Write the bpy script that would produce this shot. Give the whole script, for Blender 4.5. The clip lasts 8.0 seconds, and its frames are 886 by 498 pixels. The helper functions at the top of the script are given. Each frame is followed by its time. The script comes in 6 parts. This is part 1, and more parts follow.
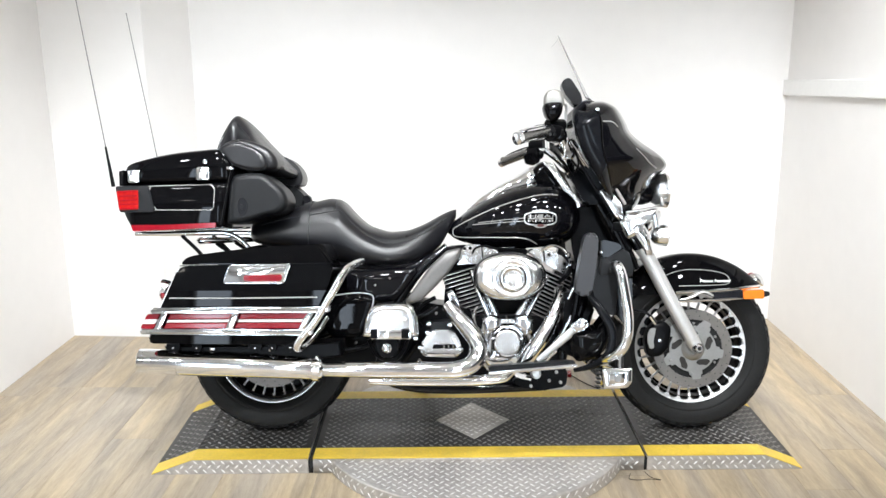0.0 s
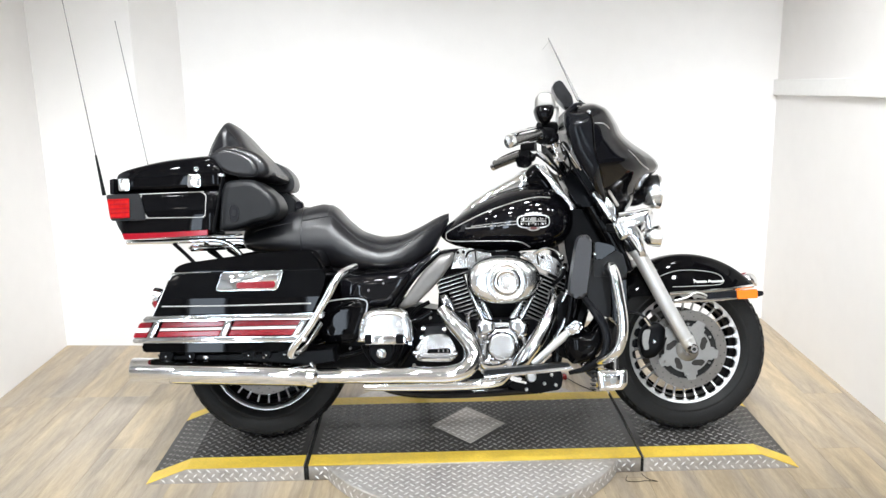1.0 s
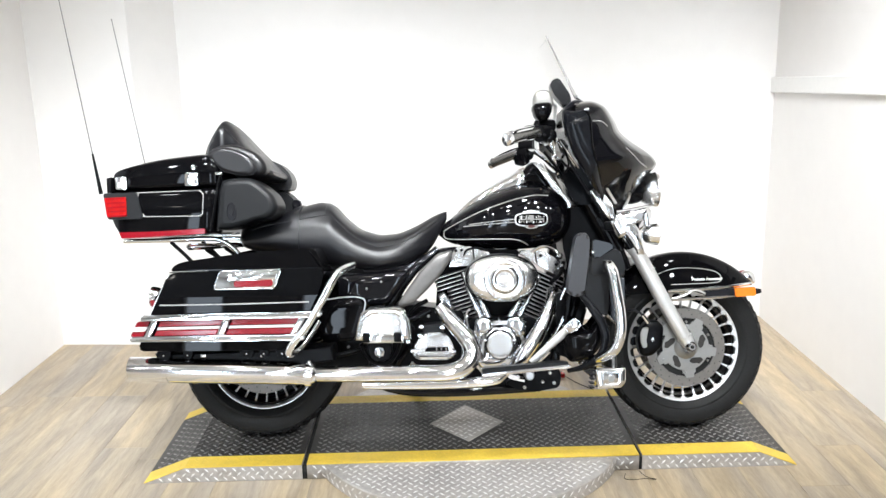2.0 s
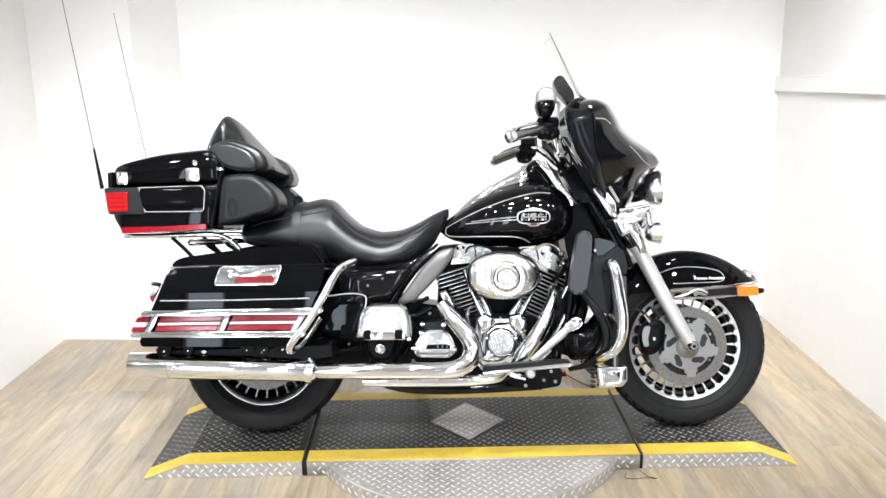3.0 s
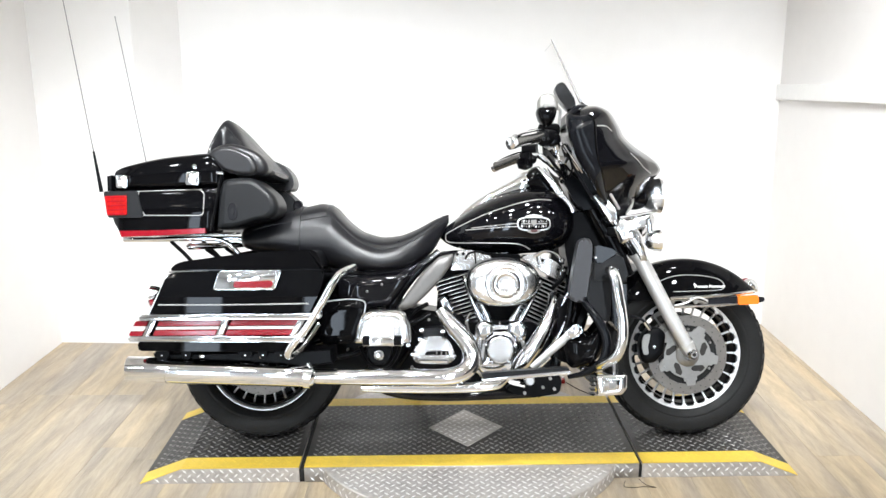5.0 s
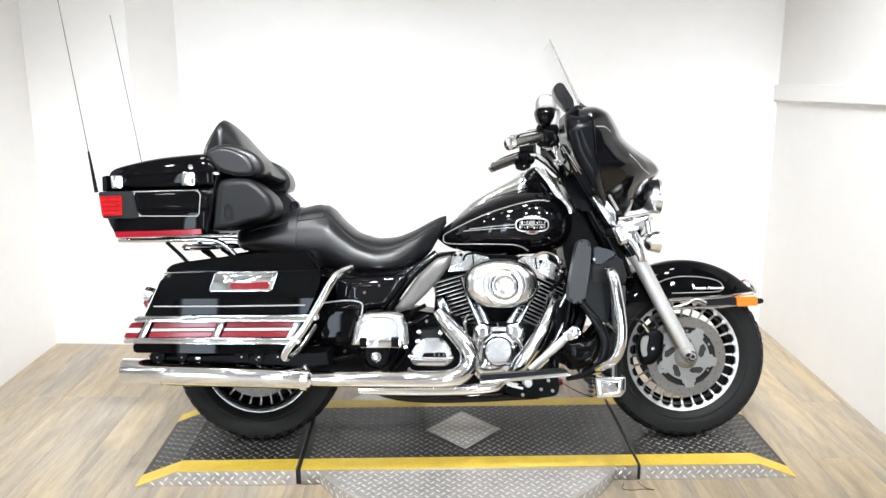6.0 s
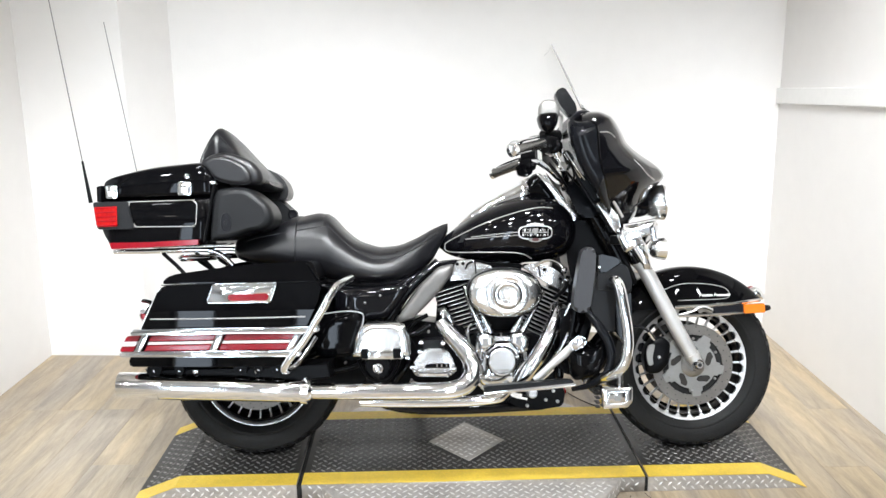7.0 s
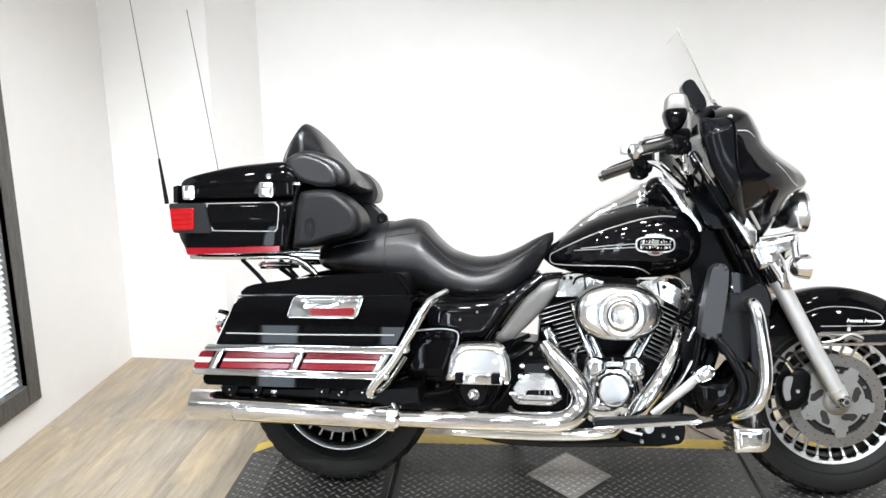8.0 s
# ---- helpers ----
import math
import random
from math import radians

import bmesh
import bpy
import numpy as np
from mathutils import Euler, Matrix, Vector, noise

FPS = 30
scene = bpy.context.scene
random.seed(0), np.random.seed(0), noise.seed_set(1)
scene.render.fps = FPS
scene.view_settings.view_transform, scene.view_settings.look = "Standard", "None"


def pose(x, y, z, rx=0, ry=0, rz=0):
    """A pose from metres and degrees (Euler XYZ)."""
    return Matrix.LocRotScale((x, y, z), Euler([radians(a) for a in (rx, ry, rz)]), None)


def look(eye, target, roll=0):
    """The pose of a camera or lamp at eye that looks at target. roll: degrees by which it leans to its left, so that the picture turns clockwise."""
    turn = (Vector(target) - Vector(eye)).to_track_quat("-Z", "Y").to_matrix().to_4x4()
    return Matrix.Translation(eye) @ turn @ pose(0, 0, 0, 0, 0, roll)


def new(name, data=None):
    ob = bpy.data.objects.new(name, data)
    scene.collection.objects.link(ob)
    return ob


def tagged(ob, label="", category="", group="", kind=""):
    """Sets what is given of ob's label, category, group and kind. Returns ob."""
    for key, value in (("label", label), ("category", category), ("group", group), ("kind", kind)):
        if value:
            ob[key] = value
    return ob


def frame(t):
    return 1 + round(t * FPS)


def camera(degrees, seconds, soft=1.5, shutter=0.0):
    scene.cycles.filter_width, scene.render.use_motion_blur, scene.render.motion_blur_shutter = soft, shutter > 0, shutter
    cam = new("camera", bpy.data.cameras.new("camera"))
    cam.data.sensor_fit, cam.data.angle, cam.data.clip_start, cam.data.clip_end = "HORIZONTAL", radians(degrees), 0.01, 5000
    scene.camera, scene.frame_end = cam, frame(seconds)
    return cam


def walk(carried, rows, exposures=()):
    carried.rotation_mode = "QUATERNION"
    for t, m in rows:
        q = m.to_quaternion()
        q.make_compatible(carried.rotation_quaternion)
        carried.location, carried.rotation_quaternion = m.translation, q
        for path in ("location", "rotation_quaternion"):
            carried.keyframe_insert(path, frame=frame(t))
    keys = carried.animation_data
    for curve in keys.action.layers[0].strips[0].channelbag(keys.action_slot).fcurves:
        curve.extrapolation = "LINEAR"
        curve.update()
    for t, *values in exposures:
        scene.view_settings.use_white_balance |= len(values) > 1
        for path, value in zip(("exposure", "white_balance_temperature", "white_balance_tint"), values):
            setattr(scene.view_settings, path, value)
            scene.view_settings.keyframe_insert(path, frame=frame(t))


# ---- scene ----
cam = camera(55.3, 8.0)
PATH = [
    (0, (-0.076, -3.055, 1.515), (-0.1, -1.111, 1.044), -0.4),
    (0.5, (-0.072, -3.05, 1.522), (-0.095, -1.106, 1.051), -0.7),
    (1, (-0.076, -3.048, 1.514), (-0.084, -1.102, 1.052), -1.1),
    (1.5, (-0.079, -3.047, 1.512), (-0.079, -1.101, 1.049), -1.3),
    (3, (-0.078, -3.034, 1.51), (-0.084, -1.091, 1.038), -0.8),
    (3.5, (-0.083, -3.028, 1.506), (-0.084, -1.085, 1.032), -0.8),
    (4, (-0.079, -3.026, 1.511), (-0.089, -1.079, 1.055), -0.2),
    (4.5, (-0.079, -3.026, 1.511), (-0.088, -1.08, 1.052), -0.3),
    (6, (-0.089, -3.005, 1.512), (-0.082, -1.059, 1.051), -0.2),
    (6.5, (-0.091, -2.983, 1.518), (-0.106, -1.037, 1.056), -0.2),
    (7, (-0.11, -2.947, 1.516), (-0.093, -0.999, 1.064), -0.6),
    (7.2, (-0.113, -2.925, 1.516), (-0.118, -0.979, 1.057), -0.8),
    (7.3, (-0.12, -2.91, 1.524), (-0.149, -0.967, 1.05), -1.3),
    (7.5, (-0.133, -2.885, 1.509), (-0.191, -0.95, 1.006), -1.7),
    (7.6, (-0.128, -2.847, 1.511), (-0.193, -0.917, 0.992), -2.8),
    (7.7, (-0.143, -2.8, 1.503), (-0.217, -0.87, 0.982), -3.5),
    (7.8, (-0.147, -2.745, 1.491), (-0.24, -0.804, 1.018), -2.6),
    (7.9, (-0.165, -2.689, 1.498), (-0.282, -0.745, 1.042), -1.4),
    (8, (-0.176, -2.624, 1.491), (-0.357, -0.686, 1.032), -0.8),
]
EXPOSURES = [(0, 0.0), (1.5, 0.04), (3, 0.17), (4.5, 0.19), (6, 0.08), (7, 0.0), (8, -0.05)]
walk(cam, [(t, look(eye, target, roll)) for t, eye, target, roll in PATH], EXPOSURES)

# ---- world and lights ----
from mathutils.bvhtree import BVHTree

world = bpy.data.worlds.new("sky")
scene.world = world
world.use_nodes = True
sky = world.node_tree.nodes.new("ShaderNodeTexSky")
sky.sky_type, sky.sun_disc, sky.sun_elevation, sky.sun_rotation = "NISHITA", False, radians(35), radians(200)
world.node_tree.links.new(sky.outputs[0], world.node_tree.nodes["Background"].inputs[0])
world.node_tree.nodes["Background"].inputs[1].default_value = 0.12


CEILING = 3.0
# room: left and right walls, back wall, front wall behind the camera
XL, XR, YB, YF = -2.12, 1.69, 1.5, -7.0

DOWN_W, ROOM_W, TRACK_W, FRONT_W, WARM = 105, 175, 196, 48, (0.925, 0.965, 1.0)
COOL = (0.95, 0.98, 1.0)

# ---- materials ----


def material(name, color, rough=0.5, metal=0.0, var=0.08, scale=12.0, bump=0.0, bump_scale=200.0, fine=0.0,
             coat=0.0, coords="Object", stretch=(1, 1, 1), rough_var=0.0, spec=0.5):
    """Principled surface with colour variation at two scales and a fine relief."""
    m = bpy.data.materials.new(name)
    m.use_nodes = True
    nt = m.node_tree
    p = nt.nodes["Principled BSDF"]
    p.inputs["Roughness"].default_value, p.inputs["Metallic"].default_value = rough, metal
    p.inputs["Coat Weight"].default_value, p.inputs["Coat Roughness"].default_value = coat, 0.03
    p.inputs["Specular IOR Level"].default_value = spec
    tc = nt.nodes.new("ShaderNodeTexCoord")
    mp = nt.nodes.new("ShaderNodeMapping")
    mp.inputs["Scale"].default_value = stretch
    nt.links.new(tc.outputs[coords], mp.inputs[0])
    n1, n2 = nt.nodes.new("ShaderNodeTexNoise"), nt.nodes.new("ShaderNodeTexNoise")
    n1.inputs["Scale"].default_value, n2.inputs["Scale"].default_value = scale, scale * 9
    n1.inputs["Detail"].default_value, n2.inputs["Detail"].default_value = 4, 3
    nt.links.new(mp.outputs[0], n1.inputs[0]), nt.links.new(mp.outputs[0], n2.inputs[0])
    add = nt.nodes.new("ShaderNodeMath")
    add.operation = "ADD"
    nt.links.new(n1.outputs[0], add.inputs[0]), nt.links.new(n2.outputs[0], add.inputs[1])
    ramp = nt.nodes.new("ShaderNodeMapRange")
    for i, v in zip((1, 2, 3, 4), (0.6, 1.4, 1 - var, 1 + var)):
        ramp.inputs[i].default_value = v
    nt.links.new(add.outputs[0], ramp.inputs[0])
    mix = nt.nodes.new("ShaderNodeVectorMath")
    mix.operation = "SCALE"
    mix.inputs[0].default_value = color
    nt.links.new(ramp.outputs[0], mix.inputs["Scale"])
    nt.links.new(mix.outputs[0], p.inputs["Base Color"])
    if rough_var:
        rr = nt.nodes.new("ShaderNodeMapRange")
        for i, v in zip((1, 2, 3, 4), (0.6, 1.4, max(0, rough - rough_var), rough + rough_var)):
            rr.inputs[i].default_value = v
        nt.links.new(add.outputs[0], rr.inputs[0])
        nt.links.new(rr.outputs[0], p.inputs["Roughness"])
    if bump:
        nb, b = nt.nodes.new("ShaderNodeTexNoise"), nt.nodes.new("ShaderNodeBump")
        nb.inputs["Scale"].default_value, nb.inputs["Detail"].default_value = bump_scale, 3
        b.inputs["Strength"].default_value, b.inputs["Distance"].default_value = bump, 0.002
        nt.links.new(mp.outputs[0], nb.inputs[0])
        nt.links.new(nb.outputs[0], b.inputs["Height"])
        nt.links.new(b.outputs[0], p.inputs["Normal"])
    return m


def emitter(name, color, strength):
    m = bpy.data.materials.new(name)
    m.use_nodes = True
    p = m.node_tree.nodes["Principled BSDF"]
    p.inputs["Base Color"].default_value = (*color, 1)
    p.inputs["Emission Color"].default_value = (*color, 1)
    p.inputs["Emission Strength"].default_value = strength
    return m


def clear(name, color, rough=0.02, ior=1.45, alpha=1.0):
    m = bpy.data.materials.new(name)
    m.use_nodes = True
    p = m.node_tree.nodes["Principled BSDF"]
    p.inputs["Base Color"].default_value = (*color, 1)
    p.inputs["Roughness"].default_value, p.inputs["IOR"].default_value = rough, ior
    p.inputs["Transmission Weight"].default_value = 1.0
    return m


PAINT = material("gloss_black_paint", (0.002, 0.002, 0.0024), 0.03, var=0.1, spec=0.13)
GLOSS = material("deep_gloss_black", (0.003, 0.003, 0.004), 0.03, var=0.1, spec=0.32)
SATIN = material("satin_black_metal", (0.0035, 0.0035, 0.004), 0.28, var=0.15, scale=20, spec=0.07)
PLASTIC = material("dark_grey_plastic", (0.007, 0.0075, 0.0085), 0.42, var=0.12, scale=15, bump=0.1, bump_scale=500, spec=0.25)
INNER = material("black_inner_plastic", (0.006, 0.006, 0.008), 0.34, var=0.15, scale=15, bump=0.12, bump_scale=450, spec=0.18)
LEATHER = material("black_vinyl", (0.006, 0.006, 0.0075), 0.33, var=0.18, scale=9, bump=0.12, bump_scale=320, rough_var=0.07, spec=0.5)
RUBBER = material("tyre_rubber", (0.007, 0.007, 0.007), 0.55, var=0.3, scale=14, bump=0.4, bump_scale=180, spec=0.25)
CHROME = material("chrome", (0.9, 0.91, 0.93), 0.06, 1.0, var=0.03, scale=8, rough_var=0.02, bump=0.16, bump_scale=34)
POLISH = material("polished_aluminium", (0.85, 0.87, 0.9), 0.1, 1.0, var=0.05, scale=16, bump=0.35, bump_scale=44, rough_var=0.04)
COVER = material("soft_chrome_cover", (0.94, 0.945, 0.95), 0.2, 1.0, var=0.05, scale=16, bump=0.3, bump_scale=40, rough_var=0.06)
ALU = material("painted_silver", (0.62, 0.62, 0.62), 0.34, 0.75, var=0.06, scale=20)
SLIDER = material("cast_aluminium", (0.66, 0.655, 0.64), 0.38, 0.6, var=0.05, scale=25, bump=0.1, bump_scale=400)
DISC = material("brushed_steel", (0.155, 0.143, 0.13), 0.38, 0.5, var=0.15, scale=30, rough_var=0.08)
GLOSSIN = material("dark_blue_black_gloss", (0.005, 0.0055, 0.007), 0.14, var=0.2, scale=9, bump=0.15, bump_scale=30, spec=0.16)
VANE = material("grey_vent_plastic", (0.034, 0.034, 0.037), 0.34, 0.1, var=0.08, scale=12)
PEWTER = material("dark_polished_metal", (0.2, 0.195, 0.186), 0.2, 0.9, var=0.25, scale=30, bump=0.2, bump_scale=120, rough_var=0.08)
GREYMET = material("grey_engine_metal", (0.27, 0.262, 0.25), 0.4, 0.7, var=0.1, scale=25)
DEFLECT = material("grey_deflector", (0.15, 0.146, 0.14), 0.34, 0.3, var=0.08, scale=10, rough_var=0.05)
FIN = material("fin_edge", (0.75, 0.75, 0.75), 0.3, 0.9, var=0.1, scale=30)
STRIPE = material("grey_pinstripe", (0.38, 0.37, 0.36), 0.3, 0.3, var=0.05)
RED = material("red_lens", (0.2, 0.004, 0.01), 0.12, var=0.2, scale=60, coat=0.1)
TAILRED = material("bright_red_lens", (0.3, 0.006, 0.006), 0.12, var=0.3, scale=40, coat=0.8)
WHITELENS = material("white_lens_strip", (0.66, 0.63, 0.62), 0.15, var=0.06, scale=30, coat=0.6)
AMBER = material("amber_lens", (0.7, 0.17, 0.012), 0.15, var=0.1, scale=60, coat=0.8)
LETTER = material("white_script", (0.8, 0.8, 0.78), 0.3, var=0.03)
BADGE = material("badge_red", (0.07, 0.014, 0.012), 0.3, var=0.1, coat=0.5)
GLASS = clear("clear_glass", (0.99, 0.99, 0.99), 0.02, 1.07)
WIRE = material("antenna_wire", (0.1, 0.1, 0.1), 0.4, 0.6)
WALL = material("white_wall_paint", (0.805, 0.784, 0.764), 0.7, var=0.02, scale=1.2, bump=0.08, bump_scale=160)
DARKWALL = material("grey_show_room_paint", (0.5, 0.505, 0.51), 0.7, var=0.1, scale=2)
# for unseen surfaces added to darken what the gloss black reflects
CHARCOAL = material("unseen_charcoal_wall", (0.05, 0.05, 0.052), 0.6, var=0.1, scale=2)
CEIL = material("ceiling_paint", (0.78, 0.77, 0.75), 0.85, var=0.03, scale=2)
TRIM = material("white_trim", (0.82, 0.81, 0.79), 0.45, var=0.03, scale=4)
YELLOW = material("yellow_safety_paint", (0.74, 0.52, 0.07), 0.5, var=0.16, scale=14, bump=0.25, bump_scale=220, rough_var=0.1)
DECK = material("black_deck_paint", (0.031, 0.0295, 0.028), 0.45, 0.0, spec=0.4, var=0.6, scale=4, bump=0.2, bump_scale=200, rough_var=0.12)
# lighter than the deck: worn tops, and glints put into the colour
LOZENGE = material("worn_glinting_lozenge", (0.24, 0.235, 0.23), 0.34, 0.5, var=0.5, scale=9, rough_var=0.1)
PLATE = material("bare_checker_plate", (0.46, 0.435, 0.41), 0.38, 0.4, var=0.3, scale=6, bump=0.15, bump_scale=150, rough_var=0.1)
# bars of the same bare plate, glints put into the paler colour
BRIGHT = material("plate_lozenge_glint", (0.82, 0.81, 0.8), 0.3, 0.4, var=0.1, scale=12)
FRAMEWOOD = material("dark_window_frame", (0.075, 0.071, 0.066), 0.5, var=0.7, scale=14, bump=0.3, bump_scale=90, stretch=(4, 4, 0.8))
BLIND = material("white_blind", (0.85, 0.85, 0.84), 0.5, var=0.02)
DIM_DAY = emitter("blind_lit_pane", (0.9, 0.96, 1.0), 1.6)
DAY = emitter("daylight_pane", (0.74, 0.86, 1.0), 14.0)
BULB = emitter("ceiling_bulb", (1.0, 0.95, 0.88), 30.0)
HOLE = material("shadowed_brown_metal", (0.03, 0.027, 0.024), 0.5, 0.4, var=0.3)
GAPBLACK = material("dark_gap", (0.01, 0.01, 0.01), 0.9)


def plank_material():
    m = material("oak_vinyl_plank", (0.355, 0.308, 0.245), 0.42, var=0.44, scale=3.4, bump=0.1, bump_scale=30, stretch=(7, 0.75, 1), rough_var=0.06)
    nt = m.node_tree
    p = nt.nodes["Principled BSDF"]
    # long streaks carry more than the fine grain
    for n in nt.nodes:
        if n.type == "TEX_NOISE" and n.inputs["Scale"].default_value < 5:
            n.inputs["Distortion"].default_value, n.inputs["Detail"].default_value = 1.2, 3.0
        elif n.type == "TEX_NOISE" and n.inputs["Detail"].default_value == 3 and n.inputs["Scale"].default_value < 35:
            soft = nt.nodes.new("ShaderNodeMapRange")
            for i, v in zip((1, 2, 3, 4), (0, 1, 0.3, 0.7)):
                soft.inputs[i].default_value = v
            add = n.outputs[0].links[0].to_node
            nt.links.new(n.outputs[0], soft.inputs[0])
            nt.links.new(soft.outputs[0], add.inputs[1])
    info = nt.nodes.new("ShaderNodeObjectInfo")
    # every plank samples another stretch of the grain and has its own tone
    mp = next(n for n in nt.nodes if n.type == "MAPPING")
    off = nt.nodes.new("ShaderNodeVectorMath")
    off.operation = "SCALE"
    off.inputs[0].default_value = (37.0, 91.0, 13.0)
    nt.links.new(info.outputs["Random"], off.inputs["Scale"])
    nt.links.new(off.outputs[0], mp.inputs["Location"])
    tone = nt.nodes.new("ShaderNodeValToRGB")
    tone.color_ramp.elements[0].color, tone.color_ramp.elements[1].color = (0.95, 0.94, 0.94, 1), (1.04, 1.02, 0.99, 1)
    mid = tone.color_ramp.elements.new(0.5)
    mid.color = (1.0, 0.97, 0.93, 1)
    nt.links.new(info.outputs["Random"], tone.inputs[0])
    mul = nt.nodes.new("ShaderNodeVectorMath")
    mul.operation = "MULTIPLY"
    src = p.inputs["Base Color"].links[0].from_socket
    nt.links.new(src, mul.inputs[0]), nt.links.new(tone.outputs[0], mul.inputs[1])
    # grey and honey patches inside a plank
    patch = nt.nodes.new("ShaderNodeTexNoise")
    patch.inputs["Scale"].default_value, patch.inputs["Detail"].default_value = 0.9, 3
    nt.links.new(mp.outputs[0], patch.inputs[0])
    hue = nt.nodes.new("ShaderNodeValToRGB")
    hue.color_ramp.elements[0].position, hue.color_ramp.elements[1].position = 0.35, 0.65
    hue.color_ramp.elements[0].color, hue.color_ramp.elements[1].color = (0.88, 0.89, 0.93, 1), (1.13, 1.05, 0.89, 1)
    nt.links.new(patch.outputs[0], hue.inputs[0])
    mul2 = nt.nodes.new("ShaderNodeVectorMath")
    mul2.operation = "MULTIPLY"
    nt.links.new(mul.outputs[0], mul2.inputs[0]), nt.links.new(hue.outputs[0], mul2.inputs[1])
    nt.links.new(mul2.outputs[0], p.inputs["Base Color"])
    return m


PLANK = plank_material()

# ---- mesh helpers ----


def link_mesh(name, bm, mat, parent=None, label="", sharp=0.7):
    bmesh.ops.remove_doubles(bm, verts=bm.verts, dist=1e-6)
    bmesh.ops.recalc_face_normals(bm, faces=bm.faces)
    total = sum(f.calc_area() for f in bm.faces)
    few = len(bm.faces) < 240 and mat not in (CHROME, POLISH, COVER, SLIDER, ALU, DISC)
    flat_caps = mat not in (CHROME, POLISH, COVER, SLIDER, ALU, DISC)
    for f in bm.faces:
        f.smooth = not ((len(f.verts) > 4 and flat_caps) or (few and f.calc_area() > 0.1 * total))
    for e in bm.edges:
        e.smooth = not (len(e.link_faces) == 2 and e.calc_face_angle(0) > sharp)
    me = bpy.data.meshes.new(name)
    bm.to_mesh(me)
    bm.free()
    me.materials.append(mat)
    ob = new(name, me)
    if parent:
        ob.parent = parent
    if label:
        tagged(ob, label)
    return ob


part = link_mesh


def thing(name, label, category, group="", kind="", m=None):
    ob = new(name)
    if m:
        ob.matrix_world = m
    return tagged(ob, label, category, group, kind)


def box(bm, lo, hi, bevel=0.0, seg=2):
    vs = [bm.verts.new((x, y, z)) for x in (lo[0], hi[0]) for y in (lo[1], hi[1]) for z in (lo[2], hi[2])]
    fs = [bm.faces.new([vs[i] for i in q]) for q in ((0, 1, 3, 2), (4, 6, 7, 5), (0, 4, 5, 1), (2, 3, 7, 6), (0, 2, 6, 4), (1, 5, 7, 3))]
    if bevel:
        bmesh.ops.bevel(bm, geom=list({e for f in fs for e in f.edges}), offset=bevel, segments=seg, affect="EDGES", profile=0.5)
    return bm


def boxed(lo, hi, bevel=0.0, seg=2):
    return box(bmesh.new(), [min(a, b) for a, b in zip(lo, hi)], [max(a, b) for a, b in zip(lo, hi)], bevel, seg)


def rounded(pts, r, n=4):
    """The closed outline with its corners rounded by r."""
    out = []
    k = len(pts)
    for i in range(k):
        p, a, b = Vector(pts[i]), Vector(pts[i - 1]), Vector(pts[(i + 1) % k])
        da, db = a - p, b - p
        ra = min(r, da.length * 0.45, db.length * 0.45)
        p0, p1 = p + da.normalized() * ra, p + db.normalized() * ra
        for j in range(n + 1):
            t = j / n
            out.append(tuple(p0 * (1 - t) ** 2 + p * 2 * t * (1 - t) + p1 * t * t))
    return out


def smooth_path(pts, n=6, closed=False):
    """Catmull-Rom through the points."""
    pts = [Vector(p) for p in pts]
    k = len(pts)
    out = []
    for i in range(k if closed else k - 1):
        p1, p2 = pts[i], pts[(i + 1) % k]
        p0 = pts[i - 1] if closed or i else p1 * 2 - p2
        p3 = pts[(i + 2) % k] if closed or i + 2 < k else p2 * 2 - p1
        for j in range(n):
            t = j / n
            out.append(0.5 * (p1 * 2 + (p2 - p0) * t + (p0 * 2 - p1 * 5 + p2 * 4 - p3) * t * t + (p1 * 3 - p0 - p2 * 3 + p3) * t ** 3))
    if not closed:
        out.append(pts[-1])
    return out


def skin(bm, rings, cap=True, closed=True):
    vr = [[bm.verts.new(p) for p in r] for r in rings]
    n = len(vr[0])
    for a, b in zip(vr, vr[1:]):
        for i in range(n if closed else n - 1):
            j = (i + 1) % n
            bm.faces.new((a[i], a[j], b[j], b[i]))
    if cap:
        bm.faces.new(vr[0][::-1])
        bm.faces.new(vr[-1])
    return bm


def prism(outline, y0, y1, bevel=0.0, seg=2, bm=None):
    """Plate with the outline (x, z) from depth y0 to y1; both rims rounded."""
    bm = bm or bmesh.new()
    rings = [[(x, y0, z) for x, z in outline], [(x, y1, z) for x, z in outline]]
    k = len(bm.faces)
    skin(bm, rings)
    if bevel:
        bm.faces.ensure_lookup_table()
        caps = bm.faces[-2:]
        bmesh.ops.bevel(bm, geom=list({e for f in caps for e in f.edges}), offset=bevel, segments=seg, affect="EDGES", profile=0.5, clamp_overlap=True)
    return bm


def puff(outline, yb, yf, depth, steps=6, power=1.0, last=0.12):
    """Cushion: back plane yb, side wall to yf, then a dome that reaches depth further."""
    c = sum((Vector(p) for p in outline), Vector((0, 0))) / len(outline)
    rings = [[(x, yb, z) for x, z in outline]]
    for i in range(steps + 1):
        a = i / steps * math.pi / 2
        s = max(last, math.cos(a) ** power)
        rings.append([(c.x + (x - c.x) * s, yf + depth * math.sin(a), c.y + (z - c.y) * s) for x, z in outline])
    return skin(bmesh.new(), rings)


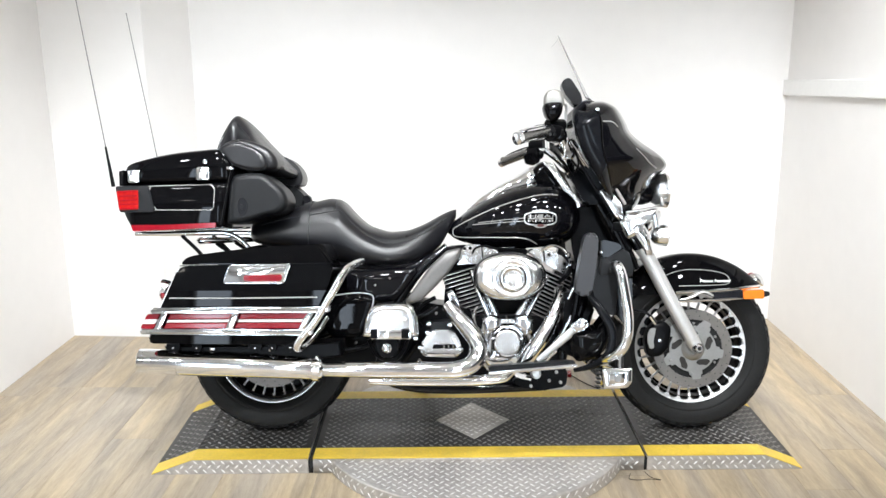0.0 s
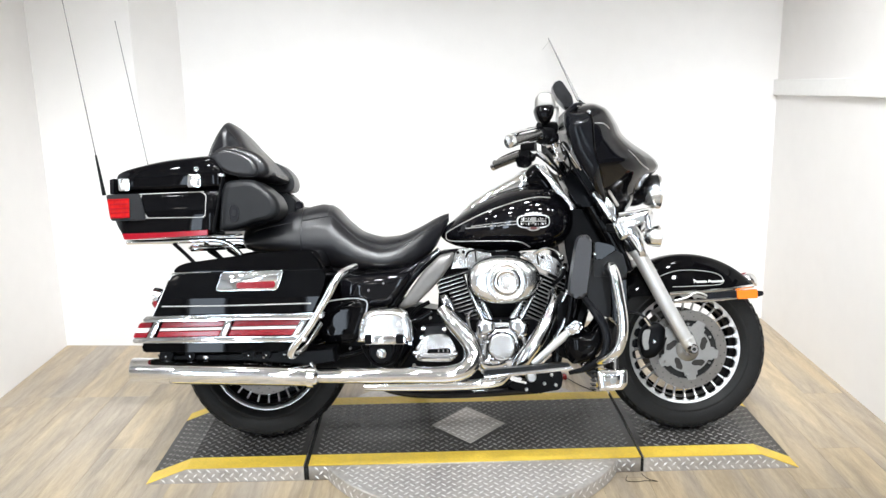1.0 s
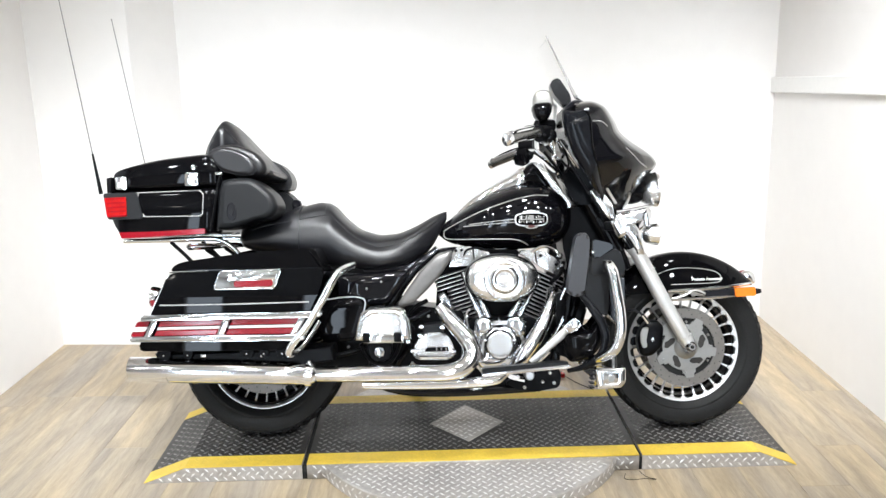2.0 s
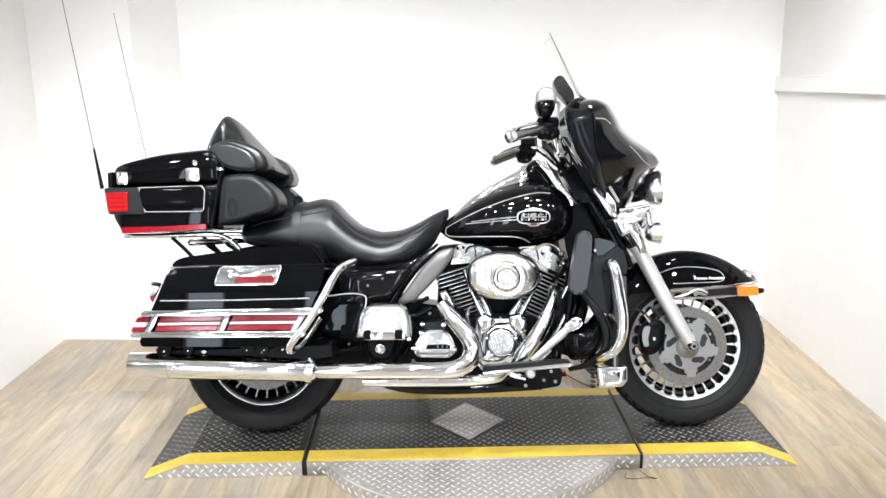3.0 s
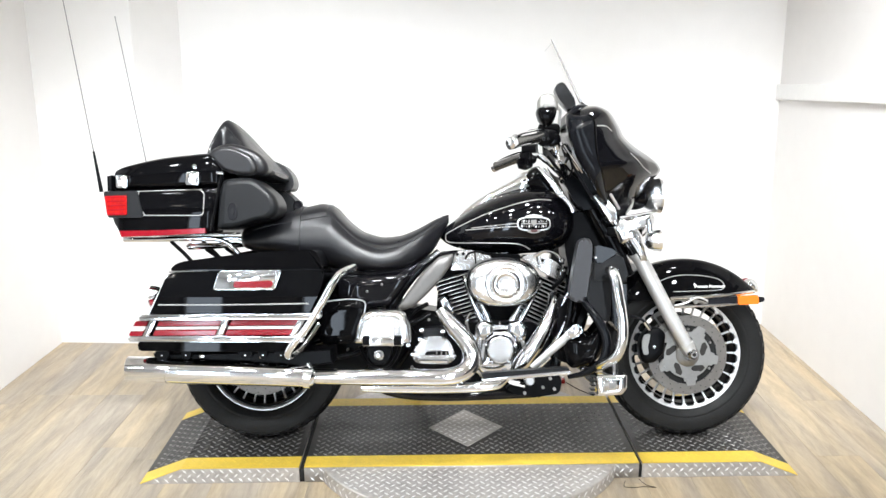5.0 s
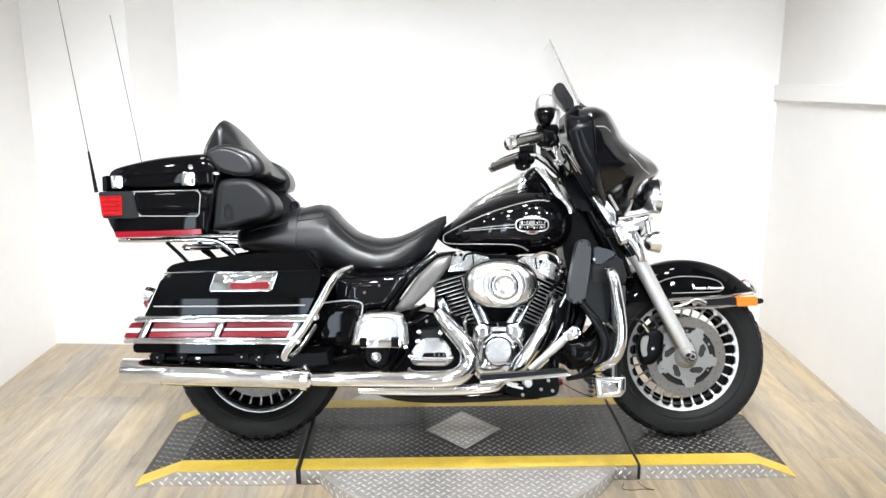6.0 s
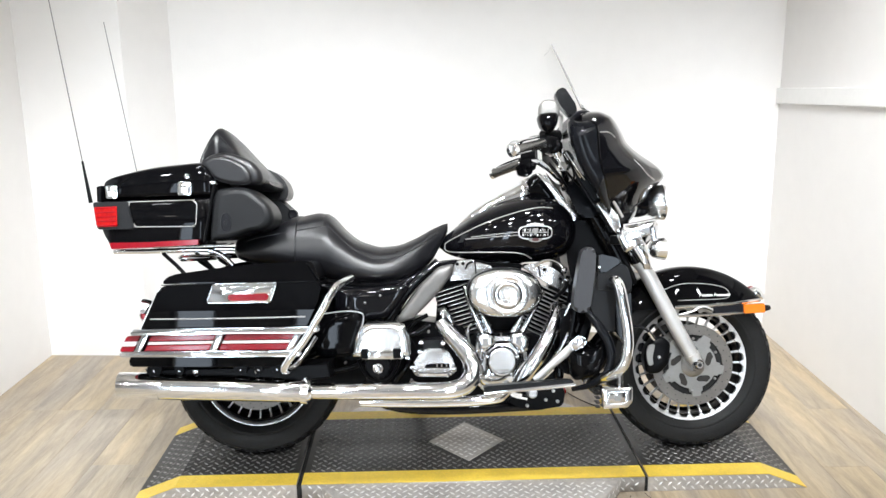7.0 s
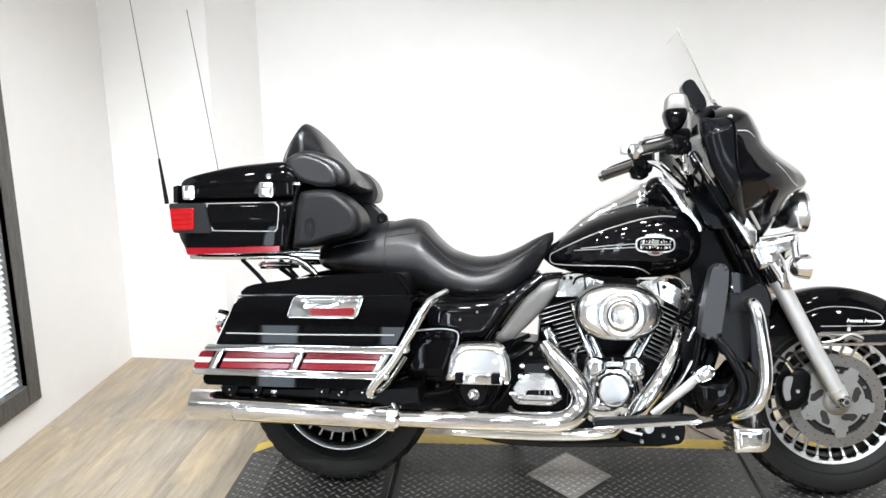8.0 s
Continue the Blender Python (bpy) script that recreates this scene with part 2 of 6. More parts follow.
def body(stations, n=28, exp=2.6, yc=0.0, sub=5, top_exp=None):
    """Loft along x through cross-sections (x, z low, z high, half width), rounded like a superellipse."""
    st = smooth_path([Vector(s) if len(s) == 4 else Vector(s) for s in stations], sub)
    rings = []
    for x, z0, z1, w in st:
        zc, h, w = (z0 + z1) / 2, max(0.0015, (z1 - z0) / 2), max(0.0015, w)
        ring = []
        for i in range(n):
            a = 2 * math.pi * i / n
            c, s = math.cos(a), math.sin(a)
            e = top_exp if (top_exp and s > 0) else exp
            ring.append((x, yc + w * math.copysign(abs(c) ** (2 / e), c), zc + h * math.copysign(abs(s) ** (2 / e), s)))
        rings.append(ring)
    return skin(bmesh.new(), rings)


def tube(pts, r, n=10, sub=6, bm=None, flat=1.0, cap=True):
    """Round bar along a smooth path; r is a number or one number a point."""
    bm = bm or bmesh.new()
    rs = r if isinstance(r, (list, tuple)) else [r] * len(pts)
    path = smooth_path([(*p, q) for p, q in zip(pts, rs)], sub) if sub > 1 else [Vector((*p, q)) for p, q in zip(pts, rs)]
    rings, up = [], None
    for i, p in enumerate(path):
        d = (path[min(i + 1, len(path) - 1)] - path[max(i - 1, 0)]).to_3d().normalized()
        if up is None:
            up = Vector((0, 1, 0)) if abs(d.y) < 0.9 else Vector((0, 0, 1))
        side = d.cross(up).normalized()
        up = side.cross(d).normalized()
        rings.append([p.to_3d() + (side * math.cos(a) + up * math.sin(a) * flat) * p[3] for a in (2 * math.pi * k / n for k in range(n))])
    return skin(bm, rings, cap)


def lathe(profile, center, axis=(0, 1, 0), n=40, arc=(0, 2 * math.pi), closed_profile=False, bm=None):
    """Turn the profile (radius, height along the axis) round the axis."""
    bm = bm or bmesh.new()
    ax = Vector(axis).normalized()
    u = ax.orthogonal().normalized() if abs(ax.y) < 0.99 else Vector((1, 0, 0))
    v = ax.cross(u)
    c = Vector(center)
    full = abs(arc[1] - arc[0] - 2 * math.pi) < 1e-4
    k = n if full else n + 1
    rings = []
    for i in range(k):
        a = arc[0] + (arc[1] - arc[0]) * i / n
        d = u * math.cos(a) + v * math.sin(a)
        rings.append([c + d * r + ax * h for r, h in profile])
    vr = [[bm.verts.new(p) for p in r] for r in rings]
    m = len(profile)
    for i in range(k if full else k - 1):
        a, b = vr[i], vr[(i + 1) % k]
        for j in range(m if closed_profile else m - 1):
            q = (j + 1) % m
            vs = [a[j], a[q], b[q], b[j]]
            if profile[j][0] < 1e-6:
                vs = [a[j], a[q], b[q]]
            elif profile[q][0] < 1e-6:
                vs = [a[j], a[q], b[j]]
            bm.faces.new(vs)
    bmesh.ops.remove_doubles(bm, verts=bm.verts, dist=1e-6)
    if not full and closed_profile:
        bmesh.ops.holes_fill(bm, edges=bm.edges)
    return bm


def patch(fn, nu, nv, thick):
    """A shell over the surface fn(u, v), u and v from 0 to 1."""
    bm = bmesh.new()
    vs = [[bm.verts.new(fn(i / nu, j / nv)) for j in range(nv + 1)] for i in range(nu + 1)]
    for i in range(nu):
        for j in range(nv):
            bm.faces.new((vs[i][j], vs[i + 1][j], vs[i + 1][j + 1], vs[i][j + 1]))
    bmesh.ops.recalc_face_normals(bm, faces=bm.faces)
    bmesh.ops.solidify(bm, geom=bm.faces[:], thickness=thick)
    return bm


def lay_on(ob, pts, lift=0.001, near=-0.8):
    """The points (x, z), laid on the outer side of a body that faces -y."""
    tree = BVHTree.FromPolygons([v.co for v in ob.data.vertices], [p.vertices for p in ob.data.polygons])
    out = []
    for x, z in pts:
        hit = tree.ray_cast(Vector((x, near, z)), Vector((0, 1, 0)))
        if hit[0]:
            out.append(hit[0] + Vector((0, -lift, 0)))
    return out


def oval(rx, rz, c, n=28, e=2.6):
    return [(c[0] + rx * math.copysign(abs(math.cos(a)) ** (2 / e), math.cos(a)), c[2] + rz * math.copysign(abs(math.sin(a)) ** (2 / e), math.sin(a))) for a in (2 * math.pi * k / n for k in range(n))]


def mirror(pts):
    return [(p[0], -p[1], p[2]) for p in pts]


# ---- room ----


def quad_wall(name, a, b, z0, z1, t, label):
    """Upright wall from a to b in plan, its thickness t on the far side."""
    a, b = Vector(a), Vector(b)
    n = Vector((-(b - a).y, (b - a).x)).normalized() * t
    bm = bmesh.new()
    skin(bm, [[(*a, z0), (*b, z0), (*(b + n), z0), (*(a + n), z0)], [(*a, z1), (*b, z1), (*(b + n), z1), (*(a + n), z1)]])
    return tagged(link_mesh(name, bm, WALL), label, "wall", kind="structure")


YBAY, YRIGHT = -1.6, -0.45
XSL, XSR = -4.6, 4.2
quad_wall("wall_back", (XR, YB), (-1.45, YB), 0, CEILING, -0.15, "white painted back wall of the photo bay")
quad_wall("wall_chamfer", (-1.45, YB), (-1.60, 1.22), 0, CEILING, -0.15, "white slanted wall return beside the back wall")
quad_wall("wall_corner", (-1.60, 1.22), (XL, 1.25), 0, CEILING, -0.15, "white painted wall piece by the corner")
quad_wall("wall_right", (XR, YRIGHT), (XR, YB), 0, CEILING, -0.15, "white painted side wall with a ledge")

# left wall with a window opening
WY0, WY1, WZ0, WZ1 = -1.25, 0.415, 0.14, 2.2
bm = bmesh.new()
for lo, hi in (((XL - 0.15, WY1, 0), (XL, 1.25, CEILING)), ((XL - 0.15, YBAY, 0), (XL, WY0, CEILING)),
               ((XL - 0.15, WY0, 0), (XL, WY1, WZ0)), ((XL - 0.15, WY0, WZ1), (XL, WY1, CEILING))):
    box(bm, lo, hi)
tagged(link_mesh("wall_left", bm, WALL), "white painted side wall with a tall window", "wall", kind="structure")

# unseen pale show room on the camera's side of the bay, with glass doors in its far wall
for name, lo, hi, label in (("wall_return_left", (XSL, YBAY - 0.1, 0), (XL, YBAY, CEILING), "mid grey wall beside the bay"),
                            ("wall_return_right", (XR, YRIGHT - 0.1, 0), (XSR, YRIGHT, CEILING), "unseen charcoal wall beside the bay, darkens reflections"),
                            ("wall_room_left", (XSL - 0.15, YF, 0), (XSL, YBAY, CEILING), "mid grey show room side wall"),
                            ("wall_room_right", (XSR, YF, 0), (XSR + 0.15, YRIGHT, CEILING), "unseen charcoal show room side wall, darkens reflections")):
    # the right side is charcoal so that the bike reflects dark there
    tagged(link_mesh(name, boxed(lo, hi), CHARCOAL if "_right" in name else DARKWALL), label, "wall", kind="structure")
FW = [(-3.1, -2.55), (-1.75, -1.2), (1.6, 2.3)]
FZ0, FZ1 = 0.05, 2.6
bm = bmesh.new()
xs = [XSL - 0.15] + [v for w in FW for v in w] + [XSR + 0.15]
for i in range(len(xs) - 1):
    if i % 2 == 0:
        box(bm, (xs[i], YF - 0.15, 0), (xs[i + 1], YF, CEILING))
    else:
        box(bm, (xs[i], YF - 0.15, 0), (xs[i + 1], YF, FZ0))
        box(bm, (xs[i], YF - 0.15, FZ1), (xs[i + 1], YF, CEILING))
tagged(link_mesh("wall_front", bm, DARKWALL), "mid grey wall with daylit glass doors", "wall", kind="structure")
tagged(link_mesh("ceiling", boxed((XL - 0.15, YBAY, CEILING), (XR + 0.15, YB + 0.15, CEILING + 0.12)), CEIL), "white painted flat ceiling", "ceiling", kind="structure")
tagged(link_mesh("ceiling_side", boxed((XR + 0.15, YBAY, CEILING), (XSR + 0.15, YB + 0.15, CEILING + 0.12)), CHARCOAL), "unseen charcoal ceiling beside the bay, darkens reflections", "ceiling", kind="structure")
tagged(link_mesh("ceiling_show_room", boxed((XSL - 0.15, YF - 0.15, CEILING), (XSR + 0.15, YBAY, CEILING + 0.12)), DARKWALL), "light grey show room ceiling", "ceiling", kind="structure")


def window_unit(name, center, w, h, turn, label, frame_w, blinds):
    ob = thing(name, label, "window", kind="structure", m=Matrix.Translation(center) @ pose(0, 0, 0, 0, 0, turn))
    # built facing -y: x across, z up
    bm = bmesh.new()
    for lo, hi in (((-w / 2, -0.02, -h / 2), (-w / 2 + frame_w, 0.004, h / 2)), ((w / 2 - frame_w, -0.02, -h / 2), (w / 2, 0.004, h / 2)),
                   ((-w / 2 + frame_w, -0.02, -h / 2), (w / 2 - frame_w, 0.004, -h / 2 + frame_w)), ((-w / 2 + frame_w, -0.02, h / 2 - frame_w), (w / 2 - frame_w, 0.004, h / 2))):
        box(bm, lo, hi, 0.003, 1)
    part("window_frame", bm, FRAMEWOOD, ob, "dark weathered window frame")
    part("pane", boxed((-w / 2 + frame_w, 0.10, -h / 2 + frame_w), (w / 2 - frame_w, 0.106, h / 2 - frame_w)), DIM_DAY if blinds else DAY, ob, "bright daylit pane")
    if blinds:
        n = int((h - 2 * frame_w) / 0.024)
        me = None
        for i in range(n):
            if me is None:
                bm = boxed((-w / 2 + frame_w + 0.004, -0.012, -0.0006), (w / 2 - frame_w - 0.004, 0.012, 0.0006))
                slat = part("blind_slat", bm, BLIND, ob)
                me = slat.data
            else:
                slat = new("blind_slat", me)
                slat.parent = ob
            slat.matrix_basis = pose(0, 0.02, -h / 2 + frame_w + 0.012 + i * 0.024, 52, 0, 0)
    return ob


window_unit("window_1", (XL, (WY0 + WY1) / 2, (WZ0 + WZ1) / 2), WY1 - WY0, WZ1 - WZ0, 90, "tall dark-framed window with white slatted blinds", 0.085, True)
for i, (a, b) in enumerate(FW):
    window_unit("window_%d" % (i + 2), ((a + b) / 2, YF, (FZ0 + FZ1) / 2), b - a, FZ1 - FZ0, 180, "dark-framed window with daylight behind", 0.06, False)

# ledge along the right wall
bm = bmesh.new()
skin(bm, [[(x, y, z + 0.043 * (YB - y)) for x, z in ((XR - 0.022, 1.24), (XR, 1.24), (XR, 1.321), (XR - 0.022, 1.321))] for y in (YB, YRIGHT)])
bmesh.ops.bevel(bm, geom=bm.edges[:], offset=0.006, segments=2, affect="EDGES", profile=0.5)
tagged(link_mesh("ledge", bm, TRIM), "white painted wooden ledge along the wall", "trim", kind="structure")

# ceiling lamps: track spotlights, added out of view, at the mouth of the bay and downlights above the bike


def spot_lamp(name, eye, target, watts, cone, blend, radius, color):
    data = bpy.data.lights.new(name, "SPOT")
    data.energy, data.spot_size, data.spot_blend, data.shadow_soft_size, data.color = watts, radians(cone), blend, radius, color
    ob = new(name, data)
    ob.matrix_world = look(eye, target)


def downlight(x, y, watts, tint, cone=140):
    ob = thing("ceiling_light", "round white recessed ceiling downlight", "lamp", "ceiling downlights", m=pose(x, y, CEILING))
    part("ring", lathe([(0.075, 0.0), (0.095, 0.0), (0.095, -0.012), (0.078, -0.012), (0.075, 0.0)], (0, 0, 0), (0, 0, 1), 28), TRIM, ob, "white ring")
    part("bulb", lathe([(0, -0.006), (0.074, -0.004), (0.074, 0.0)], (0, 0, 0), (0, 0, 1), 28), BULB, ob, "glowing lens")
    spot_lamp("downlight_lamp", (x, y, CEILING - 0.02), (x, y, 0), watts, cone, 0.9, 0.07, tint)


def track_head(x, y, aim, power, cone=62):
    m = look((x, y, 2.78), aim)
    ob = thing("track_light", "added white track spotlight head, out of view", "lamp", "track spotlights", m=m)
    part("shell", lathe([(0, 0.16), (0.04, 0.158), (0.055, 0.14), (0.06, 0.02), (0.063, 0.0), (0.056, 0.0), (0.05, 0.03)], (0, 0, 0), (0, 0, 1), 28), TRIM, ob, "white lamp shell")
    part("bulb", lathe([(0, 0.01), (0.056, 0.014)], (0, 0, 0), (0, 0, 1), 28), BULB, ob, "glowing lens")
    p = m.inverted() @ Vector((x, y, CEILING))
    part("stem", tube([(0, 0, 0.12), tuple(p)], 0.009, 8, 1), TRIM, ob)
    spot_lamp("track_lamp", m @ Vector((0, 0, -0.01)), aim, power, cone, 1.0, 0.06, WARM)


# added heads, aimed and powered to brighten each wall
for x, aim in ((-1.3, (-1.95, 1.0, 0.1)), (-0.7, (-2.12, 0.45, 0.2)), (0.15, (-1.55, 1.35, 0.35)), (-0.45, (-0.6, 1.3, 0.3)), (0.45, (0.6, 1.3, 0.3)), (0.6, (1.69, 0.25, 0.85)), (1.0, (1.69, 0.85, 0.8))):
    track_head(x, -1.35, aim, TRACK_W * (0.76 if x < -0.6 else 1.14 if x > 0.5 else 1.0), 54 if abs(x) > 0.5 else 62)
for x, k in ((-1.2, 1.0), (0.0, 1.0), (1.1, 0.4)):
    downlight(x, -0.75, DOWN_W * k, WARM, 118)
# added row that brightens the bike's near side
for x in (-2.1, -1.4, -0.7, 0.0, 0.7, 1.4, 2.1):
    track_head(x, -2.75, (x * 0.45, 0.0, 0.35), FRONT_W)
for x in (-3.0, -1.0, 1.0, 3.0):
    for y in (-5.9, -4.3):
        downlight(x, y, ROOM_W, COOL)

# ---- lift with turntable ----
LZ = 0.06
Y0, Y1 = -0.252, 0.352
TURN = 1.0
XA, XB = -0.599, 0.617


def segment(x0, x1, ramp_l, ramp_r, label):
    """One piece of the lift: top between x0 and x1, ramps to the floor on either side."""
    ob = thing("lift_platform", label, "motorcycle lift", "lift pieces", m=pose(0, 0, 0, 0, 0, TURN))
    def lift(x, dz=0.0):
        if x < x0:
            return 0.004 + (LZ - 0.004) * (x - x0 + ramp_l) / max(ramp_l, 1e-6) + dz
        if x > x1:
            return 0.004 + (LZ - 0.004) * (x1 + ramp_r - x) / max(ramp_r, 1e-6) + dz
        return LZ + dz
    a, b = x0 - ramp_l + (0.02 if ramp_l else 0), x1 + ramp_r - (0.02 if ramp_r else 0)
    outline = [(x0 - ramp_l, 0.0005)] + [(x0, LZ - 0.003)] + [(x1, LZ - 0.003), (x1 + ramp_r, 0.0005)]
    if not ramp_l:
        outline[0] = (x0, 0.001)
    if not ramp_r:
        outline[-1] = (x1, 0.001)
    part("side_plate", prism(outline, Y0 + 0.001, Y1 - 0.001), PLATE, ob, "bare silver checker plate side")
    cuts = sorted({x0 - ramp_l, x0, x1, x1 + ramp_r})
    def sheet(ya, yb, t):
        bm = bmesh.new()
        skin(bm, [[(x, ya, lift(x)), (x, yb, lift(x)), (x, yb, lift(x) - t), (x, ya, lift(x) - t)] for x in cuts])
        return bm
    part("front_stripe", sheet(Y0, Y0 + 0.081, 0.003), YELLOW, ob, "yellow painted safety stripe, scuffed")
    part("rear_stripe", sheet(Y1 - 0.075, Y1, 0.003), YELLOW, ob, "yellow painted safety stripe, scuffed")
    part("deck", sheet(Y0 + 0.081, Y1 - 0.075, 0.003), DECK, ob, "black painted tread deck, worn")
    return ob, lift


def lozenges(name, spots, size, mat, parent, plane):
    """Raised tread marks; spots are (u, v, turn), plane maps (u, v, height) to a place."""
    verts, faces = [], []
    L, W, H = size
    for u, v, a in spots:
        c, s = math.cos(a), math.sin(a)
        k = len(verts)
        for p, q, h in ((-L, 0, 0), (0, -W, 0), (L, 0, 0), (0, W, 0), (-L * 0.5, 0, H), (L * 0.5, 0, H)):
            verts.append(plane(u + p * c - q * s, v + p * s + q * c, h))
        faces += [[k + i for i in f] for f in ((0, 1, 4), (1, 5, 4), (1, 2, 5), (2, 3, 5), (3, 4, 5), (3, 0, 4))]
    me = bpy.data.meshes.new(name)
    me.from_pydata(verts, [], faces)
    me.materials.append(mat)
    ob = new(name, me)
    ob.parent = parent
    return tagged(ob, "raised tread pattern", kind="stuff")


def tread(u0, u1, v0, v1, pitch, skip=None):
    """Checker plate: rows of short bars, every other row shifted by half and leaning the other way."""
    nu, nv = max(1, round((u1 - u0) / (pitch * 1.414))), max(1, round((v1 - v0) / (pitch * 0.707)))
    for j in range(nv):
        for i in range(nu):
            u, v = u0 + (i + 0.25 + 0.5 * (j % 2)) * (u1 - u0) / nu, v0 + (j + 0.5) * (v1 - v0) / nv
            if not (skip and skip(u, v)):
                yield u, v, math.pi / 4 if j % 2 else -math.pi / 4


def in_diamond(u, v):
    return abs(u) / 0.145 + abs(v - 0.055) / 0.165 < 1.05


for x0, x1, rl, rr, label in ((-1.03, XA - 0.011, 0.15, 0, "lift ramp piece with black tread and yellow edges"),
                              (XA + 0.007, XB - 0.006, 0, 0, "middle lift deck with black tread and diamond plate"),
                              (XB + 0.006, 1.05, 0, 0.14, "lift ramp piece with black tread and yellow edges")):
    ob, lift = segment(x0, x1, rl, rr, label)
    middle = not rl and not rr
    p = 0.026
    lozenges("deck_tread", tread(x0 - rl + 0.02, x1 + rr - 0.02, Y0 + 0.084, Y1 - 0.077, p, in_diamond if middle else None), (p * 0.52, p * 0.17, 0.0022), LOZENGE, ob,
             lambda u, v, h, lift=lift: (u, v, lift(u) + h))
    for ya, yb in ((Y0 + 0.002, Y0 + 0.079), (Y1 - 0.073, Y1 - 0.002)):
        lozenges("stripe_tread", tread(x0 - rl + 0.02, x1 + rr - 0.02, ya, yb, p), (p * 0.5, p * 0.16, 0.0008), YELLOW, ob, lambda u, v, h, lift=lift: (u, v, lift(u) + h))
    lozenges("side_tread", (s for s in tread(x0 - rl + 0.02, x1 + rr - 0.02, 0.003, LZ - 0.005, 0.023) if s[1] + 0.008 < lift(s[0])), (0.0115, 0.0036, 0.0017), BRIGHT, ob,
             lambda u, v, h: (u, Y0 + 0.001 - h, v))
    if middle:
        # black filler put in for the shade between the lift pieces
        for xa, xb in ((XA - 0.0105, XA + 0.0065), (XB - 0.0055, XB + 0.0055)):
            part("gap_shade_strip", boxed((xa, Y0 + 0.004, 0.001), (xb, Y1 - 0.004, LZ - 0.012)), GAPBLACK, ob, "black filler for the shade in the gap")
        bm = bmesh.new()
        skin(bm, [[(-0.145, 0.055, z), (0, -0.11, z), (0.145, 0.055, z), (0, 0.22, z)] for z in (LZ - 0.001, LZ + 0.0025)])
        part("diamond_plate", bm, PLATE, ob, "bare silver diamond-shaped plate")
        lozenges("diamond_tread", (s for s in tread(-0.14, 0.14, -0.105, 0.215, 0.026) if abs(s[0]) / 0.145 + abs(s[1] - 0.055) / 0.165 < 0.9), (0.013, 0.004, 0.0014), BRIGHT, ob,
                 lambda u, v, h: (u, v, LZ + 0.0025 + h))

R_T, C_T = 0.59, 0.02
table = thing("turntable", "round silver checker plate turntable under the lift", "turntable", m=pose(0, C_T, 0))
part("disc", lathe([(0, 0.052), (R_T - 0.003, 0.052), (R_T, 0.049), (R_T, 0.001), (0, 0.001)], (0, 0, 0), (0, 0, 1), 96), PLATE, table, "worn checker plate disc")
lozenges("disc_tread", (s for s in tread(-0.58, 0.58, -0.58, Y0 - C_T - 0.01, 0.026) if math.hypot(s[0], s[1]) < 0.575), (0.0125, 0.0038, 0.002), BRIGHT, table,
         lambda u, v, h: (u, v, 0.052 + h))
lozenges("rim_tread", tread(-1.95, 1.95, 0.004, 0.048, 0.026), (0.0125, 0.0038, 0.0017), BRIGHT, table,
         lambda u, v, h: ((R_T + h) * math.sin(u / R_T), -(R_T + h) * math.cos(u / R_T), v))
plug = thing("cable_plug", "small red plug with a thin cable on the floor", "plug")
part("plug_body", boxed((0.455, 0.64, 0.0), (0.475, 0.69, 0.022), 0.005), TAILRED, plug, "red plastic plug")
part("plug_cable", tube([(0.468, 0.66, 0.008), (0.53, 0.56, 0.003), (0.62, 0.46, 0.003), (0.70, 0.45, 0.003), (0.78, 0.5, 0.003)], 0.002, 6), SATIN, plug)
cable = thing("cable", "thin dark cable lying on the floor", "cable")
part("wire", tube([(0.56, -0.275, 0.006), (0.55, -0.31, 0.004), (0.585, -0.318, 0.004), (0.62, -0.312, 0.004), (0.66, -0.318, 0.004), (0.63, -0.30, 0.004), (0.612, -0.26, 0.006)], 0.001, 6), SATIN, cable)

# ---- motorcycle ----
LEAN = 12.5
moto = thing("motorcycle", "black touring motorcycle with chrome trim, leaning on its stand", "motorcycle", m=pose(0, 0, LZ + 0.002, -LEAN, 0, 0))
FX, RX, TR, FR = 0.834, -0.774, 0.316, 0.311
Y = (0, 1, 0)


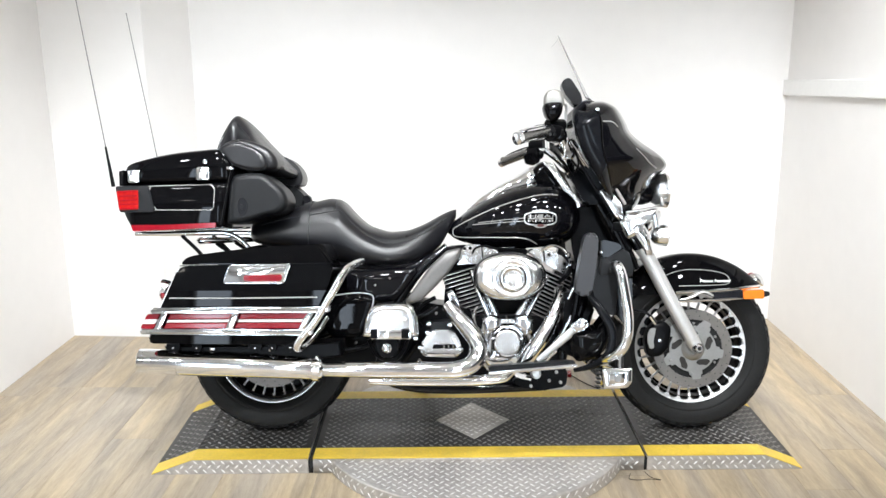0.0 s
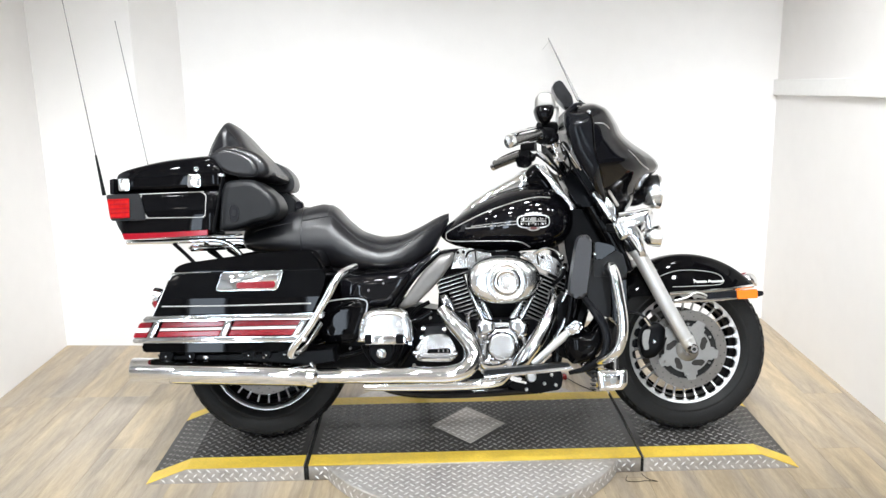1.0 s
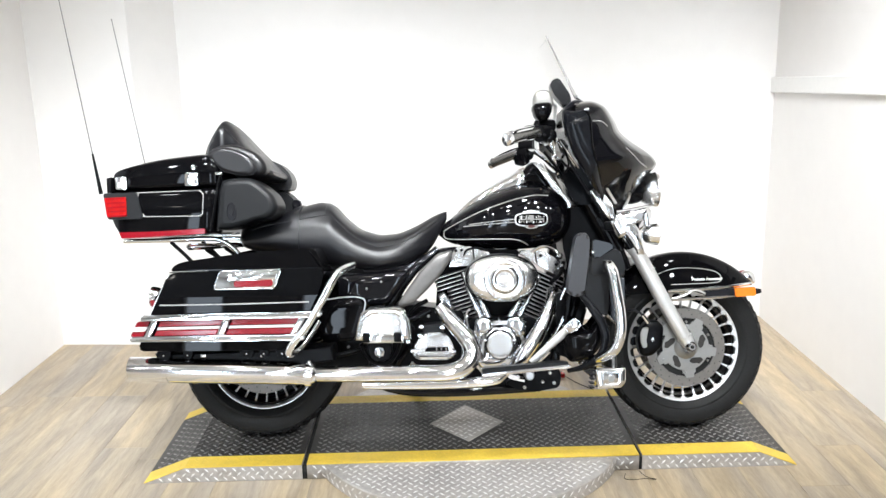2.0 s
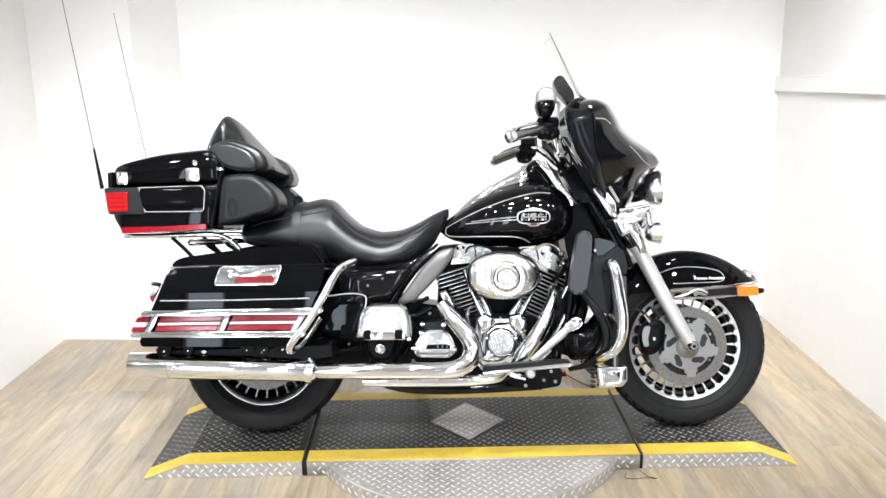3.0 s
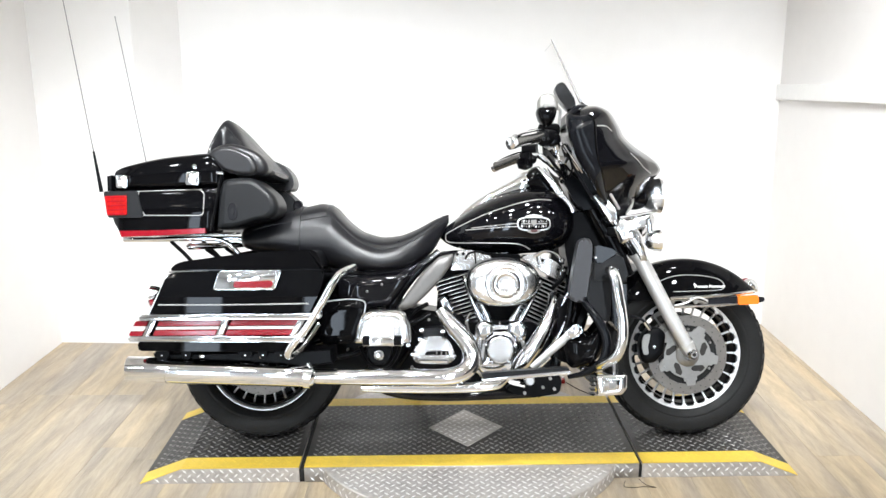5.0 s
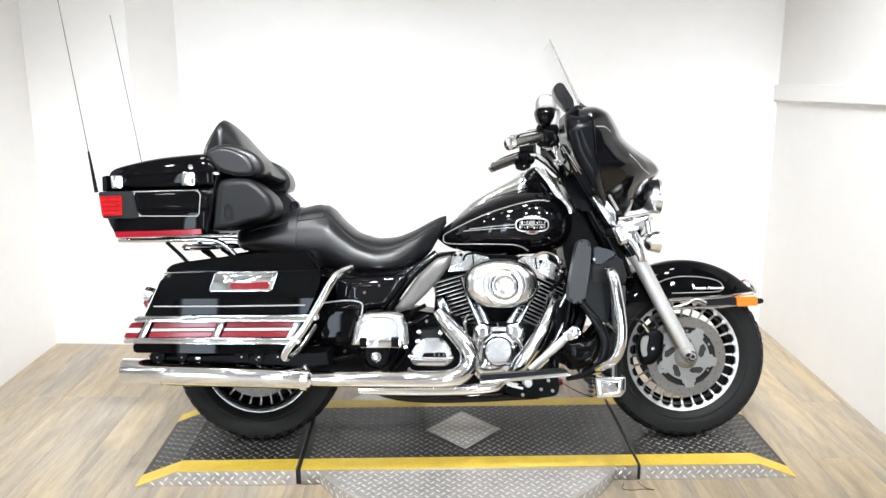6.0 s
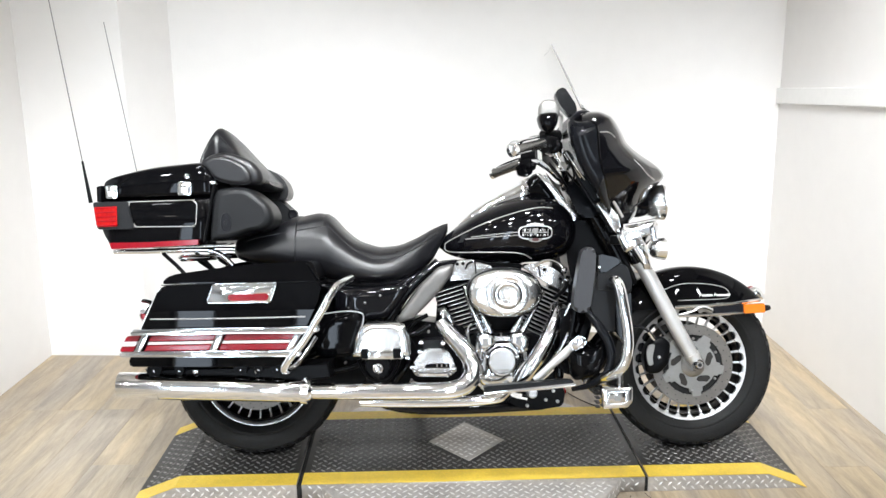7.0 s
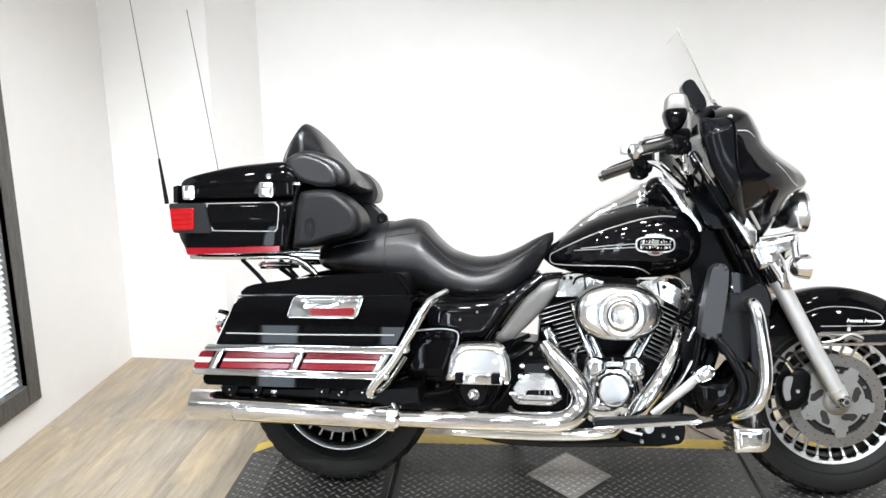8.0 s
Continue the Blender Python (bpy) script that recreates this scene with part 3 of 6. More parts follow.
def wheel(name, cx, cz, width, discs):
    c = (cx, 0, cz)
    w = width / 2
    R = cz
    rim = part(name, lathe([(0.203, -w * 0.56), (0.209, -w * 0.62), (0.22, -w * 0.62), (0.221, -w * 0.52), (0.206, -w * 0.42), (0.204, -w * 0.3), (0.202, -w * 0.42)], c, Y, 72, closed_profile=True), ALU, moto, "silver cast wheel with many short spokes")
    part("rim_lip", lathe([(0.192, w * 0.56), (0.206, w * 0.62), (0.219, w * 0.62), (0.221, w * 0.52), (0.206, w * 0.42), (0.198, w * 0.3), (0.192, w * 0.42)], c, Y, 72, closed_profile=True), ALU, rim, "silver rim lip")
    part("rim_barrel", lathe([(0.19, -w * 0.54), (0.186, 0), (0.19, w * 0.54), (0.2, w * 0.5), (0.2, -w * 0.5)], c, Y, 72, closed_profile=True), SATIN, rim, "black rim barrel")
    prof = [(0.211, -w * 0.6), (0.229, -w * 0.84), (R - 0.05, -w), (R - 0.022, -w * 0.95), (R - 0.009, -w * 0.72), (R - 0.002, -w * 0.36), (R, 0)]
    prof = prof + [(r, -h) for r, h in prof[-2::-1]]
    part("tyre", lathe(prof, c, Y, 96), RUBBER, rim, "black road tyre with grooved tread")
    part("sidewall_ring", lathe([(0.232, -w * 0.885), (0.236, -w * 0.915), (0.24, -w * 0.92), (0.243, -w * 0.9)], c, Y, 96), RUBBER, rim)
    # tread grooves as raised shoulder blocks
    bm = bmesh.new()
    for i in range(44):
        a = 2 * math.pi * i / 44
        for s in (-1, 1):
            ring = []
            for r, h, da in ((R - 0.016, -w * 0.88, 0), (R - 0.016, -w * 0.88, 0.075), (R - 0.0035, -w * 0.45, 0.14), (R - 0.0035, -w * 0.45, 0.065)):
                ring.append([(cx + rr * math.cos(a + da), s * h, cz + rr * math.sin(a + da)) for rr in (r - 0.004, r + 0.003)])
            v = [[bm.verts.new(p) for p in q] for q in ring]
            bm.faces.new([q[1] for q in v])
            for k in range(4):
                bm.faces.new((v[k][0], v[(k + 1) % 4][0], v[(k + 1) % 4][1], v[k][1]))
    tagged(part("tread_block", bm, RUBBER, rim), "grooved tread blocks", kind="stuff")
    part("hub", lathe([(0, -0.075), (0.03, -0.075), (0.034, -0.06), (0.062, -0.052), (0.066, -0.03), (0.05, 0.0), (0.066, 0.03), (0.062, 0.052), (0.034, 0.06), (0.03, 0.075), (0, 0.075)], c, Y, 32), ALU, rim)
    part("web", lathe([(0.05, -0.01), (0.135, -0.018), (0.141, -0.012), (0.141, 0.012), (0.135, 0.018), (0.05, 0.01)], c, Y, 56, closed_profile=True), SATIN, rim, "black wheel centre")
    first = None
    for i in range(28):
        a = 2 * math.pi * i / 28
        if first is None:
            bm = bmesh.new()
            rings = []
            for r, hw, hy in ((0.128, 0.004, 0.02), (0.155, 0.0028, 0.022), (0.172, 0.0028, 0.027), (0.186, 0.0034, 0.032), (0.195, 0.0055, 0.036), (0.201, 0.011, 0.037), (0.207, 0.02, 0.038)):
                rings.append([(r, -hy, -hw), (r, -hy, hw), (r, -hy + 0.012, hw), (r, -hy + 0.012, -hw)])
            skin(bm, rings)
            sp = part("spoke", bm, ALU, rim)
            first = sp.data
        else:
            sp = new("spoke", first)
            sp.parent = rim
        sp.matrix_basis = Matrix.Translation(c) @ Matrix.Rotation(-a, 4, "Y")
    # black ring added on the far side to shade the spoke gaps
    part("gap_shade_flange", lathe([(0.177, 0.03), (0.192, 0.034), (0.192, 0.042), (0.177, 0.038)], c, Y, 56, closed_profile=True), SATIN, rim, "added black flange that darkens the spoke gaps")
    if len(discs) == 1:
        part("belt_pulley", lathe([(0.05, 0.075), (0.188, 0.075), (0.19, 0.078), (0.19, 0.088), (0.05, 0.09)], c, Y, 56, closed_profile=True), SATIN, rim, "black belt pulley")
    for s in discs:
        y = s * 0.072
        d = part("brake_disc", lathe([(0.111, y - 0.0025), (0.1495, y - 0.0025), (0.15, y), (0.1495, y + 0.0025), (0.111, y + 0.0025)], c, Y, 72, closed_profile=True), DISC, rim, "drilled steel brake disc")
        # carrier with tabs that hold the disc
        part("carrier_hub", lathe([(0.02, y + 0.018 * s), (0.034, y + 0.016 * s), (0.044, y + 0.008 * s), (0.044, y), (0.02, y)], c, Y, 40, closed_profile=True), GREYMET, d, "dull grey disc carrier")
        star = []
        for i in range(120):
            a = 2 * math.pi * i / 120
            u = (i / 24 + 0.28) % 1.0
            star.append((a, 0.117 if u < 0.26 else 0.088 if 0.34 < u < 0.92 else 0.102))
        part("carrier", prism([(cx + r * math.cos(a), cz + r * math.sin(a)) for a, r in star], y + 0.003 * s - 0.003, y + 0.003 * s + 0.003), GREYMET, d, "dull grey disc carrier")
        # black ring behind the carrier gives the slots their shade
        part("slot_shade_ring", lathe([(0.06, y - 0.006 * s), (0.118, y - 0.006 * s), (0.118, y - 0.008 * s), (0.06, y - 0.008 * s)], c, Y, 56, closed_profile=True), GAPBLACK, d, "black ring for the shade in the slots")
        for i in range(5):
            a = 2 * math.pi * i / 5 + 0.2
            tear = [(0.046, 0.0), (0.056, 0.28), (0.068, 0.46), (0.082, 0.44), (0.082, 0.16), (0.073, 0.08), (0.066, -0.16), (0.054, -0.3)]
            # each hole is a plate with the shade put into its colour
            part("carrier_hole", prism(rounded([(cx + r * math.cos(a + b), cz + r * math.sin(a + b)) for r, b in tear], 0.006, 3), y + 0.003 * s, y + 0.007 * s), HOLE, d, "dark plate for a shaded hole in the carrier" if i == 0 else "")
        for i in range(6):
            a = 2 * math.pi * i / 6 + 0.49
            part("disc_bolt", lathe([(0, y + 0.01 * s), (0.004, y + 0.0095 * s), (0.005, y + 0.006 * s), (0.005, y)], (cx + 0.097 * math.cos(a), 0, cz + 0.097 * math.sin(a)), Y, 10), GREYMET, d)
        bm = bmesh.new()
        for i in range(60):
            a, r = 2 * math.pi * i / 60, (0.112, 0.127, 0.141)[i % 3]
            lathe([(0, -0.0031), (0.002, -0.0031), (0.002, -0.001)], (cx + r * math.cos(a), y, cz + r * math.sin(a)), Y, 8, bm=bm)
        tagged(part("drill_hole", bm, GAPBLACK, d), "drilled cooling holes", kind="stuff")
    return rim


wheel("front_wheel", FX, FR, 0.13, (-1, 1))
wheel("rear_wheel", RX, TR, 0.18, (-1,))


def fender(name, cx, r, w, a0, a1, drop, cut=None):
    """Arched mudguard: curved across, with side skirts."""
    prof = []
    for i in range(13):
        t = -1 + 2 * i / 12
        prof.append((r - drop * abs(t) ** 3.2, w * math.copysign(abs(t) ** 0.72, t)))
    inner = [(q - 0.004, h * 0.965) for q, h in prof[::-1]]
    bm = lathe(prof + inner, (cx, 0, TR), (0, -1, 0), 64, (a0, a1), True)
    if cut:
        a, b = Vector(cut[0]), Vector(cut[1])
        n = Vector((-(b - a).z, 0, (b - a).x)).normalized()
        bmesh.ops.bisect_plane(bm, geom=bm.verts[:] + bm.edges[:] + bm.faces[:], plane_co=a, plane_no=n, clear_inner=True)
    return part(name, bm, PAINT, moto, "gloss black mudguard")


ff = fender("front_fender", FX, 0.358, 0.098, radians(20), radians(178), 0.14, ((0.764, -0.1, 0.525), (1.078, -0.1, 0.547)))
fender("rear_fender", RX, 0.40, 0.125, radians(5), radians(190), 0.14)


def trim_line(name, ob, pts, r, mat=STRIPE, label="", sub=3, lift=0.0005):
    laid = lay_on(ob, [tuple(p) for p in smooth_path(pts, sub)], lift)
    return part(name, tube(laid, r, 6, 1), mat, ob, label)


# front fender details
trim_line("pinstripe", ff, [(0.724, 0.588), (0.767, 0.605), (0.82, 0.613), (0.895, 0.609), (0.952, 0.596), (0.97, 0.576), (0.957, 0.557), (0.863, 0.553), (0.777, 0.551)], 0.0016)
for u0, u1 in ((0.858, 0.905), (0.912, 0.972)):
    n = int((u1 - u0) / 0.0026)
    wave = [(u0 + (u1 - u0) * i / n + 0.002 * (i % 2), 0.568 + (0.0045 if i % 2 else -0.0035) + (0.004 if i in (1, 2) else 0)) for i in range(n + 1)]
    part("script_mark", tube(lay_on(ff, wave, 0.001), 0.0014, 6, 2), LETTER, ff, "white flowing script mark")
for name, pts, r in (("fender_rail", [(0.762, -0.105, 0.527), (0.855, -0.108, 0.531), (0.982, -0.108, 0.539), (1.081, -0.09, 0.549)], 0.0065), ("fender_rail", [(0.752, -0.112, 0.496), (0.854, -0.112, 0.498), (0.98, -0.112, 0.504), (1.077, -0.095, 0.515)], 0.006)):
    part(name, tube(pts, r, 8, 4), CHROME, ff, "chrome fender rail")
    part(name, tube(mirror(pts), r, 8, 4), CHROME, ff, "chrome fender rail")
part("marker_backing", prism(rounded([(0.901, 0.527), (1.019, 0.535), (1.019, 0.508), (0.901, 0.504)], 0.004), -0.116, -0.10, 0.002), INNER, ff, "black marker housing")
part("side_marker", prism(rounded([(1.009, 0.535), (1.085, 0.539), (1.087, 0.505), (1.011, 0.503)], 0.004), -0.124, -0.10, 0.004), AMBER, ff, "amber side marker lens")
part("marker_end", prism(rounded([(1.085, 0.533), (1.108, 0.531), (1.11, 0.516), (1.087, 0.509)], 0.004), -0.12, -0.09, 0.003), INNER, ff, "black marker tip")
part("tip_lamp", body([(1.057, 0.56, 0.582, 0.025), (1.083, 0.549, 0.596, 0.04), (1.112, 0.543, 0.589, 0.035), (1.125, 0.543, 0.569, 0.02)], 16, 2.4), CHROME, ff, "chrome fender tip lamp")
part("tip_lens", body([(1.067, 0.583, 0.592, 0.015), (1.083, 0.583, 0.597, 0.02), (1.098, 0.581, 0.592, 0.015)], 14, 2.4), RED, ff, "red tip lens")
part("fender_bracket", tube([(0.769, -0.11, 0.498), (0.821, -0.115, 0.511), (0.863, -0.115, 0.53), (0.913, -0.11, 0.51), (0.932, -0.105, 0.497)], 0.0038, 8, 4), SLIDER, ff, "silver fender bracket")

# fork
for s in (1, -1):
    lower = [(0.64, -0.12, 0.688), (0.683, -0.12, 0.605), (0.752, -0.12, 0.473), (0.826, -0.12, 0.34)]
    if s < 0:
        lower = mirror(lower)
    leg = part("fork_slider", tube(lower, [0.0275, 0.0275, 0.027, 0.025], 20, 6), SLIDER, moto, "cast aluminium fork slider")
    a, b = Vector(lower[0]), Vector(lower[-1])
    d = (b - a).normalized()
    part("slider_cap", tube([a - d * 0.012, a + d * 0.006], [0.03, 0.03], 20, 1), SLIDER, leg)
    part("fork_sleeve", tube([a - d * 0.1, a - d * 0.06, a - d * 0.01], [0.0265, 0.0265, 0.0275], 20, 2), CHROME, leg, "chrome sleeve above the slider")
    part("axle_clamp", tube([b - d * 0.02, b + d * 0.012, b + d * 0.038], [0.029, 0.024, 0.016], 16, 4), SLIDER, leg)
    part("axle_nut", lathe([(0, -0.165 * s), (0.012, -0.165 * s), (0.018, -0.158 * s), (0.02, -0.15 * s), (0.02, -0.09 * s)], (FX, 0, FR + 0.012), Y, 16), CHROME, leg, "chrome axle nut")
    part("axle_bore", lathe([(0, -0.1665 * s), (0.007, -0.1665 * s), (0.007, -0.16 * s)], (FX, 0, FR + 0.012), Y, 12), GAPBLACK, leg)
    upper = [(0.44, -0.11, 0.925), (0.52, -0.11, 0.772), (0.574, -0.11, 0.67), (0.603, -0.11, 0.613)]
    if s < 0:
        upper = mirror(upper)
    part("fork_cover", tube(upper, [0.033, 0.033, 0.03, 0.024], 20, 5), PAINT, moto, "gloss black fork cover")
    cal = [(0.648, 0.298), (0.64, 0.345), (0.65, 0.388), (0.676, 0.417), (0.714, 0.423), (0.739, 0.4), (0.735, 0.358), (0.731, 0.324), (0.697, 0.29), (0.663, 0.286)]
    caliper = part("brake_caliper", puff(rounded(cal, 0.012), -0.085 * s, -0.125 * s, -0.017 * s, 6, 0.3, 0.45), SATIN, moto, "black brake caliper")
    part("caliper_plate", prism(rounded([(0.655, 0.396), (0.678, 0.398), (0.674, 0.377), (0.668, 0.351), (0.672, 0.324), (0.655, 0.32), (0.647, 0.347), (0.647, 0.375)], 0.006), -0.138 * s, -0.148 * s, 0.002), GREYMET, caliper, "grey plate")
    part("caliper_bolt", lathe([(0, -0.148 * s), (0.006, -0.148 * s), (0.008, -0.145 * s), (0.008, -0.13 * s)], ((0.692, -0.14, 0.351)[0], 0, (0.692, -0.14, 0.351)[2]), Y, 12), CHROME, caliper)
part("brake_hose", tube([(0.527, -0.1, 0.44), (0.579, -0.11, 0.458), (0.627, -0.13, 0.46), (0.658, -0.135, 0.443), (0.676, -0.13, 0.413)], 0.005, 8), INNER, moto, "black brake hose")
part("hose_fitting", tube([(0.658, -0.135, 0.443), (0.68, -0.13, 0.413)], 0.008, 8, 1), CHROME, moto)
part("neck_shroud", prism(rounded([(0.365, 0.86), (0.455, 0.85), (0.525, 0.72), (0.561, 0.602), (0.454, 0.57), (0.39, 0.62), (0.372, 0.7)], 0.015, 3), -0.09, 0.09, 0.012, 3), SATIN, moto, "black shroud round the steering neck")
# triple clamp and steering neck
part("triple_clamp", boxed((0.445, -0.15, 0.886), (0.591, 0.15, 0.926), 0.008), SATIN, moto, "black fork clamp")
part("steering_neck", tube([(0.461, 0, 0.914), (0.492, 0, 0.783), (0.513, 0, 0.694)], 0.035, 16, 3), SATIN, moto, "black steering neck")
part("lower_clamp", boxed((0.518, -0.15, 0.76), (0.65, 0.15, 0.794), 0.008), SATIN, moto)

# chrome nacelle skirt below the fairing
part("nacelle_skirt", body([(0.509, 0.815, 0.864, 0.15), (0.559, 0.771, 0.842, 0.15), (0.623, 0.727, 0.84, 0.14), (0.677, 0.76, 0.84, 0.12), (0.712, 0.798, 0.842, 0.08)], 24, 3.2), CHROME, moto, "chrome skirt below the fairing")
part("lamp_bar", tube([(p[0], y, p[2]) for p, y in zip([(0.638, -0.2, 0.811), (0.67, -0.1, 0.807), (0.702, 0, 0.808), (0.716, 0.1, 0.809), (0.731, 0.2, 0.818)], (-0.2, -0.1, 0, 0.1, 0.2))], 0.012, 10, 4), CHROME, moto, "chrome lamp bar")


def lamp_shell(name, c, r, depth, lens, label, axis=(1, 0, 0), dome=0.025):
    sh = part(name, lathe([(0, -depth), (r * 0.45, -depth * 0.96), (r * 0.8, -depth * 0.72), (r * 0.97, -depth * 0.3), (r, 0), (r * 1.04, 0.003), (r * 1.04, 0.012), (r * 0.95, 0.014), (r * 0.92, 0.006)], c, axis, 36), COVER, moto, label)
    part("lens", lathe([(r * 0.93, 0.006), (r * 0.86, 0.3 * dome), (r * 0.7, 0.62 * dome), (r * 0.4, 0.9 * dome), (0, dome)], c, axis, 36), lens, sh, "clear lamp lens")
    return sh


lamp_shell("headlight", (0.74, 0, 0.917), 0.066, 0.066, ALU, "round chrome headlight")
for s in (-1, 1):
    c = (0.69, -0.2, 0.744)
    lamp_shell("passing_lamp", (c[0], s * 0.2, c[2]), 0.038, 0.045, WHITELENS, "round chrome passing lamp")
    part("lamp_stem", tube([(c[0] - 0.025, s * 0.2, c[2] + 0.03), (c[0] - 0.03, s * 0.2, c[2] + 0.075)], 0.012, 10, 1), CHROME, moto)
    b = (0.607, -0.2, 0.77)
    part("horn_bolt", lathe([(0, -0.012), (0.015, -0.011), (0.02, -0.004), (0.02, 0.01)], (b[0], s * 0.15, b[2]), (0, -s, 0), 16), CHROME, moto)
part("nacelle_plate", puff(rounded([(0.539, 0.79), (0.553, 0.823), (0.649, 0.84), (0.69, 0.844), (0.678, 0.8), (0.627, 0.778), (0.595, 0.737), (0.568, 0.727)], 0.01, 3), 0.12, -0.14, -0.02, 6, 0.4, 0.35), COVER, moto, "chrome plate under the fairing")
part("skirt_edge", tube([(0.552, -0.2, 0.826), (0.62, -0.16, 0.835), (0.702, -0.08, 0.849), (0.737, 0, 0.856)], 0.007, 8, 4), CHROME, moto, "chrome edge strip")
part("fork_strip", tube([(0.487, -0.15, 0.903), (0.54, -0.15, 0.815), (0.598, -0.148, 0.715)], 0.004, 8, 3), CHROME, moto, "bright strip along the fork cover")
part("fork_shroud", puff(rounded([(0.539, 0.811), (0.614, 0.827), (0.648, 0.777), (0.669, 0.705), (0.677, 0.659), (0.648, 0.646)], 0.01), 0.12, -0.12, -0.035, 6, 0.5, 0.2), CHROME, moto, "chrome lower fork shroud")
part("fork_trim", prism(rounded([(0.447, 0.903), (0.476, 0.917), (0.526, 0.858), (0.529, 0.818), (0.508, 0.804)], 0.006, 3), -0.272, -0.2, 0.006, 3), COVER, moto, "chrome fork trim")

# fairing: outer shell, wrapping from the nose back to both sides
NOSE = [(0.407, 1.246), (0.468, 1.25), (0.515, 1.237), (0.55, 1.215), (0.58, 1.169), (0.599, 1.132), (0.64, 1.096), (0.695, 1.061), (0.736, 1.026), (0.74, 1), (0.702, 0.963), (0.664, 0.9), (0.61, 0.834)]
WING = [(0.385, 1.165), (0.415, 1.173), (0.427, 1.153), (0.431, 1.115), (0.433, 1.076), (0.436, 1.046), (0.446, 1.003), (0.464, 0.961), (0.485, 0.911), (0.512, 0.873), (0.54, 0.836)]


def fairing_point(u, v):
    s = 2 * u - 1
    a = abs(s)
    nose = Vector(NOSE_S[int(round(v * (len(NOSE_S) - 1)))])
    wing = Vector(WING_S[int(round(v * (len(WING_S) - 1)))])
    blend = float(np.interp(a, WING_A, WING_B))
    half = 0.4 - 0.235 * max(0.0, v - 0.62) ** 1.1 / 0.38 ** 1.1 - 0.05 * max(0.0, 0.2 - v) / 0.2
    p = nose.lerp(wing, blend)
    return Vector((p.x, math.copysign(half * (a ** 0.86), s), p.y))


# how far the skin has gone from nose to wing edge, by its share of the half width
WING_A, WING_B = (lambda a, b: (a, np.convolve(np.pad(np.interp(a, *b), 2, mode="reflect", reflect_type="odd"), np.ones(5) / 5, "valid")))(
    np.linspace(0, 1, 81), ((0, 0.1, 0.22, 0.36, 0.5, 0.64, 0.76, 0.86, 0.94, 1), (0, 0.012, 0.05, 0.13, 0.23, 0.33, 0.44, 0.56, 0.74, 1)))
NOSE_S, WING_S = smooth_path(NOSE, 4), smooth_path(WING, 4)
fairing = part("fairing", patch(fairing_point, 96, 40, 0.006), GLOSS, moto, "gloss black batwing fairing")
# inner fairing, the dark side towards the rider
INNER_IN = [(0.345, 1.179), (0.341, 1.152), (0.345, 1.116), (0.355, 1.08), (0.368, 1.044), (0.392, 1), (0.42, 0.956), (0.452, 0.912), (0.49, 0.876), (0.51, 0.852), (0.528, 0.834)]
INNER_IN_S = smooth_path(INNER_IN, 4)


def inner_point(u, v):
    s = 2 * u - 1
    a = abs(s)
    half = 0.4 - 0.235 * max(0.0, v - 0.62) ** 1.1 / 0.38 ** 1.1 - 0.05 * max(0.0, 0.2 - v) / 0.2
    back = Vector(INNER_IN_S[int(round(v * (len(INNER_IN_S) - 1)))])
    wing = Vector(WING_S[int(round(v * (len(WING_S) - 1)))])
    k = max(0.0, (a - 0.86) / 0.14)
    p = back.lerp(wing, k ** 1.6)
    roll = 0.03 * math.sin(math.pi * k ** 0.8) * max(0.0, 1 - v * 1.3)
    return Vector((p.x + (0.05 * (1 - (a / 0.86) ** 2) if a < 0.86 else 0), math.copysign((half - 0.004) * (a ** 0.5 if a > 0.5 else a * 1.41421) + roll, s), p.y))


part("inner_fairing", patch(inner_point, 80, 40, -0.004), GLOSSIN, moto, "black plastic inner fairing")
part("fairing_cap", body([(0.37, 1.179, 1.213, 0.2), (0.404, 1.192, 1.244, 0.22), (0.442, 1.196, 1.246, 0.2), (0.471, 1.191, 1.225, 0.15)], 24, 3.0), INNER, moto, "black fairing top panel")
part("fairing_seam", tube([fairing_point(0.0, i / 40) + Vector((0, -0.003, 0)) for i in range(41)], 0.0035, 6, 1), PAINT, fairing, "rounded fairing edge")
trim_line("pinstripe", fairing, [(0.438, 1.135), (0.473, 1.136), (0.496, 1.121)], 0.0022)
trim_line("pinstripe", fairing, [(0.566, 1.048), (0.6, 1.017), (0.631, 0.997), (0.663, 0.987)], 0.0022)
for p in ([(0.423, 1.176)], [(0.438, 0.992)]):
    b = lay_on(fairing, p, 0.0)
    if b:
        part("fairing_bolt", lathe([(0, -0.006), (0.006, -0.005), (0.008, 0.0)], b[0], Y, 12), CHROME, fairing)
part("headlight_bucket", body([(0.56, 0.87, 0.96, 0.05), (0.62, 0.862, 0.97, 0.06), (0.655, 0.86, 0.974, 0.06), (0.682, 0.866, 0.968, 0.054)], 24, 2.4), GLOSS, moto, "black bucket behind the headlight")
# windshield
WS0, WS1 = (0.455, 0, 1.246), (0.334, 0, 1.504)


def shield_point(u, v):
    s = 2 * u - 1
    p = Vector(WS0).lerp(Vector(WS1), v)
    half = 0.2 - 0.1 * v
    drop = 0.008 * v * v * s * s
    return Vector((p.x - (0.045 - 0.033 * v) * s * s, half * s, p.z - drop))


ws = part("windshield", patch(shield_point, 24, 12, 0.0025), GLASS, moto, "clear curved windshield")
ws.visible_shadow = False
part("windshield_edge", tube([shield_point(0, i / 10) for i in range(11)], 0.0007, 6, 1), GREYMET, ws, "tinted windshield edge")
part("windshield_trim", tube([shield_point(i / 20, 0.02) + Vector((0.006, 0, 0)) for i in range(21)], 0.006, 8, 1), CHROME, ws)

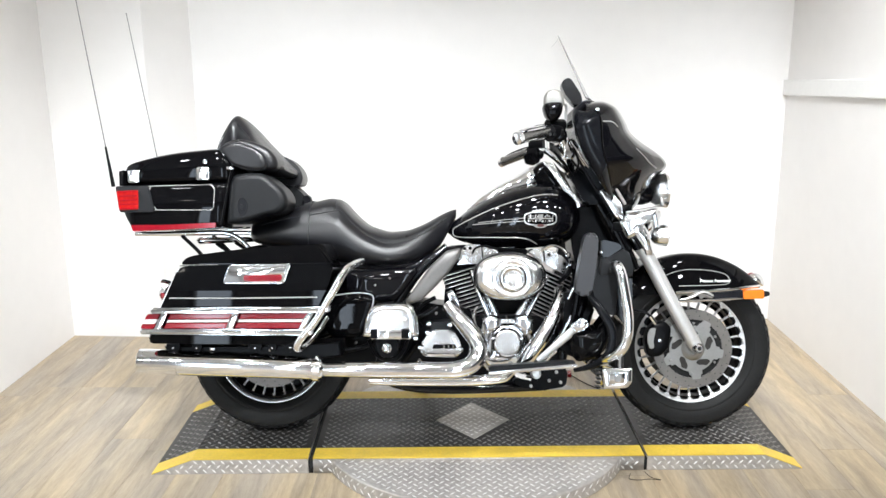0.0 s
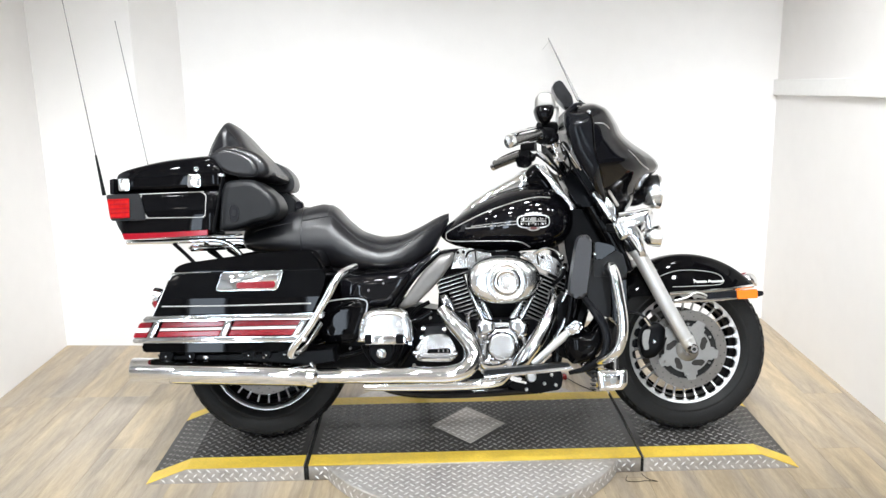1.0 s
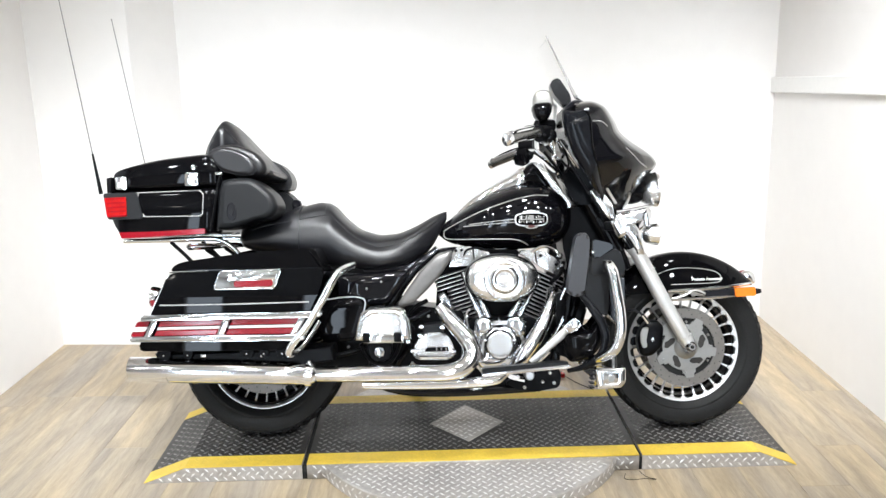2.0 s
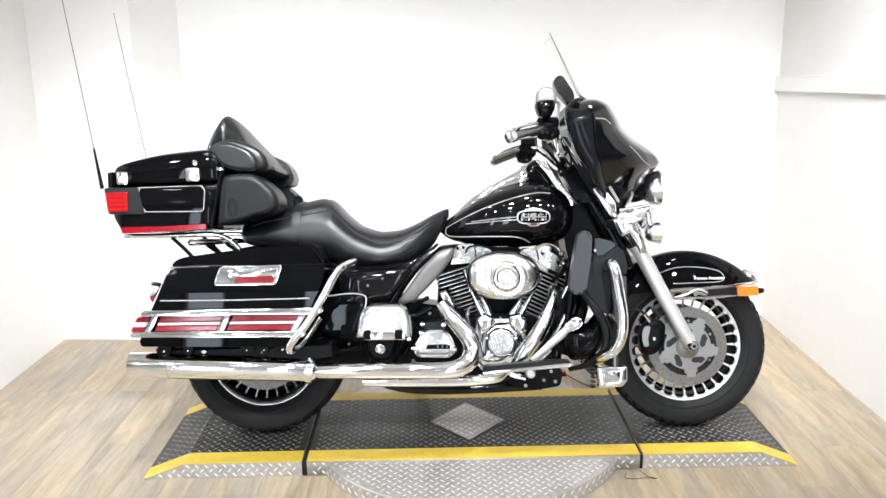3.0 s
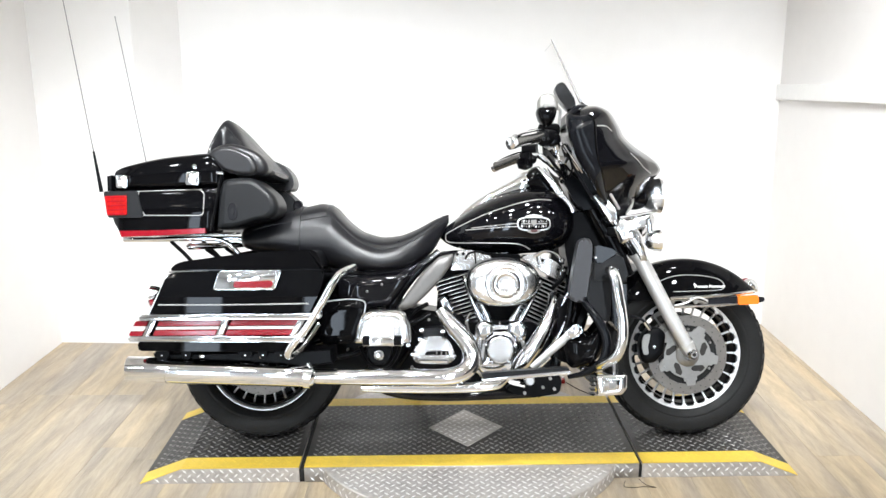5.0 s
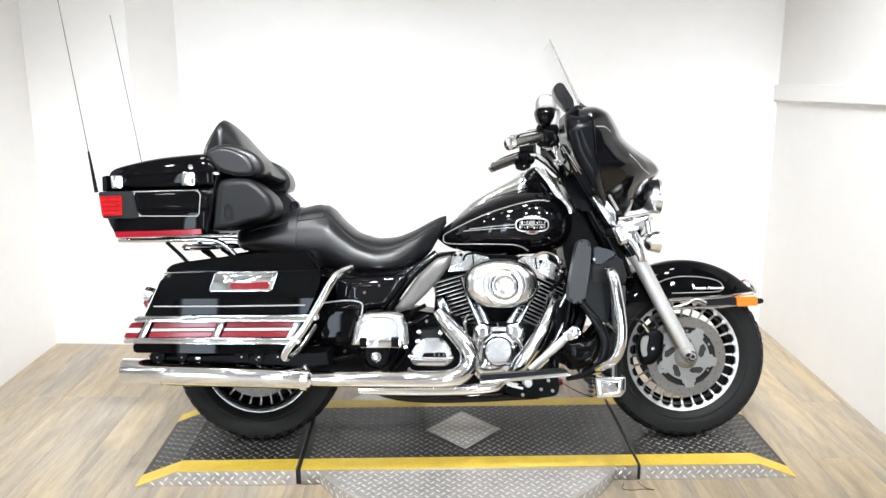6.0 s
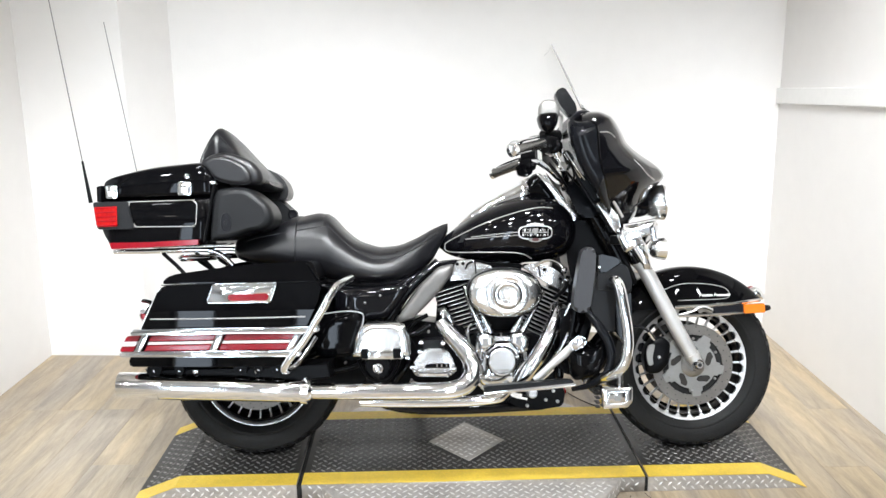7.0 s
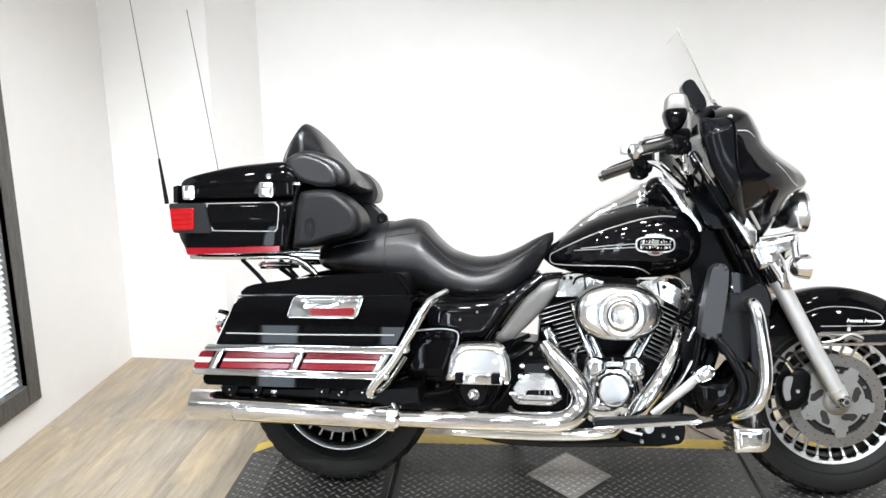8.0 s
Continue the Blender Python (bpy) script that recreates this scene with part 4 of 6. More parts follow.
# handlebar, grips, mirrors


def low(pts):
    """Mirrored to the far side, whose bar end sits a little lower."""
    return [(p[0], -p[1], p[2] - 0.01 * min(0.42, abs(p[1]))) for p in pts]


bar = [(0.139, -0.46, 1.07), (0.202, -0.4, 1.089), (0.266, -0.34, 1.109), (0.307, -0.28, 1.106), (0.336, -0.18, 1.068), (0.364, -0.1, 1.016), (0.382, 0, 1.003)]
bar = bar + low(bar[:-1])[::-1]
handle = part("handlebar", tube(bar, 0.0135, 12, 5), CHROME, moto, "chrome handlebar")
for s in (1, -1):
    m_ = (lambda q: q) if s > 0 else low
    sh_ = Vector((0, 0)) if s > 0 else Vector((-0.05, -0.05))
    g = m_([(0.145, -0.455, 1.072), (0.202, -0.4, 1.089), (0.251, -0.355, 1.104)])
    grip = part("grip", tube(g, [0.0195, 0.0185, 0.0195], 18, 4), PEWTER, handle, "grey metal grip with chrome bands")
    a, b = Vector(g[0]), Vector(g[-1])
    d = (b - a).normalized()
    part("grip_end", tube([a - d * 0.014, a - d * 0.01, a + d * 0.006], [0.017, 0.0225, 0.0225], 18, 1), CHROME, grip, "chrome grip end")
    for k in range(3):
        off = Vector((0, 0, 0.0155 - 0.0)) if k == 0 else Vector((0.0, -0.011 * s, 0.0135 * (1 if k == 1 else -1)))
        part("grip_band", tube([a + d * 0.01 + off * 1.18, b - d * 0.01 + off * 1.18], 0.0035, 6, 1), CHROME, grip)
    sw = m_([(0.26, -0.345, 1.101), (0.295, -0.315, 1.102)])
    part("switch_housing", tube(sw, [0.03, 0.031], 16, 3), SATIN, handle, "black switch housing")
    mc = m_([(0.254, -0.33, 1.132), (0.313, -0.3, 1.132)])
    part("master_cylinder", tube(mc, [0.02, 0.024], 10, 2), SATIN, handle)
    part("clutch_perch" if s < 0 else "brake_perch", puff(rounded([(Vector(q) + sh_ * 0.6)[:] for q in [(0.261, 1.077), (0.254, 1.113), (0.281, 1.124), (0.321, 1.112), (0.325, 1.085), (0.297, 1.069)]], 0.01, 3), -0.3 * s, -0.335 * s, -0.015 * s, 5, 0.4, 0.3), PAINT, handle)
    for j in range(3):
        q = Vector(sw[0]).lerp(Vector(sw[1]), j / 2)
        part("switch_button", boxed((q.x - 0.005, q.y - 0.036, q.z - 0.012), (q.x + 0.005, q.y - 0.02, q.z - 0.002), 0.002, 1), PLASTIC, handle)
    lev = m_([(0.298, -0.32, 1.122), (0.243, -0.37, 1.122), (0.19, -0.42, 1.108), (0.158, -0.46, 1.092)])
    part("lever", tube(lev, [0.009, 0.008, 0.007, 0.009], 8, 4, flat=0.6), CHROME if s > 0 else SATIN, handle, "control lever")
    st = m_([(0.321, -0.3, 1.116), (0.321, -0.31, 1.168), (0.319, -0.33, 1.203), (0.284, -0.36, 1.204)])
    part("mirror_stem", tube(st, 0.006, 8, 4), SLIDER, handle, "chrome mirror stem")
    mi = [(0.234, 1.186), (0.24, 1.203), (0.267, 1.208), (0.306, 1.208), (0.306, 1.175), (0.29, 1.146), (0.268, 1.134), (0.244, 1.152)]
    mi = [tuple(Vector(q) + sh_) for q in mi] if s > 0 else [(0.2, 1.15), (0.206, 1.174), (0.254, 1.202), (0.302, 1.191), (0.302, 1.15), (0.25, 1.135)]
    mo = part("mirror", puff(rounded(mi, 0.02, 4), -0.34 * s, -0.35 * s, -0.045 * s, 6, 0.5), PAINT if s > 0 else SLIDER, handle, "black mirror housing" if s > 0 else "chrome-backed mirror")
    mg = [tuple(Vector(q) + (sh_ if s > 0 else Vector((-0.043, -0.05)))) for q in [(0.238, 1.19), (0.24, 1.228), (0.252, 1.245), (0.275, 1.25), (0.3, 1.244), (0.31, 1.214), (0.31, 1.19)]]
    part("mirror_rim", puff(rounded(mg, 0.012, 3), -0.35 * s, -0.366 * s, -0.014 * s, 6, 0.45, 0.3), GREYMET, mo, "silver mirror cap")
part("lever_perch", puff(rounded([(0.263, 1.095), (0.277, 1.107), (0.323, 1.114), (0.323, 1.09), (0.297, 1.071), (0.273, 1.075)], 0.006, 3), -0.27, -0.3, -0.01, 4, 0.4, 0.4), COVER, handle, "chrome lever perch")
cl = [(0.327, 1.302), (0.335, 1.322), (0.358, 1.33), (0.369, 1.316), (0.404, 1.261), (0.403, 1.23), (0.38, 1.222), (0.341, 1.266)]
part("gauge_hood", prism(rounded(cl, 0.01, 3), -0.15, -0.09, 0.005, 2), GLOSSIN, moto, "black gauge hood on the dash")
# cables and risers between bar and tank
for pts, r, mt in (([(0.256, -0.2, 1.058), (0.308, -0.16, 1.02), (0.353, -0.12, 0.981)], 0.006, CHROME), ([(0.29, -0.22, 1.052), (0.33, -0.2, 1.009), (0.363, -0.17, 0.965)], 0.0045, SATIN), ([(0.349, -0.24, 1.086), (0.381, -0.24, 1.037), (0.415, -0.23, 0.989)], 0.0035, CHROME), ([(0.361, -0.24, 1.062), (0.38, -0.22, 1.007), (0.374, -0.18, 0.977)], 0.004, SATIN), ([(0.46, -0.3, 0.976), (0.504, -0.28, 0.911), (0.544, -0.24, 0.858)], 0.005, SLIDER), ([(0.342, -0.2, 1.099), (0.385, -0.16, 1.043), (0.426, -0.14, 0.988)], 0.0045, CHROME), ([(0.323, -0.22, 1.085), (0.361, -0.18, 1.02), (0.411, -0.15, 0.974)], 0.005, SATIN), ([(0.349, -0.12, 0.994), (0.368, -0.13, 1.035), (0.378, -0.15, 1.065)], 0.006, SATIN), ([(0.347, -0.1, 1.076), (0.355, -0.1, 1.016), (0.371, -0.08, 0.965)], 0.016, CHROME),
                   ([(0.303, -0.2, 1.081), (0.339, -0.16, 1.043), (0.36, -0.1, 0.995)], 0.01, CHROME), ([(0.353, -0.18, 1.093), (0.396, -0.2, 0.998), (0.457, -0.2, 0.895)], 0.005, INNER), ([(0.478, -0.2, 0.987), (0.497, -0.21, 0.935), (0.54, -0.2, 0.853)], 0.006, SATIN)):
    part("cable", tube(pts, r, 8, 4), mt, moto)
part("ignition_box", prism(rounded([(0.326, 1.079), (0.359, 1.099), (0.383, 1.066), (0.358, 1.017), (0.334, 1.029)], 0.008), -0.22, -0.12, 0.008, 3), CHROME, moto, "chrome switch bracket")
part("dash_panel", prism(rounded([(0.353, 0.977), (0.416, 1.01), (0.454, 0.993), (0.509, 0.896), (0.475, 0.858), (0.416, 0.858), (0.382, 0.918)], 0.012), -0.15, -0.03, 0.012, 3), GLOSSIN, moto, "black plastic dash lower panel")

# fuel tank
tank = part("fuel_tank", body([(-0.095, 0.754, 0.781, 0.02), (-0.067, 0.732, 0.805, 0.06), (-0.014, 0.714, 0.846, 0.11), (0.063, 0.703, 0.892, 0.145), (0.151, 0.696, 0.927, 0.165), (0.25, 0.696, 0.946, 0.175), (0.327, 0.704, 0.937, 0.17), (0.375, 0.728, 0.906, 0.145), (0.402, 0.765, 0.866, 0.1), (0.41, 0.796, 0.831, 0.05)], 36, 2.5, sub=6), GLOSS, moto, "gloss black teardrop fuel tank")
part("tank_console", body([(-0.023, 0.82, 0.846, 0.025), (0.03, 0.84, 0.895, 0.04), (0.108, 0.89, 0.942, 0.052), (0.174, 0.905, 0.977, 0.055), (0.224, 0.916, 1.003, 0.055), (0.261, 0.926, 1.003, 0.045), (0.277, 0.937, 0.981, 0.03)], 20, 2.6), CHROME, tank, "chrome tank console")
part("console_hood", body([(0.224, 0.924, 0.999, 0.05), (0.264, 0.929, 1.029, 0.055), (0.294, 0.915, 1.025, 0.055), (0.325, 0.893, 0.985, 0.05), (0.351, 0.875, 0.937, 0.04), (0.369, 0.867, 0.902, 0.03)], 20, 2.8), PAINT, tank, "gloss black hood before the console")
part("hood_trim", prism(rounded([(0.262, 1.02), (0.295, 1.018), (0.348, 0.943), (0.399, 0.866), (0.405, 0.852), (0.382, 0.845), (0.357, 0.887), (0.316, 0.953), (0.284, 0.997)], 0.006, 3), -0.108, -0.096, 0.004, 3), COVER, tank, "broad chrome strip before the console")
part("fuel_cap", lathe([(0, 0.02), (0.03, 0.018), (0.04, 0.008), (0.04, -0.03)], (0.24, 0, 0.992), (-0.25, 0, 1), 28), CHROME, tank, "chrome fuel cap")
trim_line("pinstripe", tank, [(-0.076, 0.766), (-0.065, 0.778), (0.01, 0.817), (0.084, 0.849), (0.169, 0.877), (0.232, 0.892), (0.274, 0.897), (0.312, 0.894)], 0.0022)
trim_line("pinstripe", tank, [(-0.076, 0.764), (-0.073, 0.747), (-0.045, 0.739), (0.06, 0.738), (0.165, 0.736), (0.207, 0.729), (0.238, 0.713)], 0.0022)
trim_line("pinstripe", tank, [(-0.002, 0.786), (0.082, 0.792), (0.186, 0.798)], 0.0018)
trim_line("pinstripe", tank, [(0.019, 0.793), (0.103, 0.802), (0.187, 0.809)], 0.0018)
ce = (0.246, -0.17, 0.807)
laid = lay_on(tank, [(ce[0], ce[2])])
by = laid[0].y if laid else -0.17


badge = part("tank_badge", prism(oval(0.061, 0.026, ce, 36, 3.2), by + 0.02, by - 0.004, 0.002), ALU, tank, "chrome oval tank badge")
part("badge_field", prism(oval(0.0565, 0.0212, ce, 36, 3.2), by, by - 0.0055, 0.001), PAINT, badge, "black badge field")
part("badge_foot", prism(oval(0.024, 0.0105, (ce[0], 0, ce[2] - 0.024), 24, 2.2), by + 0.01, by - 0.005, 0.001), GREYMET, badge, "grey metal crest rim")
part("badge_crest", prism(oval(0.013, 0.0055, (ce[0], 0, ce[2] - 0.0255), 20, 2.2), by, by - 0.0065, 0.001), BADGE, badge, "dull red crest")
rng_b = random.Random(11)
for k in range(22):
    u = -0.044 + 0.088 * (k // 2) / 10 + rng_b.uniform(-0.002, 0.002)
    h = rng_b.uniform(0.0025, 0.0055)
    w, lean = rng_b.uniform(0.0012, 0.0028), rng_b.uniform(-0.002, 0.002)
    z = ce[2] + (0.0085 if k % 2 else -0.0085) + rng_b.uniform(-0.002, 0.002)
    part("badge_bar", prism(rounded([(ce[0] + u - w - lean, z - h), (ce[0] + u + w - lean, z - h), (ce[0] + u + w + lean, z + h), (ce[0] + u - w + lean, z + h)], 0.001, 2), by - 0.004, by - 0.0075), ALU if k % 3 == 0 else GREYMET, badge)
part("badge_crossbar", prism([(ce[0] - 0.047, ce[2] - 0.002), (ce[0] + 0.047, ce[2] - 0.002), (ce[0] + 0.047, ce[2] + 0.003), (ce[0] - 0.047, ce[2] + 0.003)], by - 0.004, by - 0.007), GREYMET, badge)
part("badge_shield", prism(rounded([(ce[0] - 0.011, ce[2] + 0.015), (ce[0] + 0.011, ce[2] + 0.015), (ce[0] + 0.008, ce[2] - 0.002), (ce[0], ce[2] - 0.008), (ce[0] - 0.008, ce[2] - 0.002)], 0.003, 2), by - 0.004, by - 0.0085, 0.001), GREYMET, badge, "grey metal shield")
for k in range(5):
    part("badge_scallop", lathe([(0, by - 0.006), (0.007, by - 0.005), (0.0085, by + 0.01)], (ce[0] - 0.024 + 0.012 * k, 0, ce[2] + 0.024 + (0.0, 0.0025, 0.004, 0.0025, 0.0)[k]), Y, 14), ALU, badge)

# seat
SEAT = [(-0.849, 0.744, 0.765, 0.793, 0.08, 0.07), (-0.827, 0.722, 0.775, 0.812, 0.14, 0.12), (-0.765, 0.706, 0.797, 0.83, 0.165, 0.145), (-0.687, 0.699, 0.812, 0.853, 0.178, 0.155),
        (-0.61, 0.681, 0.824, 0.876, 0.183, 0.158), (-0.539, 0.663, 0.836, 0.893, 0.188, 0.158), (-0.497, 0.65, 0.842, 0.88, 0.19, 0.148), (-0.451, 0.641, 0.794, 0.826, 0.19, 0.152), (-0.4, 0.636, 0.748, 0.784, 0.19, 0.16),
        (-0.323, 0.632, 0.713, 0.76, 0.185, 0.16), (-0.246, 0.636, 0.724, 0.766, 0.165, 0.145), (-0.179, 0.662, 0.757, 0.794, 0.13, 0.115), (-0.124, 0.708, 0.795, 0.825, 0.085, 0.075), (-0.086, 0.776, 0.825, 0.842, 0.05, 0.04), (-0.064, 0.816, 0.835, 0.847, 0.02, 0.015)]


def seat_ring(st, grow=0.0):
    """Section of the seat: rounded side wall up to the seam, then the crowned top."""
    x, zl, zs, zt, w, ws = st
    w, ws, zt = w + grow, ws + grow, zt + grow
    side = smooth_path([(0, zl), (w * 0.72, zl), (w * 0.985, zl + 0.3 * (zs - zl)), (w * 0.97, zl + 0.72 * (zs - zl)), (ws, zs)], 4)
    crown = smooth_path([(ws, zs), (ws * 0.86, zs + 0.5 * (zt - zs)), (ws * 0.5, zs + 0.93 * (zt - zs)), (0, zt)], 4)
    half = side + crown[1:]
    return [(x, -p[0], p[1]) for p in half] + [(x, p[0], p[1]) for p in half[-2:0:-1]]


SEAT_S = [tuple(v) for v in (lambda rows: [np.interp(np.arange(0, len(rows) - 0.999, 0.2), range(len(rows)), [r[k] for r in rows]) for k in range(6)])(SEAT)]
SEAT_S = list(zip(*SEAT_S))
for _ in range(2):
    SEAT_S = [SEAT_S[0]] + [tuple((a + 2 * b + c) / 4 for a, b, c in zip(*q)) for q in zip(SEAT_S, SEAT_S[1:], SEAT_S[2:])] + [SEAT_S[-1]]
seat = part("seat", skin(bmesh.new(), [seat_ring(st) for st in SEAT_S]), LEATHER, moto, "black vinyl two-up seat with stitched seams", 0.9)
strap = [st for st in SEAT_S if -0.65 < st[0] < -0.61]
part("seat_strap", skin(bmesh.new(), [seat_ring(strap[0])] + [seat_ring(st, 0.006) for st in strap] + [seat_ring(strap[-1])]), LEATHER, seat, "black seat strap")
seam = [seat_ring(st)[16] for st in SEAT_S if -0.8 < st[0] < -0.1]
for f in (1, -1):
    part("seam", tube([(x, y * f, z + 0.0006) for x, y, z in seam], 0.002, 6, 1), LEATHER, seat, "stitched seam")
lip = next(st for st in SEAT_S if st[0] > -0.52)
part("seam", tube([(p[0], p[1], p[2] + 0.0006) for p in seat_ring(lip)[16:41]], 0.002, 6, 1), LEATHER, seat)
part("seat_pan", body([(-0.522, 0.624, 0.663, 0.15), (-0.412, 0.61, 0.645, 0.16), (-0.301, 0.605, 0.645, 0.14), (-0.213, 0.622, 0.662, 0.11)], 16, 3), SATIN, moto)

# top case
case = part("top_case", body([(-1.277, 0.853, 0.937, 0.22), (-1.261, 0.828, 0.939, 0.265), (-1.237, 0.788, 0.941, 0.285), (-1.209, 0.768, 0.941, 0.29), (-1.087, 0.769, 0.942, 0.29), (-0.919, 0.774, 0.945, 0.29), (-0.897, 0.802, 0.945, 0.285), (-0.88, 0.887, 0.945, 0.28), (-0.868, 0.919, 0.935, 0.27)], 40, 11, sub=4), PAINT, moto, "gloss black top case")
part("lid", body([(-1.26, 0.937, 0.987, 0.24), (-1.24, 0.935, 1.009, 0.28), (-1.187, 0.935, 1.027, 0.293), (-1.086, 0.936, 1.049, 0.294), (-0.995, 0.938, 1.06, 0.294), (-0.914, 0.939, 1.066, 0.292), (-0.88, 0.939, 1.05, 0.287), (-0.862, 0.939, 1.003, 0.27)], 40, 9, sub=4, top_exp=7), PAINT, case, "gloss black lid")
part("red_strip", prism(rounded([(-1.224, 0.788), (-1.086, 0.789), (-0.921, 0.796), (-0.921, 0.778), (-1.086, 0.771), (-1.216, 0.766)], 0.003), -0.299, -0.25, 0.002), RED, case, "red light strip")
th = part("tail_housing", prism(rounded([(-1.277, 0.927), (-1.16, 0.928), (-1.139, 0.84), (-1.145, 0.834), (-1.262, 0.834)], 0.006), -0.30, -0.2, 0.004), PLASTIC, case, "dark grey tail lamp housing")
part("tail_lamp", prism(rounded([(-1.271, 0.91), (-1.194, 0.912), (-1.193, 0.844), (-1.262, 0.842)], 0.004), -0.307, -0.22, 0.003), TAILRED, th, "bright red tail lamp")
for k in range(5):
    a, b = Vector((-1.264, -0.307, 0.906)), Vector((-1.259, -0.307, 0.846))
    p, q = a.lerp(b, k / 4), Vector((-1.198, -0.307, 0.908)).lerp(Vector((-1.196, -0.307, 0.848)), k / 4)
    part("lens_ridge", tube([p, q], 0.0016, 6, 1), RED, th, "dark red lens ridge" if k == 0 else "")
trim_line("pinstripe", case, rounded([(-1.159, 0.927), (-0.941, 0.932), (-0.925, 0.919), (-0.93, 0.847), (-0.942, 0.841), (-1.138, 0.842)], 0.012, 3), 0.0017)
for q in ([(-1.23, 0.983), (-1.189, 0.982), (-1.19, 0.938), (-1.228, 0.938)], [(-0.984, 0.993), (-0.939, 0.993), (-0.938, 0.947), (-0.986, 0.947)]):
    la = part("latch", prism(rounded(q, 0.006), -0.309, -0.27, 0.004), CHROME, case, "chrome latch")
    cx_, cz_ = sum(p[0] for p in q) / 4, sum(p[1] for p in q) / 4
    part("latch_lever", boxed((cx_ - 0.012, -0.314, cz_ - 0.017), (cx_ + 0.012, -0.308, cz_ + 0.004), 0.003), SLIDER, la)
part("lock", lathe([(0, -0.012), (0.008, -0.011), (0.011, -0.004), (0.011, 0.02)], (-0.955, -0.293, 1.012), Y, 16), CHROME, case, "chrome lock")
part("rear_bracket", prism([(-1.276, 0.982), (-1.26, 0.986), (-1.26, 0.93), (-1.275, 0.93)], -0.27, -0.22, 0.003), SATIN, case)
part("hinge_band", tube([(-0.859, -0.29, 0.999), (-0.87, -0.296, 0.947), (-0.883, -0.296, 0.877), (-0.901, -0.293, 0.786)], 0.006, 8, 3), PAINT, case)
part("hinge", boxed((-0.878, -0.305, 0.984), ((-0.856, -0.305, 0.994)[0], -0.28, (-0.856, -0.305, 0.994)[2]), 0.002), CHROME, case)
for s in (1, -1):
    aa = [(-1.426, -0.26, 1.592), (-1.326, -0.26, 1.071)] if s > 0 else [(-1.446, -0.26, 1.683), (-1.319, -0.26, 1.096)]
    top = Vector(aa[1]) + (Vector(aa[0]) - Vector(aa[1])) * (1.19 if s > 0 else 1.0)
    foot = Vector((-1.299, -0.26, 0.927))
    f = (lambda p: Vector((p[0], p[1] * s, p[2])))
    knee = Vector(aa[1]) if s > 0 else foot.lerp(Vector(aa[1]), 0.55)
    ant = part("antenna", tube([f(knee), f(top)], [0.0019, 0.0014], 6, 1), WIRE, case, "thin whip antenna")
    part("antenna_base", tube([f(foot), f(knee)], [0.0075, 0.004], 10, 1), SATIN, ant, "black antenna base")
    part("antenna_tip", lathe([(0, 0.004), (0.003, 0), (0, -0.004)], f(top), (0, 0, 1), 8), WIRE, ant)

# backrest: wrap-round upper pad and side pods with speakers
backrest = part("backrest", body([(-0.958, 1.002, 1.08, 0.15), (-0.943, 0.993, 1.12, 0.17), (-0.926, 0.991, 1.17, 0.15), (-0.908, 0.991, 1.207, 0.12), (-0.885, 0.991, 1.203, 0.12), (-0.842, 0.989, 1.163, 0.16), (-0.8, 0.985, 1.11, 0.225), (-0.755, 0.978, 1.062, 0.23), (-0.72, 0.98, 1.025, 0.215), (-0.7, 0.99, 1.005, 0.17)], 36, 3.4, sub=5), LEATHER, moto, "black vinyl peaked backrest", 0.9)
trim_line("piping", backrest, [(-0.905, 1.185), (-0.88, 1.165), (-0.84, 1.125), (-0.79, 1.08), (-0.745, 1.04)], 0.0018, LEATHER)
AR = [(-0.915, 1.072), (-0.885, 1.09), (-0.842, 1.099), (-0.783, 1.085), (-0.738, 1.062), (-0.712, 1.03), (-0.705, 1.0), (-0.724, 0.983), (-0.783, 0.983), (-0.852, 1.002), (-0.888, 1.034)]
AR_FAR = [(-0.9, 1.06), (-0.875, 1.095), (-0.836, 1.107), (-0.788, 1.079), (-0.727, 1.054), (-0.693, 1.018), (-0.681, 0.982), (-0.69, 0.952), (-0.717, 0.948), (-0.797, 0.959), (-0.87, 0.98)]
for s in (1, -1):
    AS = AR if s > 0 else AR_FAR
    pad = part("arm_pad", puff(rounded(AS, 0.03, 4), -0.12 * s, -0.24 * s, -0.028 * s, 9, 0.35, 0.6), LEATHER, backrest, "rounded vinyl arm pad", 0.9)
    inner = rounded([(-0.915 + (x + 0.915) * 0.84, 0.99 + (z - 0.99) * 0.86) for x, z in AS], 0.024, 4)
    part("pad_panel", puff(inner, -0.245 * s, -0.274 * s, -0.014 * s, 8, 0.22, 0.75), LEATHER, pad, "raised vinyl panel of the arm pad", 0.9)
    part("piping", tube([(x, -0.275 * s, z) for x, z in inner + inner[:1]], 0.0022, 6, 1), LEATHER, pad)
